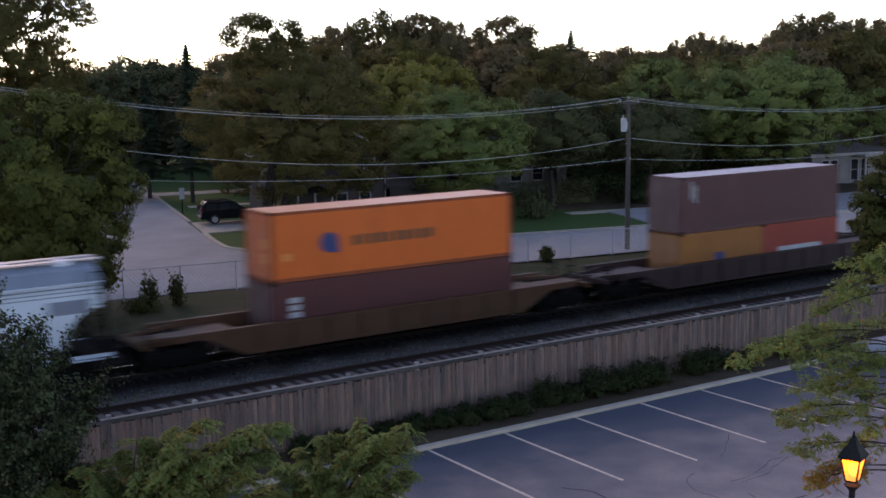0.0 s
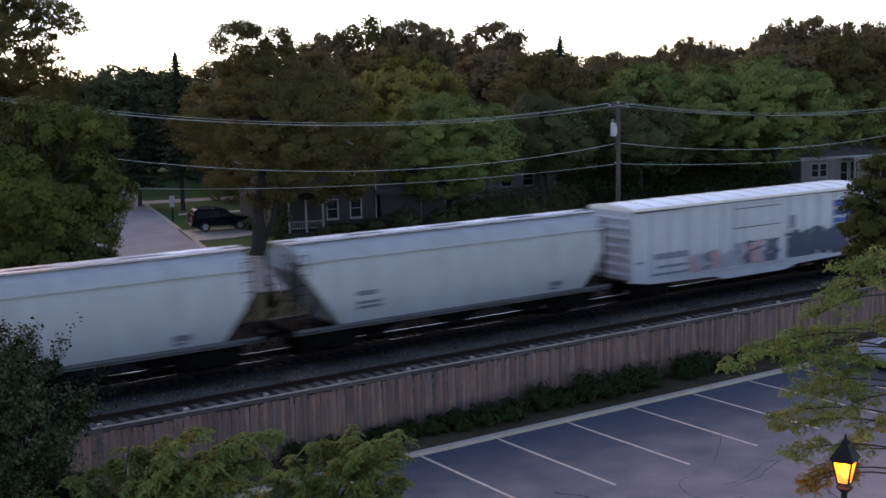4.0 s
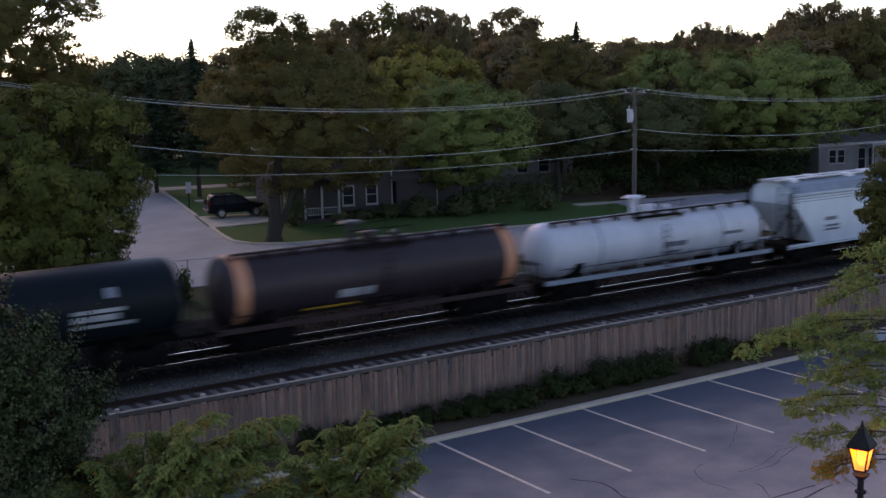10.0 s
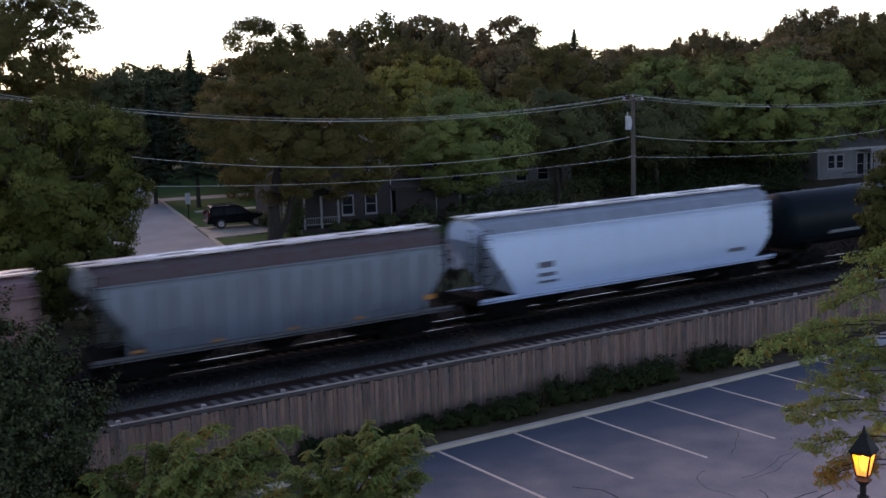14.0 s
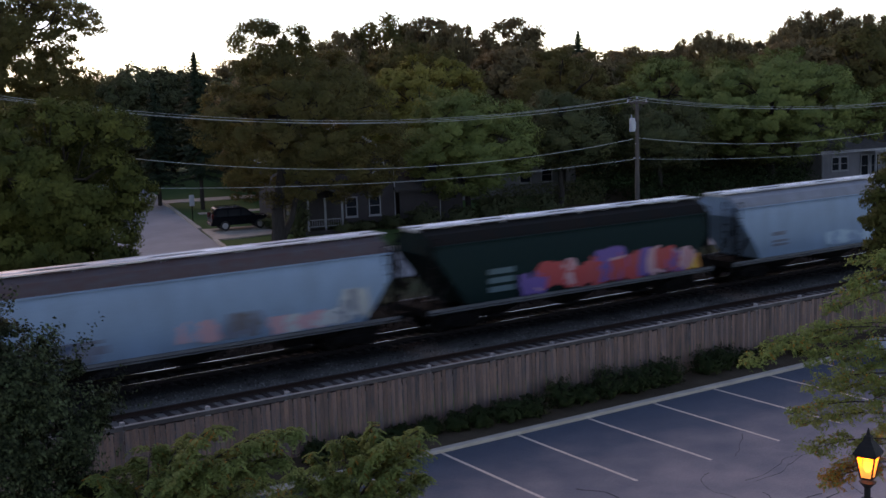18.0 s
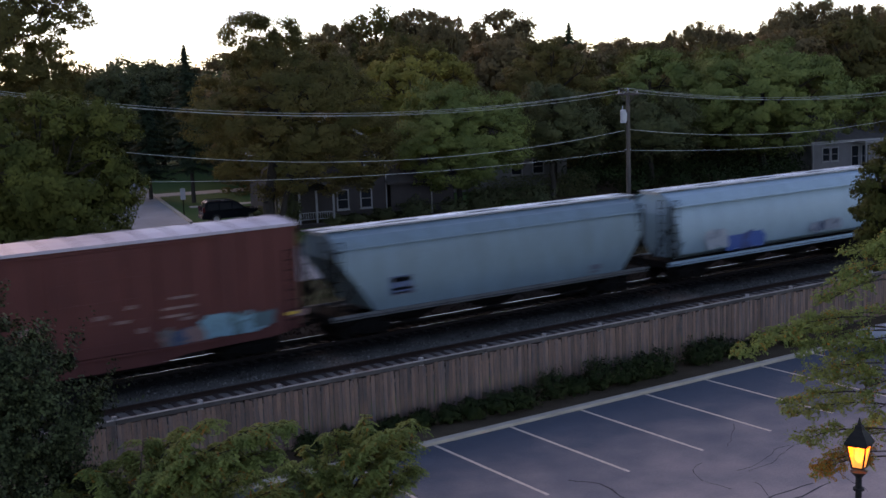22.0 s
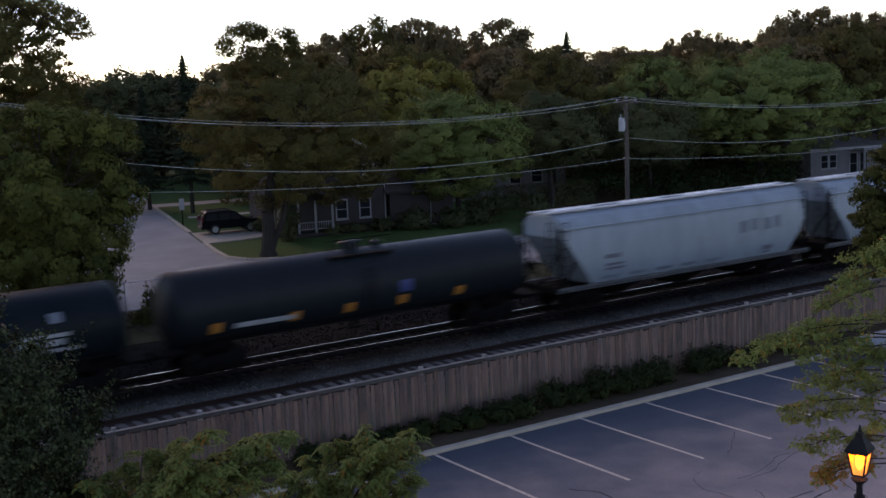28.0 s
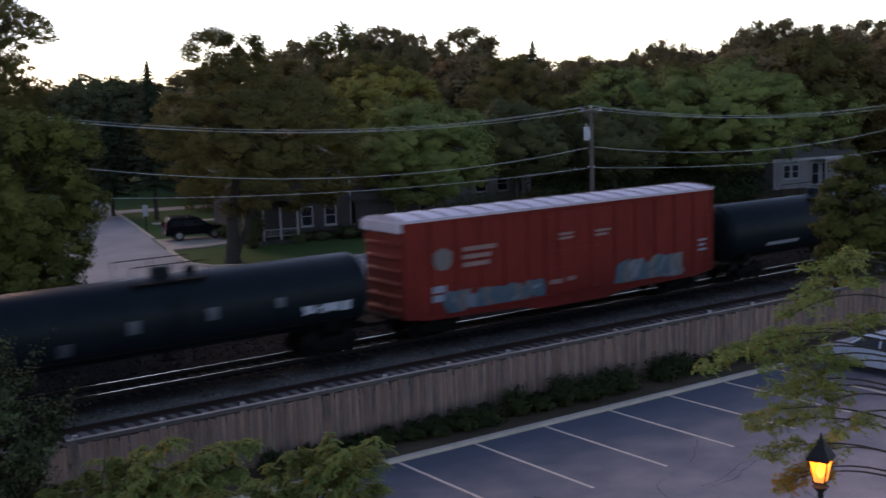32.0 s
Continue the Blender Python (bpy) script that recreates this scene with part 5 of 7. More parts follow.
graffiti(c, 6.5, 7.5, 1.2, 1.9, [K_ORANGE, K_YELLOW], 21)
c = add(21, hopper(L(21), P_BLUEG, P_BRIGHT, "blue-grey covered hopper with rust-streaked roof edge", top=4.6, skin=P_UMBER))
marks(c, [(-5.8, 1.5, 2.4, 0.3), (-5.8, 1.9, 2.2, 0.14), (-6.6, 1.2, 1.2, 0.2)], K_DARK)
graffiti(c, -6.9, -4.0, 1.12, 2.0, [G_SLATE, G_NAVY, G_SLATE], 35)
graffiti(c, 1.3, 2.6, 1.3, 2.3, [G_SLATE, G_GREYDARK], 36)
graffiti(c, -0.6, 0.8, 1.3, 2.2, [G_ROSE, P_BLUEG], 22)
graffiti(c, 3.2, 6.6, 1.2, 1.9, [G_ROSE, P_GREY], 23)
graffiti(c, 6.3, 7.5, 1.3, 2.6, [P_TAN, G_SLATE], 37)
c = add(22, hopper(L(22), P_TANRIB, P_BRIGHT, "rust-streaked tan-grey ribbed covered hopper", ribs=17, top=4.6, skin=P_UMBER))
marks(c, [(-6.6, 1.22, 0.45, 0.14), (-1.0, 1.2, 0.35, 0.1), (1.6, 1.2, 0.35, 0.1), (6.4, 1.22, 0.5, 0.16)], K_ORANGE, -1.625)
c = add(23, hopper(L(23), P_SKY, P_ROOFPALE, "pale blue round-sided covered hopper with graffiti", round_side=True, bays=4, top=4.6, cut=0.8, cut_b=0.6, skin=P_SKY, sill_pale=True))
graffiti(c, -4.2, -1.6, 1.25, 2.1, [K_AZURE, K_AZURE, K_BLUE, K_AZURE], 24, -1.5)
graffiti(c, -5.8, -4.4, 1.5, 2.5, [G_GREY, K_PALE], 25, -1.545)
graffiti(c, 2.2, 4.4, 1.5, 2.1, [K_PALE, G_NAVY], 26, -1.52)
c = add(25, boxcar(L(25), P_BROWN, P_BOXROOF, "dark brown boxcar with graffiti along its lower side", 5.4, seam_mat=P_SEAM))
graffiti(c, 4.0, 6.6, 1.15, 2.0, [G_TEAL, G_TEAL, G_FADED], 27, -1.575)
graffiti(c, 2.2, 3.9, 1.1, 1.8, [G_GREYDARK, G_NAVY, K_ROSE], 28, -1.574)
marks(c, [(-0.3, 2.5, 0.45, 0.16), (0.4, 2.25, 0.6, 0.12), (0.9, 2.75, 0.35, 0.14), (1.3, 1.8, 0.3, 0.2), (2.6, 2.9, 0.9, 0.1), (3.0, 2.05, 0.5, 0.12)], K_ROSE, -1.662)
marks(c, [(-7.0, 1.25, 0.5, 0.14), (7.4, 1.6, 0.5, 0.12)], K_YELLOW, -1.58, "safety_mark")
marks(c, [(-7.2, 2.1, 1.1, 0.14), (-7.2, 2.35, 1.0, 0.14), (-5.8, 2.2, 1.2, 0.3), (-3.0, 2.3, 0.9, 0.25), (2.3, 2.5, 1.3, 0.1), (2.3, 2.2, 1.0, 0.1), (-1.4, 2.8, 0.5, 0.3), (7.6, 1.5, 0.7, 0.25)], K_ROSE, -1.572)
bm = bmesh.new()
box(bm, -8.0, -1.8, -1.57, -1.5, 1.02, 1.9)
part("green_patch", bm, G_MOSS, c, "dark green repainted lower panel")
c = add(33, boxcar(L(33), P_RED, P_BOXROOF, "red high-cube boxcar with pale roof and graffiti", 5.45, roof_ribs=17, seam_mat=P_SEAM))
bm = bmesh.new()
tube(bm, (-7.6, -1.575, 3.45), (-7.6, -1.5, 3.45), 0.5, n=20)
box(bm, -8.1, -7.1, -1.572, -1.5, 3.3, 3.75)
part("emblem", bm, G_GREYDARK, c)
marks(c, [(-6.6, 3.7, 1.9, 0.2), (-6.6, 3.35, 1.6, 0.2), (-6.6, 3.0, 1.5, 0.2), (-1.0, 3.85, 0.9, 0.12), (-1.0, 3.65, 0.9, 0.12), (1.3, 3.8, 1.0, 0.12), (1.3, 3.6, 0.8, 0.12), (-1.6, 1.6, 0.8, 0.2), (-0.5, 1.65, 0.5, 0.2)], K_ROSE, -1.662)
marks(c, [(-8.2, 2.0, 0.7, 0.3), (-8.2, 1.6, 0.6, 0.3), (8.5, 2.6, 0.6, 0.12), (8.5, 2.35, 0.5, 0.12), (8.5, 2.1, 0.6, 0.12)], K_PALE, -1.575)
graffiti(c, -7.4, -1.9, 1.02, 1.95, [G_DEEP, G_GREYDARK, G_SLATE, G_DEEP], 33, -1.578)
graffiti(c, 2.8, 7.2, 1.02, 2.15, [G_DEEP, G_GREYDARK, G_SLATE, G_DEEP], 34, -1.578)
bm = bmesh.new()
box(bm, -L(33) / 2 + 0.48, -L(33) / 2 + 0.7, -1.5, 1.5, 4.8, 5.24)
part("end_cap_panel", bm, P_BOXROOF, c, "pale painted band at the top of the end")

track("track_main", MAIN_Y, RAIL_HEAD, "main track with polished rails on dark sleepers", SLEEPER_DARK)
track("track_siding", SIDING_Y, RAIL_RUST, "rusty little-used siding on dark brown sleepers", SLEEPER_BROWN)


# ---- trees ----
def boxy(d, p):
    """Directions pushed out from the sphere towards a rounded box."""
    return d / (np.abs(d) ** p).sum(1)[:, None] ** (1 / p)


def leaf_cards(name, rng, centre, out, size, mat, parent, part_name="crown", slim=0.6, tilt=0.3, soft=False):
    """A crown of small bent leaves: four-cornered, each lying about the direction out; soft leaves are shaded as the rounded mass that they form."""
    n = len(centre)
    out = out / (np.linalg.norm(out, axis=1)[:, None] + 1e-9)
    nrm = out + rng.normal(0, tilt, (n, 3))
    nrm /= np.linalg.norm(nrm, axis=1)[:, None] + 1e-9
    ax = np.cross(nrm, rng.normal(0, 1, (n, 3)))
    ax /= np.linalg.norm(ax, axis=1)[:, None] + 1e-9
    side = np.cross(nrm, ax)
    s = size * rng.uniform(0.6, 1.35, (n, 1))
    fold = nrm * s * 0.12
    v = np.stack([centre - ax * s * 0.5, centre - side * s * slim * 0.5 + fold, centre + ax * s * 0.5, centre + side * s * slim * 0.5 + fold], 1).reshape(-1, 3)
    me = from_arrays(name, v, n, 4)
    if soft:
        blend = 0.75 * out + 0.25 * nrm
        blend /= np.linalg.norm(blend, axis=1)[:, None]
        me.normals_split_custom_set_from_vertices(np.repeat(blend, 4, axis=0))
    return part(part_name, me, mat, parent)


def limb(bm, rng, p, q, r0, r1, bend=0.12, steps=4, n=6):
    p, q = Vector(p), Vector(q)
    pts = [p.lerp(q, k / steps) for k in range(steps + 1)]
    for k in range(1, steps):
        pts[k] = pts[k] + Vector(rng.normal(0, 1, 3)) * bend * (q - p).length * 0.25
    for k in range(steps):
        tube(bm, pts[k], pts[k + 1], r0 + (r1 - r0) * k / steps, r0 + (r1 - r0) * (k + 1) / steps, n, caps=k in (0, steps - 1))


def unit(rng, n):
    v = rng.normal(0, 1, (n, 3))
    return v / np.linalg.norm(v, axis=1)[:, None]


def tree(x, y, z, h, rx, leaf, label, seed, low=0.22, clumps=300, per=235, size=0.16, clump_r=0.62, name="broadleaf_tree", shift=(0, 0), ry=None, trunk_r=None, full=2.4, lobes=30, lobe_r=None, group="street trees", squash=0.7, extra=(), extra_w=1.0, twin=None, fill=0.35, shoots=0, wild=0.22, limbs=18):
    """A tapered trunk with limbs; the crown is a heap of rounded boughs, each set all over with clumps of leaves."""
    rng = np.random.default_rng(seed)
    t = thing(name, label, "tree", group, at=pose(x, y, z))
    ry = ry or rx
    cz0, cz1 = h * low, h
    mid, rz = (cz0 + cz1) / 2, (cz1 - cz0) / 2
    half = np.array([rx, ry, rz])
    heart = np.array([shift[0], shift[1], mid])
    lr = lobe_r or 0.36 * min(rx, rz)
    # boughs: spread evenly over the crown's outside, a few inside
    k = np.arange(lobes) + 0.5
    zz = 1 - 2 * k / lobes
    az = k * 2.39996 + rng.uniform(0, 6)
    d = np.stack([np.sqrt(1 - zz * zz) * np.cos(az), np.sqrt(1 - zz * zz) * np.sin(az), zz], 1) + rng.normal(0, 0.16, (lobes, 3))
    d /= np.linalg.norm(d, axis=1)[:, None]
    lrad = lr * rng.uniform(0.7, 1.3, lobes)
    reach = np.maximum(half[None, :] - 0.85 * lrad[:, None], 0.25 * half)
    lc = boxy(d, full) * reach * (1 + wild * rng.uniform(-1, 0.55, lobes))[:, None]
    inner = int(lobes * fill)
    lc = np.concatenate([lc, unit(rng, inner) * half * rng.uniform(0.1, 0.5, (inner, 1))]) + heart
    lrad = np.concatenate([lrad, lr * rng.uniform(0.8, 1.3, inner)])
    if extra:
        lc = np.concatenate([lc, np.array([q[:3] for q in extra])])
        lrad = np.concatenate([lrad, np.array([q[3] for q in extra])])
    lc[:, 2] = np.maximum(lc[:, 2], cz0 + 0.5 * lrad)
    # clumps over each bough, left out where they would lie deep in another bough
    share = lrad ** 2 / (lrad ** 2).sum()
    share[len(lrad) - len(extra):] *= extra_w
    own = np.repeat(np.arange(len(lc)), np.maximum(3, (share * clumps * 1.6).astype(int)))
    cd = unit(rng, len(own))
    away = (lc[own] - heart) / half
    cd += 0.45 * away + np.array([0, 0, 0.25])
    cd /= np.linalg.norm(cd, axis=1)[:, None]
    c = lc[own] + cd * (lrad[own] * rng.uniform(0.7, 1.0, len(own)))[:, None]
    deep = (np.linalg.norm(c[:, None, :] - lc[None], axis=2) / lrad[None]).min(1)
    ok = (deep > 0.62) & (c[:, 2] > cz0)
    c, cd, own = c[ok], cd[ok], own[ok]
    cr = clump_r * rng.uniform(0.65, 1.35, len(c))
    k = np.repeat(np.arange(len(c)), per)
    v = unit(rng, len(k))
    pos = c[k] + v * (rng.uniform(0.1, 1.0, len(k)) ** 0.5 * cr[k])[:, None] * np.array([1.15, 1.15, squash])
    if shoots:
        # long young shoots standing out of the crown, leafy all along
        pick = rng.integers(0, len(c), shoots)
        sd = cd[pick] + rng.normal(0, 0.35, (shoots, 3)) + np.array([0, 0, 0.35])
        ln = rng.uniform(0.35, 0.85, shoots)
        kk = np.repeat(np.arange(shoots), 34)
        f = rng.uniform(0.1, 1, len(kk))
        sp = c[pick][kk] + sd[kk] * (ln[kk] * f)[:, None] + rng.normal(0, 0.05, (len(kk), 3))
        pos, v, k = np.concatenate([pos, sp]), np.concatenate([v, unit(rng, len(kk))]), np.concatenate([k, pick[kk]])
    keep = pos[:, 2] > 0.1
    round_out = (pos - heart) / half
    round_out /= np.linalg.norm(round_out, axis=1)[:, None] + 1e-6
    out = 0.4 * v + 0.55 * cd[k] + 0.75 * round_out + np.array([0, 0, 0.1])
    leaf_cards("leaves", rng, pos[keep], out[keep], size, leaf, t, tilt=0.45, slim=0.7, soft=True)
    bm = bmesh.new()
    tr = trunk_r or h * 0.022
    fork = Vector((shift[0] * 0.3, shift[1] * 0.3, cz0 + 0.35 * (cz1 - cz0)))
    tube(bm, (0, 0, -0.15), (0, 0, 0.4), tr * 1.7, tr * 1.15, 12)
    limb(bm, rng, (0, 0, 0.35), fork, tr * 1.15, tr * 0.65, 0.06, 5, 10)
    limb(bm, rng, fork, (shift[0], shift[1], h * 0.9), tr * 0.62, 0.03, 0.1, 5, 7)
    if twin:
        limb(bm, rng, (0.15, 0, 0.1), twin, tr * 0.6, tr * 0.32, 0.05, 5, 9)
    for j in range(min(limbs, len(lc))):
        q = Vector(lc[j])
        base = Vector((0, 0, cz0)).lerp(fork, rng.uniform(0.0, 1.0)) if q.z < mid else fork.lerp(Vector((shift[0], shift[1], h * 0.8)), rng.uniform(0, 0.7))
        limb(bm, rng, base, q, tr * rng.uniform(0.25, 0.42), 0.03, 0.16, 4, 6)
        for m in np.flatnonzero(own == j)[:3]:
            limb(bm, rng, q, c[m], 0.03, 0.012, 0.12, 2, 4)
    part("trunk", bm, BARK, t)
    return t


def spruce(x, y, z, h, r, seed, label):
    """A spire of drooping whorls, ragged where the boughs differ in length."""
    rng = np.random.default_rng(seed)
    t = thing("spruce_tree", label, "tree", "background trees", at=pose(x, y, z))
    pos, out = [], []
    depth = 0.15
    while depth < h * 0.8:
        reach = r * (1 - math.exp(-depth / (r * 1.7)))
        n = 6 + int(reach * 2.6)
        for k in range(n):
            a = k / n * math.tau + rng.uniform(-0.3, 0.3)
            ln = reach * rng.uniform(0.62, 1.18)
            m = 10 + int(ln * 26)
            f = rng.uniform(0.04, 1, m)
            wide = 0.05 + 0.22 * ln * f * (1.08 - f)
            off = rng.normal(0, 1, m) * wide
            p = np.stack([np.cos(a) * ln * f - np.sin(a) * off, np.sin(a) * ln * f + np.cos(a) * off, h - depth - 0.42 * ln * f + 0.16 * ln * f * f + rng.normal(0, 0.05, m)], 1)
            pos.append(p)
            out.append(np.tile([math.cos(a) * 0.6, math.sin(a) * 0.6, 0.9], (m, 1)))
        depth += 0.24 + 0.04 * depth
    leaf_cards("needles", rng, np.concatenate(pos), np.concatenate(out), 0.3, LEAF_NEEDLE, t, slim=0.35, tilt=0.3, soft=True)
    bm = bmesh.new()
    tube(bm, (0, 0, -0.1), (0, 0, h), 0.22, 0.02, 8)
    part("trunk", bm, BARK, t)
    return t


def locust(x, y, z, tips, h, label, seed, mats, rise=1.4, name="honey_locust_tree", group="trees beside the lot", turning=0.05, gold=None, leafy=0.45, dense=1.0, twig=1.0, droop=1.0, puff=0):
    """Feathery tree: a bough arches from the trunk to each tip; side twigs droop from it, hung with fronds of paired
    leaflets.
    gold: boughs that end below this height carry mostly orange leaves."""
    rng = np.random.default_rng(seed)
    t = thing(name, label, "tree", group, at=pose(x, y, z))
    bm = bmesh.new()
    tube(bm, (0, 0, -0.15), (0, 0, 0.4), 0.2, 0.13, 10)
    limb(bm, rng, (0, 0, 0.35), (0, 0, h * 0.55), 0.13, 0.09, 0.04, 5, 8)
    limb(bm, rng, (0, 0, h * 0.55), (0, 0, h), 0.09, 0.03, 0.04, 4, 7)
    leaf_pos, leaf_out, leaf_turn = [], [], []
    up = np.array([0, 0, 1.0])
    for tx, ty, tz in tips:
        tip = np.array([tx, ty, tz])
        root = np.array([0, 0, min(h, max(0.3 * h, tz - rise))])
        span_len = float(np.linalg.norm(tip - root))
        knee = root + (tip - root) * 0.55 + up * (0.2 * span_len)
        curve = lambda f: (1 - f) ** 2 * root + 2 * f * (1 - f) * knee + f * f * tip
        pts = [curve(k / 7) for k in range(8)]
        for k in range(7):
            r0, r1 = 0.02 * (1 - k / 7) + 0.005, 0.02 * (1 - (k + 1) / 7) + 0.005
            tube(bm, pts[k], pts[k + 1], r0, r1, 5, caps=False)
        n = int(span_len * (1 - leafy) / 0.1 * dense) + 4
        gold_bough = gold is not None and tz < gold
        for k in range(n):
            f = leafy + (1 - leafy) * (k + rng.uniform(0, 1)) / n
            p = curve(f)
            along = curve(min(1, f + 0.02)) - curve(f - 0.02)
            along /= np.linalg.norm(along)
            across = np.cross(along, up)
            across /= np.linalg.norm(across) + 1e-9
            way = along * rng.uniform(0.2, 0.9) + across * rng.choice((-1, 1)) * rng.uniform(0.5, 1) + up * rng.uniform(-0.1, 0.45)
            way /= np.linalg.norm(way)
            ln = twig * rng.uniform(0.3, 0.72) * (1.12 - 0.45 * f)
            m = max(3, int(ln / (0.16 if puff else 0.06)))
            for q in range(m):
                g = (q + 0.6) / m
                b0 = p + way * ln * g - up * 0.5 * droop * ln * g * g
                fan = np.cross(way, up) * (1 if q % 2 else -1) * rng.uniform(0.3, 1) + way * 0.5 - up * droop * rng.uniform(0.25, 0.95)
                fan /= np.linalg.norm(fan)
                fl = rng.uniform(0.13, 0.22)
                e = (np.arange(7) + 0.5) / 7
                line = b0 + fan * (fl * e)[:, None] - up * (0.25 * fl * e * e)[:, None]
                wing = np.cross(fan, up)
                wing /= np.linalg.norm(wing) + 1e-9
                for side in (-1, 1):
                    leaf_pos.append(line + wing * side * 0.022)
                    leaf_out.append(np.tile(up + 0.35 * side * wing + 0.3 * way, (7, 1)))
                    leaf_turn.append(np.full(7, rng.uniform() < (0.6 if gold_bough else turning)))
            if puff:
                # leaves gathered in a rounded tuft at the twig's end
                v = unit(rng, puff)
                ball = rng.uniform(0.1, 0.23) * rng.uniform(0.2, 1, (puff, 1)) ** 0.4
                leaf_pos.append(p + way * ln * 0.75 - up * 0.25 * droop * ln + v * ball * np.array([1.15, 1.15, 0.62]))
                leaf_out.append(v + 0.5 * up)
                leaf_turn.append(np.repeat(rng.uniform(0, 1, puff // 10) < (0.6 if gold_bough else turning), 10))
            tube(bm, p, p + way * ln * 0.9 - up * 0.4 * droop * ln, 0.006, 0.003, 4, caps=False)
    pos, out, pick = np.concatenate(leaf_pos), np.concatenate(leaf_out), np.concatenate(leaf_turn)
    leaf_cards("leaflets", rng, pos[~pick], out[~pick], 0.066, mats[0], t, "crown", 0.5, 0.35, soft=True)
    leaf_cards("leaflets", rng, pos[pick], out[pick], 0.066, mats[1], t, "turning_leaves", 0.5, 0.35, soft=True)
    part("trunk", bm, BARK, t)
    return t


G = -0.7
tree(15.1, 57.0, G, 11.0, 4.3, LEAF_STREET, "dense yellow-green broadleaf tree overhanging the street", 1, low=0.0, clumps=1250, per=100, size=0.155, clump_r=0.42, lobes=52, lobe_r=1.0, squash=0.75, wild=0.2, fill=1.0,
     extra=((1.0, -2.4, 3.6, 1.2), (0.6, -2.3, 2.3, 1.2), (2.3, -2.1, 4.3, 0.9), (2.6, -2.2, 5.2, 0.8), (2.0, -2.0, 3.2, 0.9), (1.6, -2.2, 2.2, 0.9), (3.1, -2.3, 8.9, 0.95), (2.5, -2.2, 9.7, 0.85), (3.5, -2.5, 6.6, 0.6), (3.0, -2.3, 5.9, 0.7), (2.7, -2.2, 7.5, 0.6)))
tree(18.9, 80.8, G, 20.2, 6.3, LEAF_BROWN, "tall open-crowned tree with sky showing through", 10, low=0.4, clumps=1300, per=90, size=0.17, clump_r=0.45, lobes=84, lobe_r=1.45, trunk_r=0.26, fill=0.9, wild=0.25, limbs=40, extra_w=1.8,
     extra=((1.5, -0.3, 12.2, 1.4), (3.8, -0.9, 12.3, 1.3), (0.0, 0.0, 11.5, 1.4), (2.6, -0.6, 11.4, 1.4), (4.2, -1.0, 13.2, 1.0), (3.4, -0.8, 14.4, 1.2), (2.0, -0.5, 13.4, 1.3), (0.3, -0.6, 12.6, 1.3), (1.9, -1.0, 11.9, 1.3), (3.5, -1.4, 11.6, 1.2), (4.8, -1.8, 12.0, 0.9), (0.8, -0.7, 11.0, 1.3), (2.8, -1.2, 10.7, 1.3), (4.5, -1.7, 10.7, 1.1)))
tree(34.2, 73.3, G, 13.2, 7.0, LEAF_BROWN, "large bronze-green broadleaf tree on the corner lawn", 2, low=0.22, clumps=760, per=150, size=0.155, clump_r=0.55, shift=(2.1, 0.3), trunk_r=0.42, lobes=54, lobe_r=1.8, twin=(2.2, -0.3, 5.6), wild=0.1, extra_w=2.1,
     extra=((-1.5, 0.6, 13.8, 0.9), (-1.2, 0.5, 13.2, 1.1), (-0.9, 0.4, 14.5, 0.8), (-0.2, 0.1, 14.7, 0.8), (0.7, -0.3, 14.3, 0.9), (1.6, -0.7, 14.1, 0.9), (2.4, -1.0, 13.6, 0.8), (0.2, 0.0, 13.4, 1.2), (0.3, 0.1, 13.9, 1.0), (1.4, -0.5, 13.1, 1.3), (2.6, 0.0, 12.5, 1.4), (0.0, 0.2, 12.4, 1.5), (6.6, -2.6, 5.7, 1.5), (5.0, -3.2, 4.6, 1.4), (7.4, -2.6, 7.2, 1.4)))
tree(53.2, 78.4, G, 10.3, 5.3, LEAF_GREEN, "rounded fresh-green tree before the houses", 3, low=0.16, clumps=480, per=160, size=0.165, clump_r=0.6, lobes=40, lobe_r=1.5, wild=0.15)
tree(60.0, 96.0, G, 13.0, 6.3, LEAF_OLIVE, "yellow-green broadleaf tree behind the houses", 4, low=0.3, clumps=380, per=130, size=0.22, clump_r=0.66, lobes=44)
tree(70.5, 88.0, G, 14.1, 5.0, LEAF_BROWN, "tall bronze-brown broadleaf tree among the houses", 5, low=0.15, clumps=420, per=130, size=0.21, clump_r=0.62, lobes=44)
tree(80.5, 85.5, G, 12.6, 5.2, LEAF_GREEN, "fresh-green broadleaf tree beside the road", 6, low=0.12, clumps=420, per=130, size=0.2, clump_r=0.6, lobes=44)
tree(86.5, 77.0, G, 12.7, 8.0, LEAF_GREEN, "broad spreading fresh-green tree near the pale house", 7, low=0.2, clumps=640, per=140, size=0.2, clump_r=0.64, lobes=64, lobe_r=1.7, full=2.3, wild=0.12,
     extra=((4.4, -4.9, 5.4, 1.5), (5.2, -5.4, 6.5, 1.6), (3.6, -4.4, 4.6, 1.3), (6.0, -6.0, 5.6, 1.4), (6.6, -6.4, 7.0, 1.4), (7.6, -6.6, 6.3, 1.5), (8.8, -6.6, 6.6, 1.5), (8.2, -6.0, 7.8, 1.6), (9.8, -6.8, 7.4, 1.4)))
tree(63.5, 79.5, G, 9.8, 4.6, LEAF_DARK, "dark broadleaf tree shading the lawn", 8, low=0.32, clumps=230, per=150, size=0.17, clump_r=0.7)
tree(73.0, 77.5, G, 8.6, 4.8, LEAF_DARK, "dark low-crowned tree behind the utility pole", 9, low=0.3, clumps=230, per=150, size=0.17, clump_r=0.7)
tree(29.0, 112.0, G, 9.5, 5.5, LEAF_DARK, "dark tree at the far side street", 11, low=0.02, clumps=120, per=200, size=0.26, clump_r=1.0)
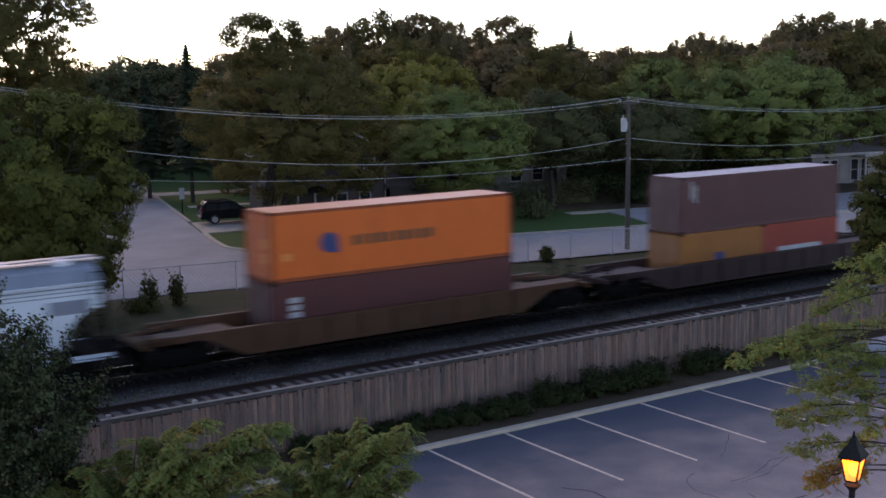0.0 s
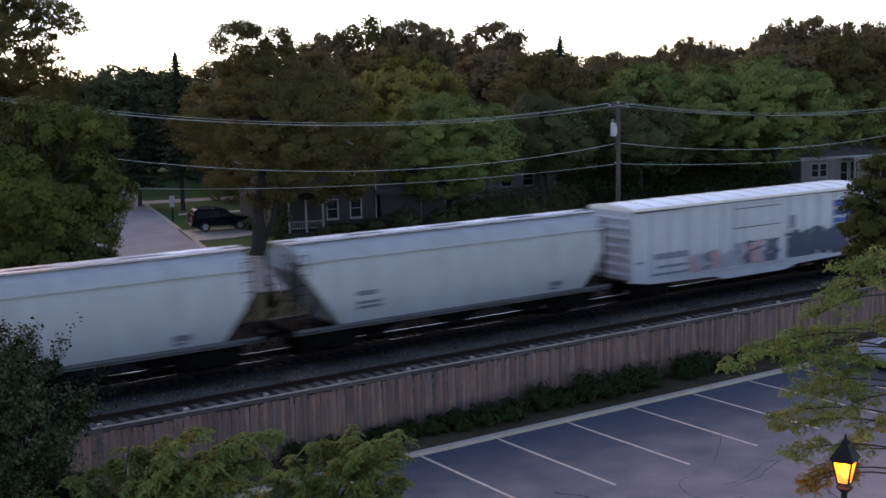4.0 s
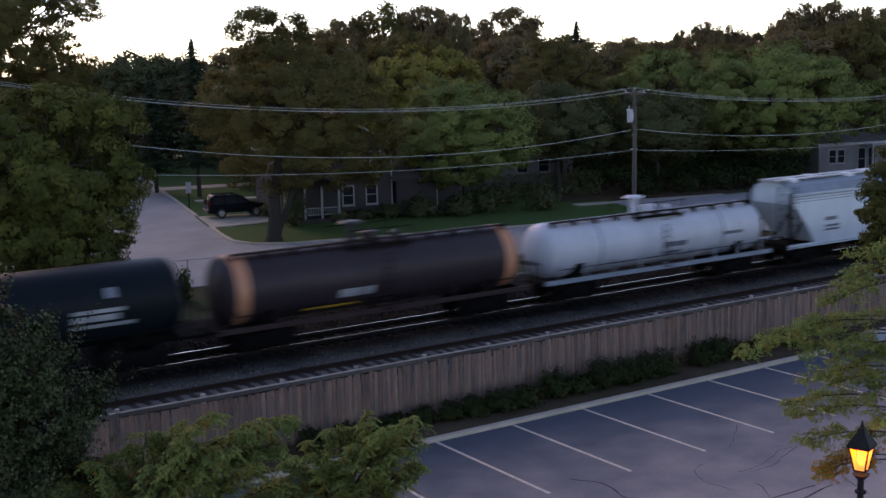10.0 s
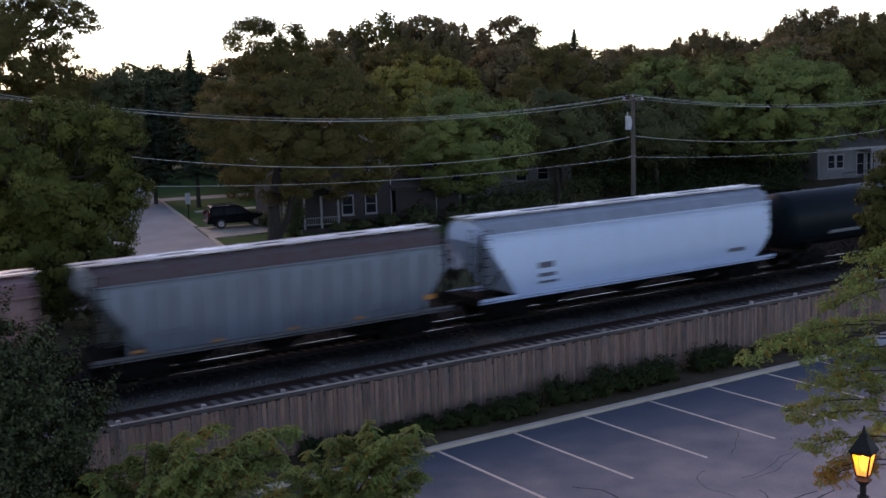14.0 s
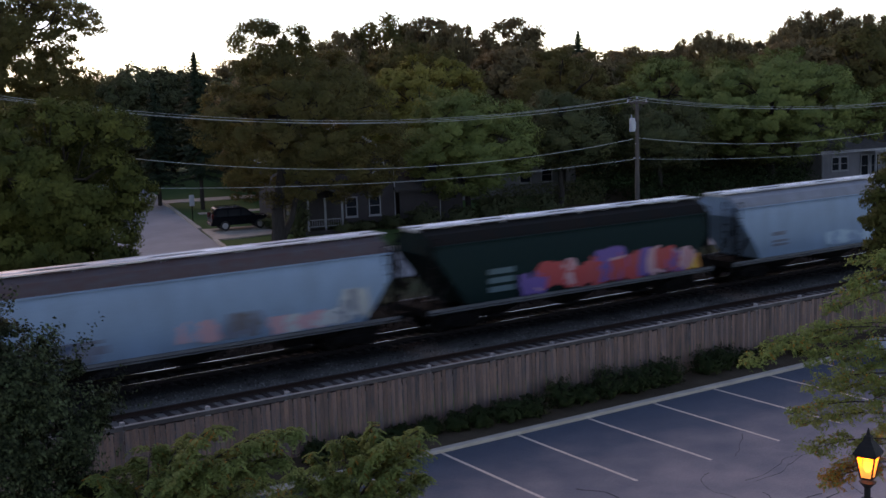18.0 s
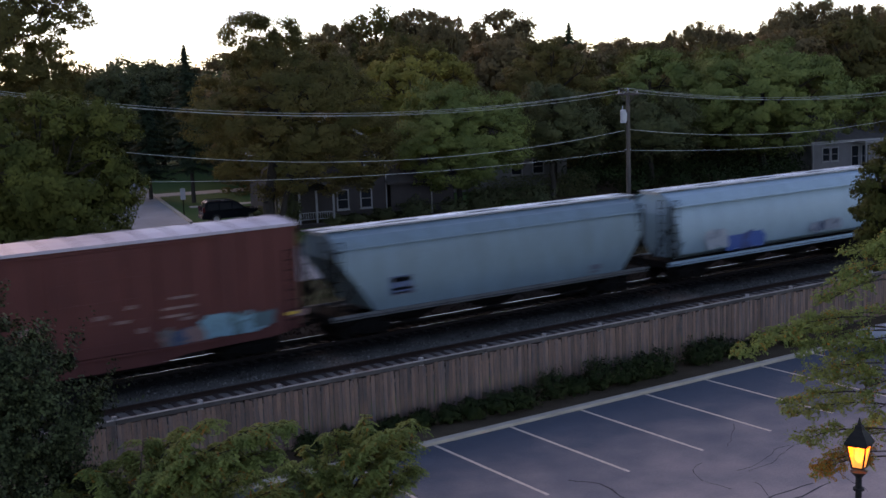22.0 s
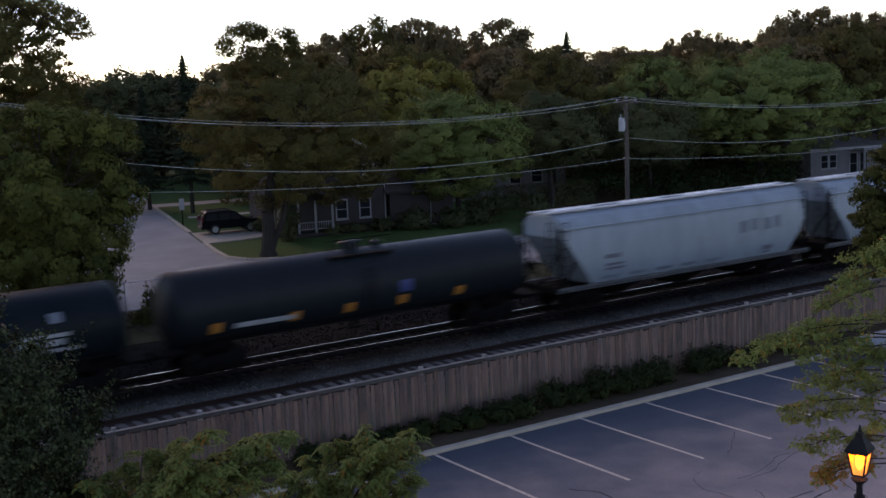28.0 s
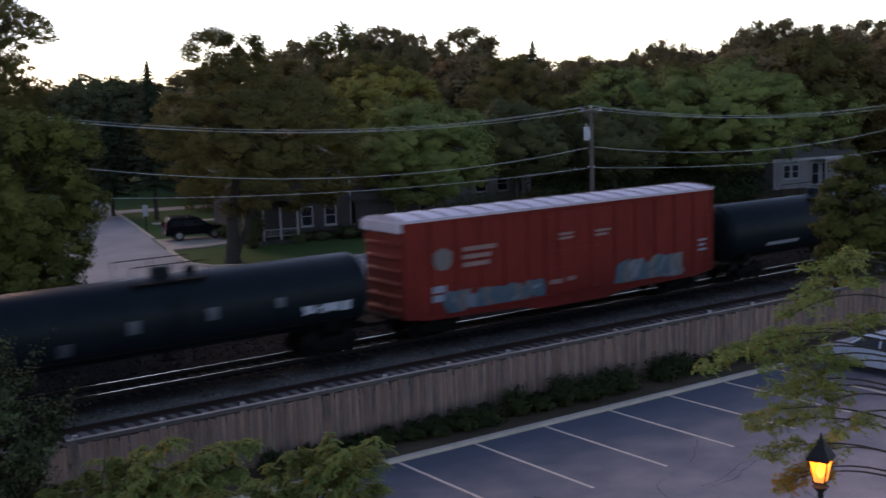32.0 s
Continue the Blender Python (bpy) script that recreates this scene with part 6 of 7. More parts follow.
tree(52.5, 112.0, G, 11.0, 5.0, LEAF_DARK, "dark tree behind the driveway lawn", 12, low=0.05, clumps=120, per=200, size=0.26, clump_r=1.0)

# woods behind: a few kinds, repeated at many places under one uneven skyline
KINDS = [tree(120 + 16 * k, 190 + 6 * k, G, 16, rr, leaf, lab, 20 + k, low=0.03, clumps=nc, per=72, size=0.43, clump_r=1.05, lobes=nl, lobe_r=lr, wild=wild, group="background trees", fill=0.6)
         for k, (rr, leaf, wild, nl, lr, nc, lab) in enumerate(((6.6, LEAF_DARK, 0.12, 52, 1.9, 320, "dark green tree in the woods behind the houses"), (5.6, LEAF_WOOD, 0.08, 66, 1.6, 360, "tall dark tree in the woods behind the houses"),
                                                                (7.2, LEAF_BROWN, 0.08, 70, 1.8, 380, "bronze-green tree in the woods behind the houses"), (5.0, LEAF_WOOD, 0.2, 56, 1.5, 360, "ragged dark tree above the woods")))]
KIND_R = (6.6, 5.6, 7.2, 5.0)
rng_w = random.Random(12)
# skyline as bearing and height angle, fitted to the camera's view
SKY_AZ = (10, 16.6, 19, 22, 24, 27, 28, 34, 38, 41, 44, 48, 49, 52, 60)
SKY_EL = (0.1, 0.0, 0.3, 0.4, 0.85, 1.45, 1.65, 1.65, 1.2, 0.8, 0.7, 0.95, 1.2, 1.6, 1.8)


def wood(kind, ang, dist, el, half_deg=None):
    """A tree of the woods, placed to fit the camera's view: by bearing, distance and the height angle of its top from
    EYE.
    """
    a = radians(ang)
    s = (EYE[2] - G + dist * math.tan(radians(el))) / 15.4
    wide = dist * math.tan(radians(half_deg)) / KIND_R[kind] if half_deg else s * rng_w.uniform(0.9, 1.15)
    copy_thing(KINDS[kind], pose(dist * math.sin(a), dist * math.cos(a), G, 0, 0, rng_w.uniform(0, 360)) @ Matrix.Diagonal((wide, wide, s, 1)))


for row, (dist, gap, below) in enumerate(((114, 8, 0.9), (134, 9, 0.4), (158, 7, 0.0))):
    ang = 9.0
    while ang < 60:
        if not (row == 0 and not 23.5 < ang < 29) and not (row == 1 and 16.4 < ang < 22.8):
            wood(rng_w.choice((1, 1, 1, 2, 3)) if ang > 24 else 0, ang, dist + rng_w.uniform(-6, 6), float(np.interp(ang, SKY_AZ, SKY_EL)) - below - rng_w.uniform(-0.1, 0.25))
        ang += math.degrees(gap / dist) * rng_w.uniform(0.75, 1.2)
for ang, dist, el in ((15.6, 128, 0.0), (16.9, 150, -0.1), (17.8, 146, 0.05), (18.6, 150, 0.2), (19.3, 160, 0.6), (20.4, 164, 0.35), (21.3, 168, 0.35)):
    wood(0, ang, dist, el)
# the crowns that stand out against the sky, placed and sized to fit the camera's view
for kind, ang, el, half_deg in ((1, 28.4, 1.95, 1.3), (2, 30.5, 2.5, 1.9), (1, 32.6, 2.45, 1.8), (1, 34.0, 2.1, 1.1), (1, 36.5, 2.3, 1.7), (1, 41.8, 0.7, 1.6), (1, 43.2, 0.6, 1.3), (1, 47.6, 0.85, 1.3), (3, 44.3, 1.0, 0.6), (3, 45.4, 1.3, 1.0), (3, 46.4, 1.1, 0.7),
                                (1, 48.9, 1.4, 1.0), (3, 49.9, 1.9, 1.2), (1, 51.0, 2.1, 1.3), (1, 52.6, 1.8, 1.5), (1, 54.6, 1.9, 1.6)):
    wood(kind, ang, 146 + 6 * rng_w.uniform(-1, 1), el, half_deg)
spruce(41.3, 104.1, G, 14.3, 3.0, 31, "dark pointed spruce rising above the woods")
spruce(39.4, 110.0, G, 11.6, 2.8, 33, "dark spruce half hidden among the woods")
spruce(89.2, 108.0, G, 15.9, 2.6, 32, "dark pointed spruce behind the broadleaf trees")

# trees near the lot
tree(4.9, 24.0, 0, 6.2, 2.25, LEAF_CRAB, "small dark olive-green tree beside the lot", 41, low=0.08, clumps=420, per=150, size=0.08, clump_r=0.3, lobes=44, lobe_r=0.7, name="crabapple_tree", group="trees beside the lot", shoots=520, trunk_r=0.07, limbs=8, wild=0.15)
locust(7.0, 21.5, 0, ((1.2, -0.7, 4.3), (0.9, -0.0, 4.0), (2.7, -1.1, 4.1), (2.3, -0.5, 3.8), (0.3, 0.3, 3.9), (1.5, -1.1, 3.8), (0.7, -0.9, 3.8), (0.0, 0.8, 3.4), (2.4, -1.1, 3.6), (0.2, -0.3, 3.5), (1.8, 0.4, 3.0), (-0.7, 0.4, 3.5), (2.4, -0.1, 2.9), (-1.8, 0.7, 3.2), (-1.2, 0.8, 3.1), (0.6, -0.6, 3.2), (-0.2, 0.5, 3.0), (2.9, -0.3, 2.5)),
       3.2, "feathery green honey locust below the fence", 42, (LEAF_LOCUST, LEAF_AUTUMN), turning=0.03, dense=2.6, leafy=0.3)
locust(11.0, 20.6, 0, ((0.4, -0.1, 3.7), (1.3, -0.4, 3.6), (-0.1, 0.3, 3.5), (0.4, -0.8, 3.7), (1.3, -0.4, 3.2), (-0.6, 0.5, 3.2), (0.1, -0.3, 3.3), (0.5, -0.9, 3.2), (-0.8, 1.0, 2.8), (-0.2, 0.1, 2.8), (1.3, -0.4, 2.7), (0.7, 0.2, 2.5), (-0.5, 0.6, 2.5), (-1.2, 1.2, 2.4), (0.1, -0.1, 2.4)),
       2.4, "feathery yellow-green honey locust at the lot edge", 43, (LEAF_LOCUST, LEAF_AUTUMN), turning=0.03, dense=2.6, leafy=0.3)
locust(21.3, 14.2, 0, ((-1.6, 0.9, 6.8), (-1.9, 0.1, 7.0), (-1.0, 0.2, 6.5), (-2.9, 0.2, 6.5), (-2.9, 0.5, 6.1), (-1.9, 1.7, 5.3), (-1.9, 0.0, 5.8), (-3.8, 2.0, 5.0), (-3.1, 1.8, 5.2), (-2.9, 1.2, 5.0), (-2.2, 0.9, 4.9), (-1.9, 0.5, 4.8), (-2.4, 2.1, 3.6), (-2.4, 1.5, 4.3), (-2.2, 1.9, 3.4), (-1.8, 1.2, 4.2), (-1.8, 0.6, 4.1), (-2.4, -0.0, 3.8), (-2.2, 1.7, 2.9), (-1.5, 1.1, 2.9), (-2.4, 1.2, 2.4), (-2.1, 1.2, 2.5)),
       7.4, "sparse honey locust turning yellow beside the lamp", 44, (LEAF_LOCUST, LEAF_AUTUMN), rise=0.1, turning=0.05, gold=2.6, leafy=0.5, dense=0.8, twig=0.95, droop=0.5, puff=50)
tree(43.8, 31.7, -0.2, 7.4, 1.8, LEAF_MID, "dark-green tree standing at the fence end", 45, low=0.1, clumps=200, per=160, size=0.12, clump_r=0.38, lobes=26, lobe_r=0.75, name="fence_tree", group="trees beside the lot")


def shrub(x, y, z, w, d, h, seed, mat, label, name="shrub", size=0.075, count=2400):
    rng = np.random.default_rng(seed)
    t = thing(name, label, "shrub", "shrubs", at=pose(x, y, z))
    v = rng.normal(0, 1, (count, 3))
    v /= np.linalg.norm(v, axis=1)[:, None]
    wob = np.array([1 + 0.9 * noise.noise(Vector(q) * 2.8 + Vector((seed, 0, 0))) for q in v])
    pos = v * (rng.uniform(0.3, 1, count) ** 0.4 * wob)[:, None] * np.array([w / 2, d / 2, h * 0.55]) + np.array([0, 0, h * 0.5])
    pos[:, 2] = np.maximum(pos[:, 2], 0.03)
    leaf_cards("leaves", rng, pos, v + np.array([0, 0, 0.5]), size, mat, t, "leaves", tilt=0.5, soft=True)
    bm = bmesh.new()
    for k in range(6):
        a = k / 6 * math.tau
        limb(bm, rng, (0.05 * math.cos(a), 0.05 * math.sin(a), -0.03), (w * 0.3 * math.cos(a), d * 0.3 * math.sin(a), h * 0.75), 0.02, 0.006, 0.15, 3, 5)
    part("woody_base", bm, BARK, t)
    return t


rng_s = random.Random(8)
for x in [14.6, 15.7, 16.6, 17.6, 18.5, 19.4, 20.2, 21.2, 22.0, 23.4, 24.4, 25.3, 26.2, 27.2, 28.1, 30.0, 31.0, 31.9, 33.4, 34.6]:
    big = 0.88 if 21 < x < 29 or 29.5 < x < 32.2 else 0.62
    shrub(x, 29.6 + rng_s.uniform(-0.25, 0.25), 0.06, 1.3 * big, 1.1 * big, 0.8 * big * rng_s.uniform(0.75, 1.3), int(x * 10), LEAF_SHRUB, "low dark-green shrub in the mulch bed by the fence")
for k, (x, y, w, h) in enumerate(((20.3, 57.6, 0.9, 1.6), (21.6, 57.2, 0.8, 1.5), (19.5, 56.5, 1.6, 0.7), (44.5, 56.2, 0.8, 0.9))):
    shrub(x, y, -0.66, w, w, h, 300 + k, LEAF_MID, "tall weed clump at the chain-link fence", "weed_clump", 0.16, 700)
# East of x 66 the shrubs are added dark filler for shade under trees.
for k, (x, y, w, h) in enumerate(((42.5, 79.8, 2.2, 0.7), (44.5, 79.6, 2.0, 0.6), (46.3, 78.5, 1.8, 0.9), (38.6, 78.9, 1.6, 3.0), (48.3, 77.0, 2.6, 1.5), (50.8, 75.6, 2.2, 1.3), (53.5, 75.8, 2.3, 1.9), (57.6, 80.2, 3.0, 1.4), (39.8, 85.0, 2.2, 1.3), (41.0, 84.6, 2.0, 1.2), (69.5, 82.5, 4.2, 2.8), (73.5, 84.0, 4.6, 3.2), (77.5, 83.0, 4.4, 2.9), (81.5, 82.0, 4.6, 3.3), (85.5, 81.0, 4.2, 2.8), (89.5, 80.5, 4.6, 3.1), (93.5, 79.8, 4.2, 2.7), (97.0, 78.5, 3.4, 2.2), (74.5, 75.6, 4.2, 2.0), (78.0, 74.6, 4.6, 2.3), (81.6, 73.6, 4.4, 2.1), (84.4, 73.0, 3.8, 2.4), (70.5, 76.8, 3.6, 1.8), (57.6, 74.0, 2.4, 1.9))):
    shrub(x, y, G, w, w, h, 320 + k, LEAF_SHRUB if x > 66 else LEAF_DARK, "dark shrub in the gardens and as shade filler under the trees", "garden_shrub", 0.2, 1800)


# ---- fences, pole, houses, vehicles, lamp ----
def board_fence():
    FY = 30.3
    base = thing("board_fence", "weathered brown board fence with grey top rail", "fence")
    base["kind"] = "structure"
    x0, x1 = -12.0, 60.0
    post = bmesh.new()
    box(post, -0.06, 0.06, 0.04, 0.16, 0.0, 1.96, 0.01)
    box(post, -0.066, 0.066, 0.034, 0.166, 1.96, 1.995, 0.012)
    pm = mesh_of(post, "post")
    k = 0
    x = 9.45 - 2.39 * 9
    while x < x1:
        part("post", pm, FENCE_TRIM, base, at=pose(x, FY, 0))
        bm = bmesh.new()
        box(bm, x + 0.003, x + 2.387, -0.035 + FY, -0.005 + FY, 1.79, 1.9, 0.006)
        part("fascia_board", bm, FENCE_FASCIA, base)
        bm = bmesh.new()
        box(bm, x + 0.003, x + 2.387, -0.042 + FY, 0.05 + FY, 1.903, 1.925, 0.006)
        part("cap_rail", bm, FENCE_TRIM, base)
        for z in (0.35, 1.45):
            bm = bmesh.new()
            box(bm, x, x + 2.39, 0.022 + FY, 0.06 + FY, z - 0.045, z + 0.045)
            part("back_rail", bm, PICKET, base)
        x += 2.39
        k += 1
    shapes = []
    for k in range(3):
        bm = bmesh.new()
        box(bm, -0.064, 0.064, 0, 0.02, 0.07, 1.8 - 0.02 * k, 0.004)
        shapes.append(mesh_of(bm, "picket"))
    rng = random.Random(2)
    x = 7.0
    while x < 48.5:
        part("picket", shapes[rng.randrange(3)], PICKET, base, at=pose(x, FY + rng.uniform(-0.006, 0.004), rng.uniform(-0.05, 0.0), 0, rng.uniform(-0.9, 0.9), rng.uniform(-3, 3)))
        x += 0.14
    rest = bmesh.new()
    for a, b in ((x0, 6.93), (48.5, x1)):
        x = a
        while x < b:
            box(rest, x - 0.066, x + 0.066, FY, FY + 0.02, 0.05, 1.7)
            x += 0.14
    part("far_pickets", rest, PICKET, base)


def chain_fence():
    base = thing("chain_link_fence", "low galvanised chain-link fence along the verge", "fence")
    pts = [(8 + 2.95 * k, 59.7 - 0.144 * (8 + 2.95 * k - 21.9)) for k in range(22)]
    post = bmesh.new()
    tube(post, (0, 0, -0.2), (0, 0, 1.62), 0.035, n=8)
    pm = mesh_of(post, "post")
    for (x, y), (xn, yn) in zip(pts, pts[1:]):
        part("post", pm, GALV, base, at=pose(x, y, -0.66))
        bm = bmesh.new()
        tube(bm, (x, y, 0.92), (xn, yn, 0.92), 0.024, n=6)
        part("top_rail", bm, GALV, base)
        bm = bmesh.new()
        n = 14
        for k in range(n):
            for s in (0, 1):
                t0, t1 = k / n, min(1.0, max(0.0, (k + (6 if s else -6)) / n))
                z1 = -0.62 + 1.5 * abs(t1 - t0) * n / 6
                bar(bm, (x + (xn - x) * t0, y + (yn - y) * t0, -0.62), (x + (xn - x) * t1, y + (yn - y) * t1, z1), 0.006)
                z0 = 0.9
                bar(bm, (x + (xn - x) * t0, y + (yn - y) * t0, z0), (x + (xn - x) * t1, y + (yn - y) * t1, z0 - (z1 + 0.62)), 0.006)
        part("mesh_panel", bm, GALV, base)


def pole(x, y, z, h, lean, with_can, label):
    t = thing("utility_pole", label, "utility pole", "utility poles", at=pose(x, y, z, 0, lean, -8))
    bm = bmesh.new()
    tube(bm, (0, 0, -0.3), (0, 0, h), 0.17, 0.11, 14)
    part("shaft", bm, POLE_WOOD, t)
    bm = bmesh.new()
    box(bm, -0.06, 0.06, -1.15, 1.15, h - 0.3, h - 0.18, 0.01)
    bar(bm, (0, -0.7, h - 0.3), (0, 0, h - 0.9), 0.04)
    bar(bm, (0, 0.7, h - 0.3), (0, 0, h - 0.9), 0.04)
    part("crossarm", bm, POLE_WOOD, t)
    for yy in (-1.0, 0.0, 1.0):
        bm = bmesh.new()
        b0 = h - 0.18 if yy else h
        for k in range(3):
            tube(bm, (0, yy, b0 + 0.05 * k), (0, yy, b0 + 0.05 * k + 0.035), 0.06, 0.045, 10)
        part("insulator", bm, GALV, t)
    if with_can:
        bm = bmesh.new()
        tube(bm, (-0.36, 0, h - 2.02), (-0.36, 0, h - 1.25), 0.18, n=18)
        tube(bm, (-0.36, 0, h - 1.25), (-0.36, 0, h - 1.19), 0.21, 0.14, n=18)
        tube(bm, (-0.42, 0, h - 1.19), (-0.42, 0, h - 0.95), 0.035, 0.025, n=8)
        box(bm, -0.2, -0.08, -0.05, 0.05, h - 1.9, h - 1.4)
        part("transformer", bm, surface("transformer_grey", (0.36, 0.38, 0.41), (0.28, 0.3, 0.32), 0.45), t, "pale grey cylindrical transformer can")
        bm = bmesh.new()
        tube(bm, (-0.15, 0, h - 2.8), (0.15, 0, h - 2.8), 0.03, n=6)
        tube(bm, (-0.3, 0, h - 3.7), (0.2, 0, h - 3.7), 0.035, n=6)
        tube(bm, (0.14, 0.06, 0), (0.13, 0.06, h - 3), 0.02, n=6)
        part("bracket", bm, GALV, t)
    return t


def cable(a_pt, b_pt, sag, r, label="slack overhead cable between two poles"):
    bm = bmesh.new()
    a_pt, b_pt = Vector(a_pt), Vector(b_pt)
    pts = [a_pt.lerp(b_pt, k / 28) - Vector((0, 0, 4 * sag * (k / 28) * (1 - k / 28))) for k in range(29)]
    d = (b_pt - a_pt).normalized()
    n1, n2 = d.cross(Vector((0, 0, 1))).normalized(), Vector((0, 0, 1))
    loft(bm, [[p + (n1 * math.cos(t) + n2 * math.sin(t)) * r for t in (math.tau * j / 6 for j in range(6))] for p in pts])
    return tagged(part("overhead_cable", bm, WIRE), label, "cable", "overhead cables")


P0, P1, P2 = (51.5, 56.8), (11.0, 62.3), (93.0, 51.0)


def overhead():
    pole(*P0, -0.68, 9.55, 0.4, True, "weathered wooden utility pole with transformer can")
    pole(*P1, -0.68, 11.8, 0, False, "wooden utility pole hidden by the street tree")
    pole(*P2, -0.68, 11.0, 0, False, "wooden utility pole farther along the road")
    for dy in (-1.0, 0.0, 1.0):
        dz = 0.14 if dy == 0 else 0.0
        cable((P1[0], P1[1] + dy, 11.0 + dz), (P0[0], P0[1] + dy, 8.86 + dz), 1.62, 0.0105)
        cable((P0[0], P0[1] + dy, 8.86 + dz), (P2[0], P2[1] + dy, 10.2 + dz), 1.85, 0.0105)
    cable((P1[0], P1[1], 9.05), (P0[0] - 0.25, P0[1], 6.38), 1.95, 0.015)
    cable((P0[0] + 0.15, P0[1], 6.42), (P2[0], P2[1], 9.75), 2.33, 0.015)
    cable((P1[0], P1[1], 6.43), (P0[0] - 0.25, P0[1], 5.1), 0.89, 0.012)
    cable((P0[0] + 0.15, P0[1], 5.1), (P2[0], P2[1], 6.2), 1.06, 0.012)


def window(house, x, z, w, h, y=0.0):
    bm = bmesh.new()
    for a0, a1, b0, b1 in ((x - w / 2 - 0.09, x - w / 2, z - 0.1, z + h + 0.1), (x + w / 2, x + w / 2 + 0.09, z - 0.1, z + h + 0.1), (x - w / 2, x + w / 2, z + h, z + h + 0.1), (x - w / 2, x + w / 2, z - 0.1, z)):
        box(bm, a0, a1, y - 0.07, y + 0.03, b0, b1)
    box(bm, x - w / 2, x + w / 2, y - 0.03, y + 0.02, z + h / 2 - 0.025, z + h / 2 + 0.025)
    f = part("window", bm, WHITE_TRIM, house)
    for k in (0, 1):
        bm = bmesh.new()
        box(bm, x - w / 2, x + w / 2, y - 0.012, y + 0.01, z + k * (h / 2 + 0.025), z + h / 2 - 0.025 + k * (h / 2 + 0.025))
        part("pane", bm, GLASS_DARK, f)
    bm = bmesh.new()
    box(bm, x - w / 2 - 0.13, x + w / 2 + 0.13, y - 0.12, y, z - 0.16, z - 0.1)
    part("sill", bm, WHITE_TRIM, f)


def gable_house(x, y, turn, w, d, eave, ridge, wall, label, windows, gable_front=True, downpipes=(), trim=None):
    """A house: front wall along local x at y=0 facing -y; gable to the front or eaves to the front."""
    hse = thing("house", label, "house", "houses", at=pose(x, y, G, 0, 0, turn))
    bm = bmesh.new()
    if gable_front:
        loft(bm, [[(-w, yy, -0.2), (0, yy, -0.2), (0, yy, eave), (-w / 2, yy, ridge), (-w, yy, eave)] for yy in (0, d)])
    else:
        loft(bm, [[(xx, 0, -0.2), (xx, d, -0.2), (xx, d, eave), (xx, d / 2, ridge), (xx, 0, eave)] for xx in (-w, 0)])
    part("wall", bm, wall, hse)
    slopes = []
    o = 0.45
    if gable_front:
        k = (ridge - eave) / (w / 2)
        for s in (-1, 1):
            slopes.append([(-w / 2, -o, ridge + 0.03), (-w / 2 + s * (w / 2 + o), -o, eave - k * o + 0.03), (-w / 2 + s * (w / 2 + o), d + o, eave - k * o + 0.03), (-w / 2, d + o, ridge + 0.03)])
    else:
        k = (ridge - eave) / (d / 2)
        for s in (-1, 1):
            slopes.append([(-w - o, d / 2, ridge + 0.03), (-w - o, d / 2 + s * (d / 2 + o), eave - k * o + 0.03), (o, d / 2 + s * (d / 2 + o), eave - k * o + 0.03), (o, d / 2, ridge + 0.03)])
    for pts in slopes:
        bm = bmesh.new()
        sheet(bm, [(a0, b0, c0 + 0.12) for a0, b0, c0 in pts], None, 0.12)
        roof = part("roof", bm, SHINGLE, hse)
        bm = bmesh.new()
        e0, e1 = (0, 1) if gable_front else (1, 2)
        bar(bm, Vector(pts[e0]) + Vector((0, -0.03, 0.02)), Vector(pts[e1]) + Vector((0, -0.03, 0.02)), 0.06, 0.2)
        part("fascia", bm, trim or WHITE_TRIM, roof)
        if gable_front:
            bm = bmesh.new()
            bar(bm, Vector(pts[1]) + Vector((0, 0, 0.02)), Vector(pts[2]) + Vector((0, 0, 0.02)), 0.14, 0.12)
            part("gutter", bm, WHITE_TRIM, roof)
    for wx, wz, ww, wh in windows:
        window(hse, wx, wz, ww, wh, 0.0)
    for px, top in downpipes:
        bm = bmesh.new()
        tube(bm, (px, -0.07, 0.1), (px, -0.07, top), 0.05, n=8)
        bar(bm, (px, -0.07, 0.12), (px + 0.3, -0.4, 0.04), 0.08)
        part("downpipe", bm, WHITE_TRIM, hse)
    return hse


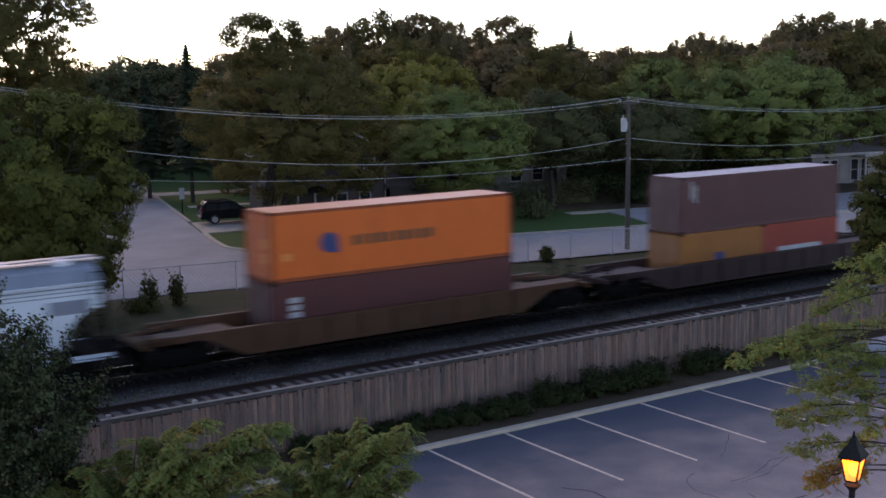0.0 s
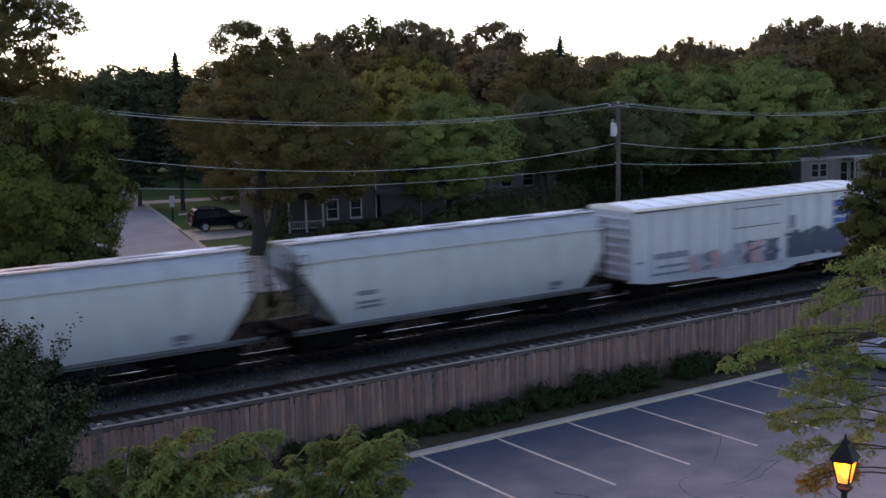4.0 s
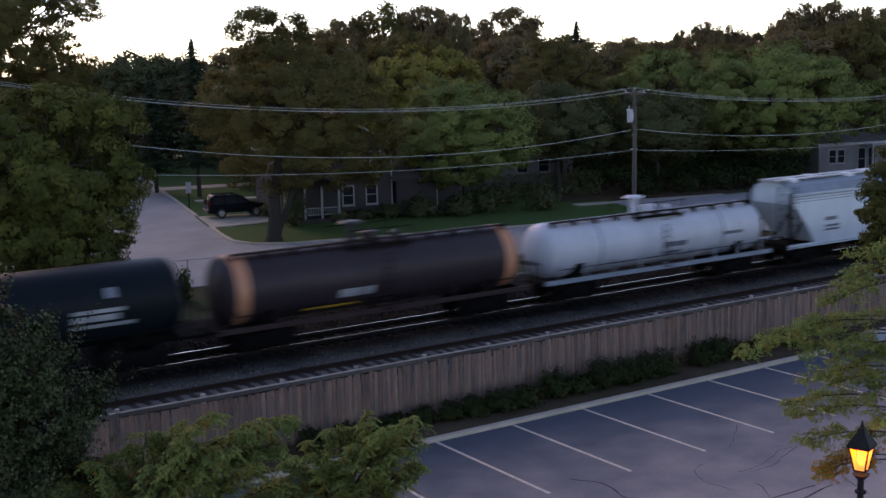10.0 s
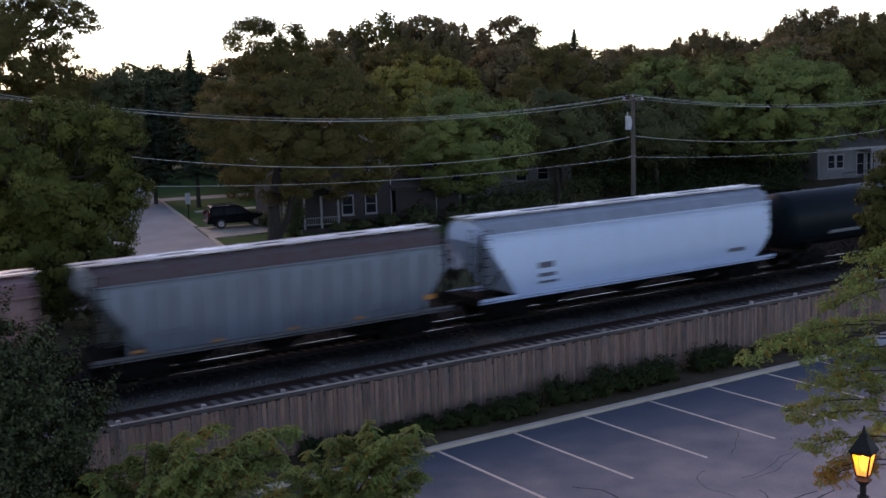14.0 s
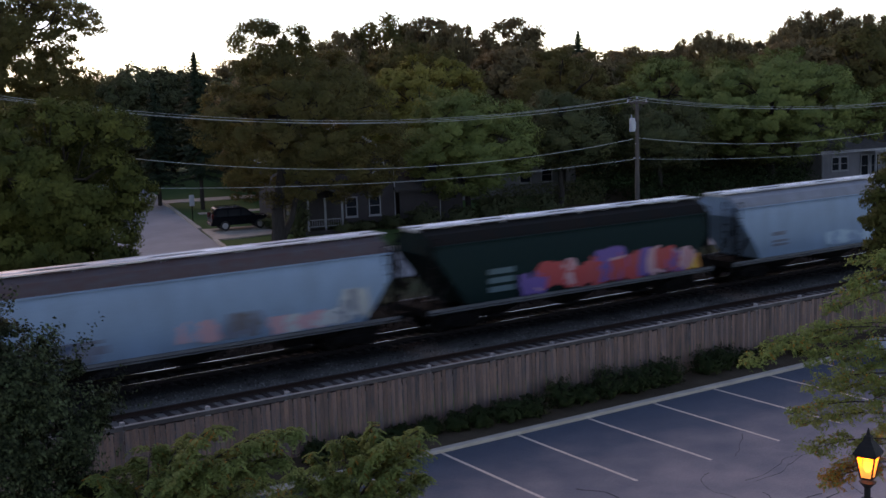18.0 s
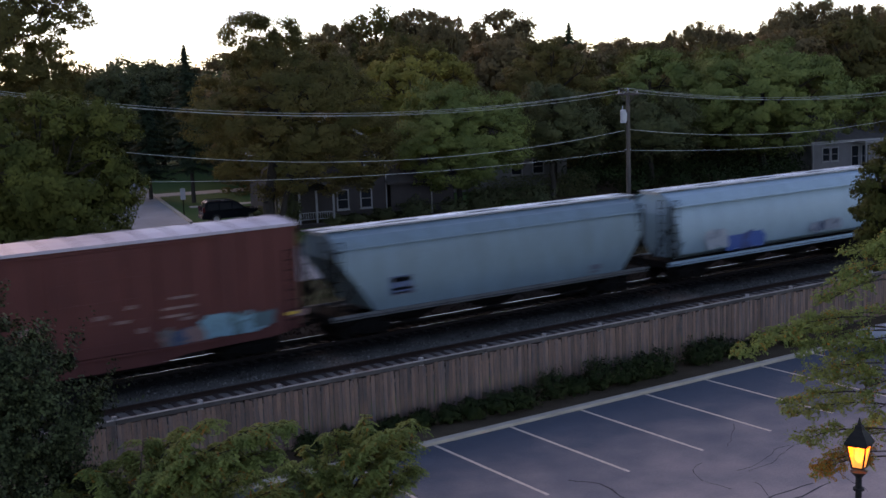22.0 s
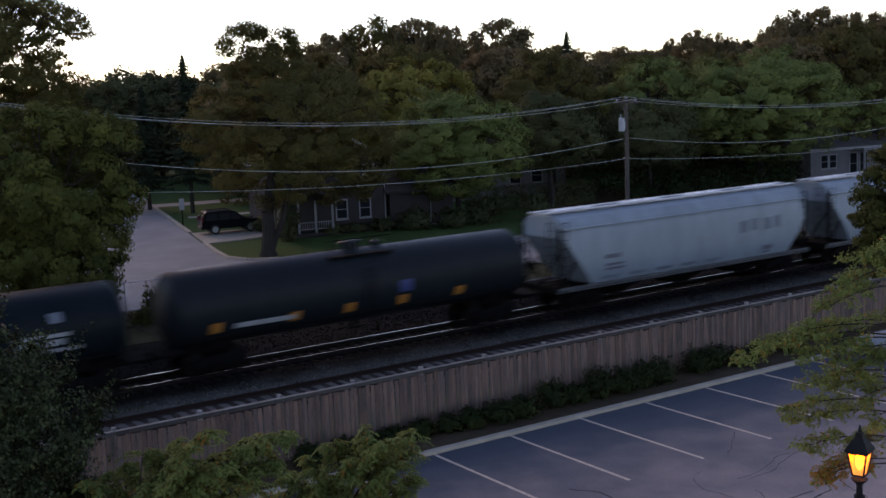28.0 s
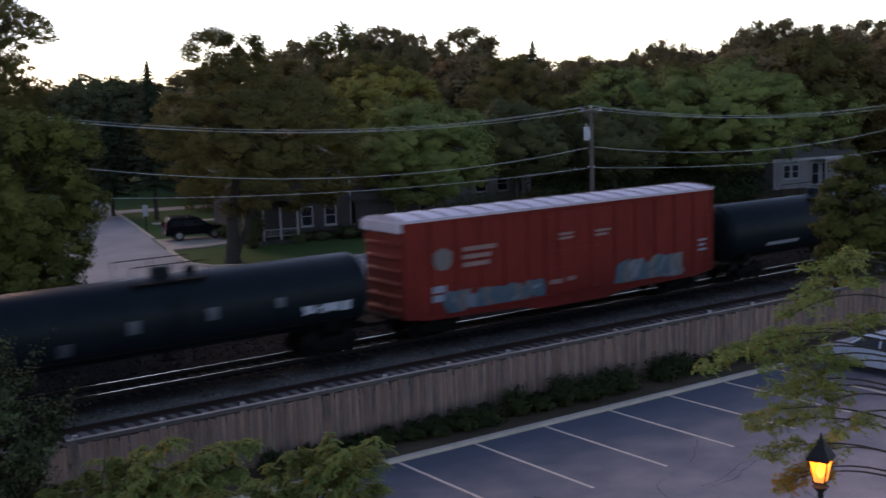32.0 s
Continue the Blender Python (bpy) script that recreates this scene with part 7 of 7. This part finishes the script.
def houses():
    h1 = gable_house(47.2, 79.6, -13.5, 8.6, 10, 5.35, 8.2, BRICK_WALL, "dark brown two-storey house with white trim", [(-1.6, 1.05, 0.78, 1.35), (-3.45, 1.05, 0.78, 1.35), (-1.2, 3.7, 0.8, 1.25)], True, ((0.02, 5.2),))
    bm = bmesh.new()
    box(bm, -7.4, -4.4, -1.7, -0.002, 0.0, 0.3)
    part("porch_floor", bm, BRICK_WALL, h1)
    bm = bmesh.new()
    loft(bm, [[(x, y, z) for x, z in ((-7.7, 2.6), (-5.9, 3.4), (-4.1, 2.6), (-4.1, 2.75), (-5.9, 3.58), (-7.7, 2.75))] for y in (-1.9, 0.0)])
    part("porch_roof", bm, SHINGLE, h1)
    for x in (-7.2, -4.6, -5.9):
        bm = bmesh.new()
        box(bm, x - 0.07, x + 0.07, -1.65, -1.51, 0.3, 2.7)
        part("porch_post", bm, WHITE_TRIM, h1)
    bm = bmesh.new()
    for z in (0.6, 1.1):
        box(bm, -7.2, -4.6, -1.6, -1.55, z - 0.03, z + 0.03)
    for k in range(14):
        box(bm, -7.1 + 0.18 * k - 0.015, -7.1 + 0.18 * k + 0.015, -1.59, -1.56, 0.6, 1.1)
    part("porch_railing", bm, WHITE_TRIM, h1)
    bm = bmesh.new()
    box(bm, -8.5, -7.75, -0.06, -0.004, 0.3, 2.35, 0.01)
    part("side_door", bm, WHITE_TRIM, h1, "pale painted side door")
    gable_house(52.6, 78.2, -13.5, 5.2, 8, 2.9, 4.6, BRICK_WALL, "dark single-storey wing of the brown house", [], False, ((-1.9, 2.8),), trim=BRICK_WALL)
    gable_house(72.5, 88.5, -13.5, 15, 9, 3.2, 5.6, PALE_SIDING, "low pale house behind a dark hedge", [(-3.0, 1.3, 1.0, 1.2), (-5.2, 1.3, 1.0, 1.2), (-9.5, 1.2, 1.6, 1.3), (-12.0, 1.2, 1.6, 1.3)], False)
    h3 = gable_house(102.6, 74.6, -13.5, 9.6, 9, 3.1, 5.4, PALE_SIDING, "pale grey house beyond the trees", [(-8.0, 1.1, 0.75, 1.2), (-7.0, 1.1, 0.75, 1.2), (-4.6, 0.35, 0.8, 2.0), (-3.4, 0.35, 0.8, 2.0), (-1.2, 1.1, 0.8, 1.2)], False, ((-9.5, 3.0),))
    bm = bmesh.new()
    box(bm, -4.6, -1.6, -1.6, -0.002, 0, 0.3)
    box(bm, -4.8, -1.4, -1.8, 0, 2.7, 2.9)
    for x in (-4.5, -1.7):
        box(bm, x - 0.08, x + 0.08, -1.6, -1.44, 0.3, 2.7)
    part("porch", bm, WHITE_TRIM, h3)
    hedge = thing("hedge", "dense dark clipped hedge before the low house", "hedge", "shrubs", at=pose(63.5, 81.0, G, 0, 0, -13.5))
    rng = np.random.default_rng(77)
    n = 5000
    pos = np.stack([rng.uniform(-5, 5, n), rng.uniform(-0.8, 0.8, n), rng.uniform(0.02, 2.0, n) + 0.12 * rng.normal(0, 1, n)], 1)
    pos[:, 2] = np.maximum(pos[:, 2], 0.03)
    leaf_cards("leaves", rng, pos, np.stack([0 * pos[:, 0], pos[:, 1], pos[:, 2]], 1), 0.2, LEAF_DARK, hedge, "leaves")
    bm = bmesh.new()
    for k in range(20):
        limb(bm, rng, (-4.8 + k * 0.5, 0, -0.05), (-4.8 + k * 0.5, 0, 1.7), 0.03, 0.01, 0.1, 3, 5)
    tagged(part("woody_base", bm, BARK, hedge), kind="stuff")


def car_wheels(c, wb, track_w, r):
    def tyre(bm):
        tube(bm, (0, -0.1, 0), (0, 0.1, 0), r, n=20)
    def rim(bm):
        tube(bm, (0, -0.115, 0), (0, 0.06, 0), r * 0.62, n=16)
    for x in (-wb / 2, wb / 2):
        for s in (-1, 1):
            t = part("wheel", cached(("tyre", r), tyre), TYRE, c, at=pose(x, s * track_w / 2, r, 0, 0, 0 if s < 0 else 180))
            part("rim", cached(("rim", r), rim), ALLOY, t)


def suv(x, y, z, turn):
    c = thing("suv", "black sport utility vehicle parked on the driveway", "car", "parked cars", at=pose(x, y, z, 0, 0, turn))
    bm = bmesh.new()
    prof = [(-2.35, 0.42), (-2.38, 0.95), (-2.3, 1.06), (0.95, 1.08), (2.1, 0.98), (2.33, 0.8), (2.36, 0.42)]
    loft(bm, [[(px, y0 * k, pz) for px, pz in prof] for y0, k in ((-0.9, 1), (-0.94, 1), (0.94, 1), (0.9, 1))])
    part("body", bm, CAR_BLACK, c)
    bm = bmesh.new()
    cab = [(-2.27, 1.05), (-2.1, 1.68), (-1.9, 1.76), (0.05, 1.74), (0.3, 1.66), (1.05, 1.07)]
    loft(bm, [[(px, -0.88 + (pz - 1.05) * 0.16, pz) for px, pz in cab], [(px, 0.88 - (pz - 1.05) * 0.16, pz) for px, pz in cab]])
    part("cabin", bm, CAR_BLACK, c)
    for s in (-1, 1):
        for a0, a1 in ((-2.0, -1.15), (-1.05, -0.15), (-0.05, 0.75)):
            bm = bmesh.new()
            t1 = a1 - (0.45 if a1 > 0.5 else 0)
            sheet(bm, [(a0, s * 0.885, 1.1), (a1, s * 0.885, 1.1), (t1, s * 0.81, 1.6), (a0 + 0.04, s * 0.81, 1.6)], None, 0.0)
            part("window", bm, GLASS_DARK, c)
        bm = bmesh.new()
        tube(bm, (-1.9, s * 0.66, 1.82), (-0.1, s * 0.66, 1.81), 0.025, n=6)
        for px in (-1.8, -1.0, -0.2):
            tube(bm, (px, s * 0.66, 1.72), (px, s * 0.66, 1.82), 0.02, n=6)
        part("roof_rail", bm, CAR_BLACK, c)
        bm = bmesh.new()
        box(bm, -2.4, -2.2, min(s * 0.72, s * 0.93), max(s * 0.72, s * 0.93), 0.95, 1.35, 0.02)
        part("tail_light", bm, paint("tail_red", (0.09, 0.012, 0.012), (0.07, 0.01, 0.01), 0.2), c)
        bm = bmesh.new()
        box(bm, 0.72, 0.9, min(s * 0.92, s * 1.1), max(s * 0.92, s * 1.1), 1.05, 1.2, 0.02)
        part("wing_mirror", bm, CAR_BLACK, c)
        bm = bmesh.new()
        box(bm, 2.2, 2.36, min(s * 0.55, s * 0.9), max(s * 0.55, s * 0.9), 0.72, 0.88, 0.02)
        part("headlight", bm, ALLOY, c)
    bm = bmesh.new()
    sheet(bm, [(-2.29, -0.78, 1.1), (-2.29, 0.78, 1.1), (-2.13, 0.7, 1.62), (-2.13, -0.7, 1.62)])
    part("rear_window", bm, GLASS_DARK, c)
    bm = bmesh.new()
    box(bm, -2.45, -2.3, -0.9, 0.9, 0.42, 0.66, 0.03)
    box(bm, 2.28, 2.42, -0.9, 0.9, 0.42, 0.62, 0.03)
    part("bumper", bm, CAR_BLACK, c)
    car_wheels(c, 2.75, 1.66, 0.37)


def sedan(x, y, z, turn):
    c = thing("sedan", "pale silver-blue sedan parked in the lot", "car", "parked cars", at=pose(x, y, z, 0, 0, turn))
    bm = bmesh.new()
    prof = [(-2.3, 0.3), (-2.34, 0.7), (-2.2, 0.92), (-1.3, 0.95), (1.0, 0.93), (2.0, 0.82), (2.3, 0.62), (2.32, 0.3)]
    loft(bm, [[(px, y0, pz) for px, pz in prof] for y0 in (-0.88, 0.88)])
    part("body", bm, CAR_PALE, c)
    bm = bmesh.new()
    cab = [(-1.75, 0.93), (-1.1, 1.36), (-0.7, 1.43), (0.2, 1.42), (0.45, 1.36), (1.15, 0.92)]
    loft(bm, [[(px, -0.82 + (pz - 0.93) * 0.3, pz) for px, pz in cab], [(px, 0.82 - (pz - 0.93) * 0.3, pz) for px, pz in cab]])
    part("cabin", bm, CAR_PALE, c)
    for s in (-1, 1):
        for a0, a1, b0, b1 in ((-1.4, -0.3, -1.0, -0.3), (-0.22, 0.9, -0.22, 0.35)):
            bm = bmesh.new()
            sheet(bm, [(a0, s * 0.822, 0.97), (a1, s * 0.822, 0.97), (b1, s * 0.71, 1.33), (b0, s * 0.71, 1.33)])
            part("window", bm, GLASS_DARK, c)
        bm = bmesh.new()
        box(bm, 2.1, 2.31, min(s * 0.5, s * 0.84), max(s * 0.5, s * 0.84), 0.56, 0.7, 0.02)
        part("headlight", bm, ALLOY, c)
    for pts in ([(0.5, -0.62, 1.345), (0.5, 0.62, 1.345), (1.1, 0.76, 0.97), (1.1, -0.76, 0.97)], [(-1.13, -0.62, 1.36), (-1.13, 0.62, 1.36), (-1.7, 0.76, 0.98), (-1.7, -0.76, 0.98)]):
        bm = bmesh.new()
        sheet(bm, [(px * 1.006 + (0.02 if px > 0 else -0.02), py, pz + 0.015) for px, py, pz in pts])
        part("windscreen", bm, GLASS_DARK, c)
    car_wheels(c, 2.7, 1.56, 0.31)


def lantern(x, y, z, h):
    """A gas-style post lamp: fluted post, cage with four lit panes, hipped hood and finial."""
    t = thing("post_lamp", "black iron post lamp with glowing amber panes", "lamp", at=pose(x, y, z, 0, 0, 20))
    bm = bmesh.new()
    tube(bm, (0, 0, 0), (0, 0, 0.5), 0.16, 0.1, 12)
    tube(bm, (0, 0, 0.5), (0, 0, h - 0.62), 0.07, 0.055, 12)
    tube(bm, (0, 0, h - 0.9), (0, 0, h - 0.86), 0.1, n=12)
    tube(bm, (0, 0, h - 0.66), (0, 0, h - 0.56), 0.06, 0.15, 12)
    part("post", bm, LAMP_IRON, t)
    r0, r1, z0, z1 = 0.135, 0.235, h - 0.48, h - 0.06
    sq = lambda r: [(r * math.cos(a + 0.785), r * math.sin(a + 0.785)) for a in (0, math.pi / 2, math.pi, 3 * math.pi / 2)]
    for (p, q), (p2, q2) in zip(zip(sq(r0), sq(r0)[1:] + sq(r0)[:1]), zip(sq(r1), sq(r1)[1:] + sq(r1)[:1])):
        bm = bmesh.new()
        sheet(bm, [(*p, z0), (*q, z0), (*q2, z1), (*p2, z1)])
        part("pane", bm, LAMP_GLASS, t, "lit amber glass pane")
    for p, p2 in zip(sq(r0), sq(r1)):
        bm = bmesh.new()
        bar(bm, (*p, z0), (*p2, z1), 0.026)
        part("corner_bar", bm, LAMP_IRON, t)
    for r, zz, w in ((r0, z0, 0.03), (r1, z1, 0.035)):
        for p, q in zip(sq(r), sq(r)[1:] + sq(r)[:1]):
            bm = bmesh.new()
            bar(bm, (*p, zz), (*q, zz), w)
            part("cage_rail", bm, LAMP_IRON, t)
    bm = bmesh.new()
    loft(bm, [[(a, b, zz) for a, b in sq(r)] for r, zz in ((0.29, z1 + 0.01), (0.29, z1 + 0.04), (0.19, z1 + 0.17), (0.1, z1 + 0.26), (0.08, z1 + 0.34), (0.02, z1 + 0.36))])
    tube(bm, (0, 0, z1 + 0.34), (0, 0, z1 + 0.48), 0.045, 0.008, 8)
    part("hood", bm, LAMP_IRON, t)
    bm = bmesh.new()
    bmesh.ops.create_uvsphere(bm, u_segments=12, v_segments=10, radius=0.075, matrix=pose(0, 0, h - 0.26) @ Matrix.Diagonal((1, 1, 1.7, 1)))
    part("bulb", bm, LAMP_CORE, t)
    data = bpy.data.lights.new("lamp_light", "POINT")
    data.energy, data.color, data.shadow_soft_size = 42, (1.0, 0.5, 0.16), 0.1
    lamp = new("lamp_light", data)
    lamp.matrix_basis = pose(x, y, z + h - 0.12)
    for ob in t.children:
        if ob.name.startswith("pane"):
            ob.visible_shadow = False


def street_sign(x, y):
    t = thing("street_sign", "small white street sign on a dark post", "sign", at=pose(x, y, G, 0, 0, -15))
    bm = bmesh.new()
    tube(bm, (0, 0, -0.2), (0, 0, 2.35), 0.045, n=8)
    part("post", bm, DARK_STEEL, t)
    bm = bmesh.new()
    box(bm, -0.21, 0.21, -0.06, -0.045, 1.45, 2.38, 0.003)
    part("plate", bm, K_WHITE, t)


houses()
overhead()
chain_fence()
suv(37.6, 87.2, -0.6, -11)
sedan(36.9, 25.3, 0.0, 90)
lantern(17.15, 13.05, 0.0, 3.98)
street_sign(36.4, 94.1)
board_fence()


def motions():
    """The whole train rolls past at one steady speed."""
    for ob, x0, dx, dz in CARS:
        walk(ob, [(t, pose(x0 + dx + SPEED * t, MAIN_Y, RAIL_Z + dz)) for t in (0, 8, 16, 24, 32)])


motions()
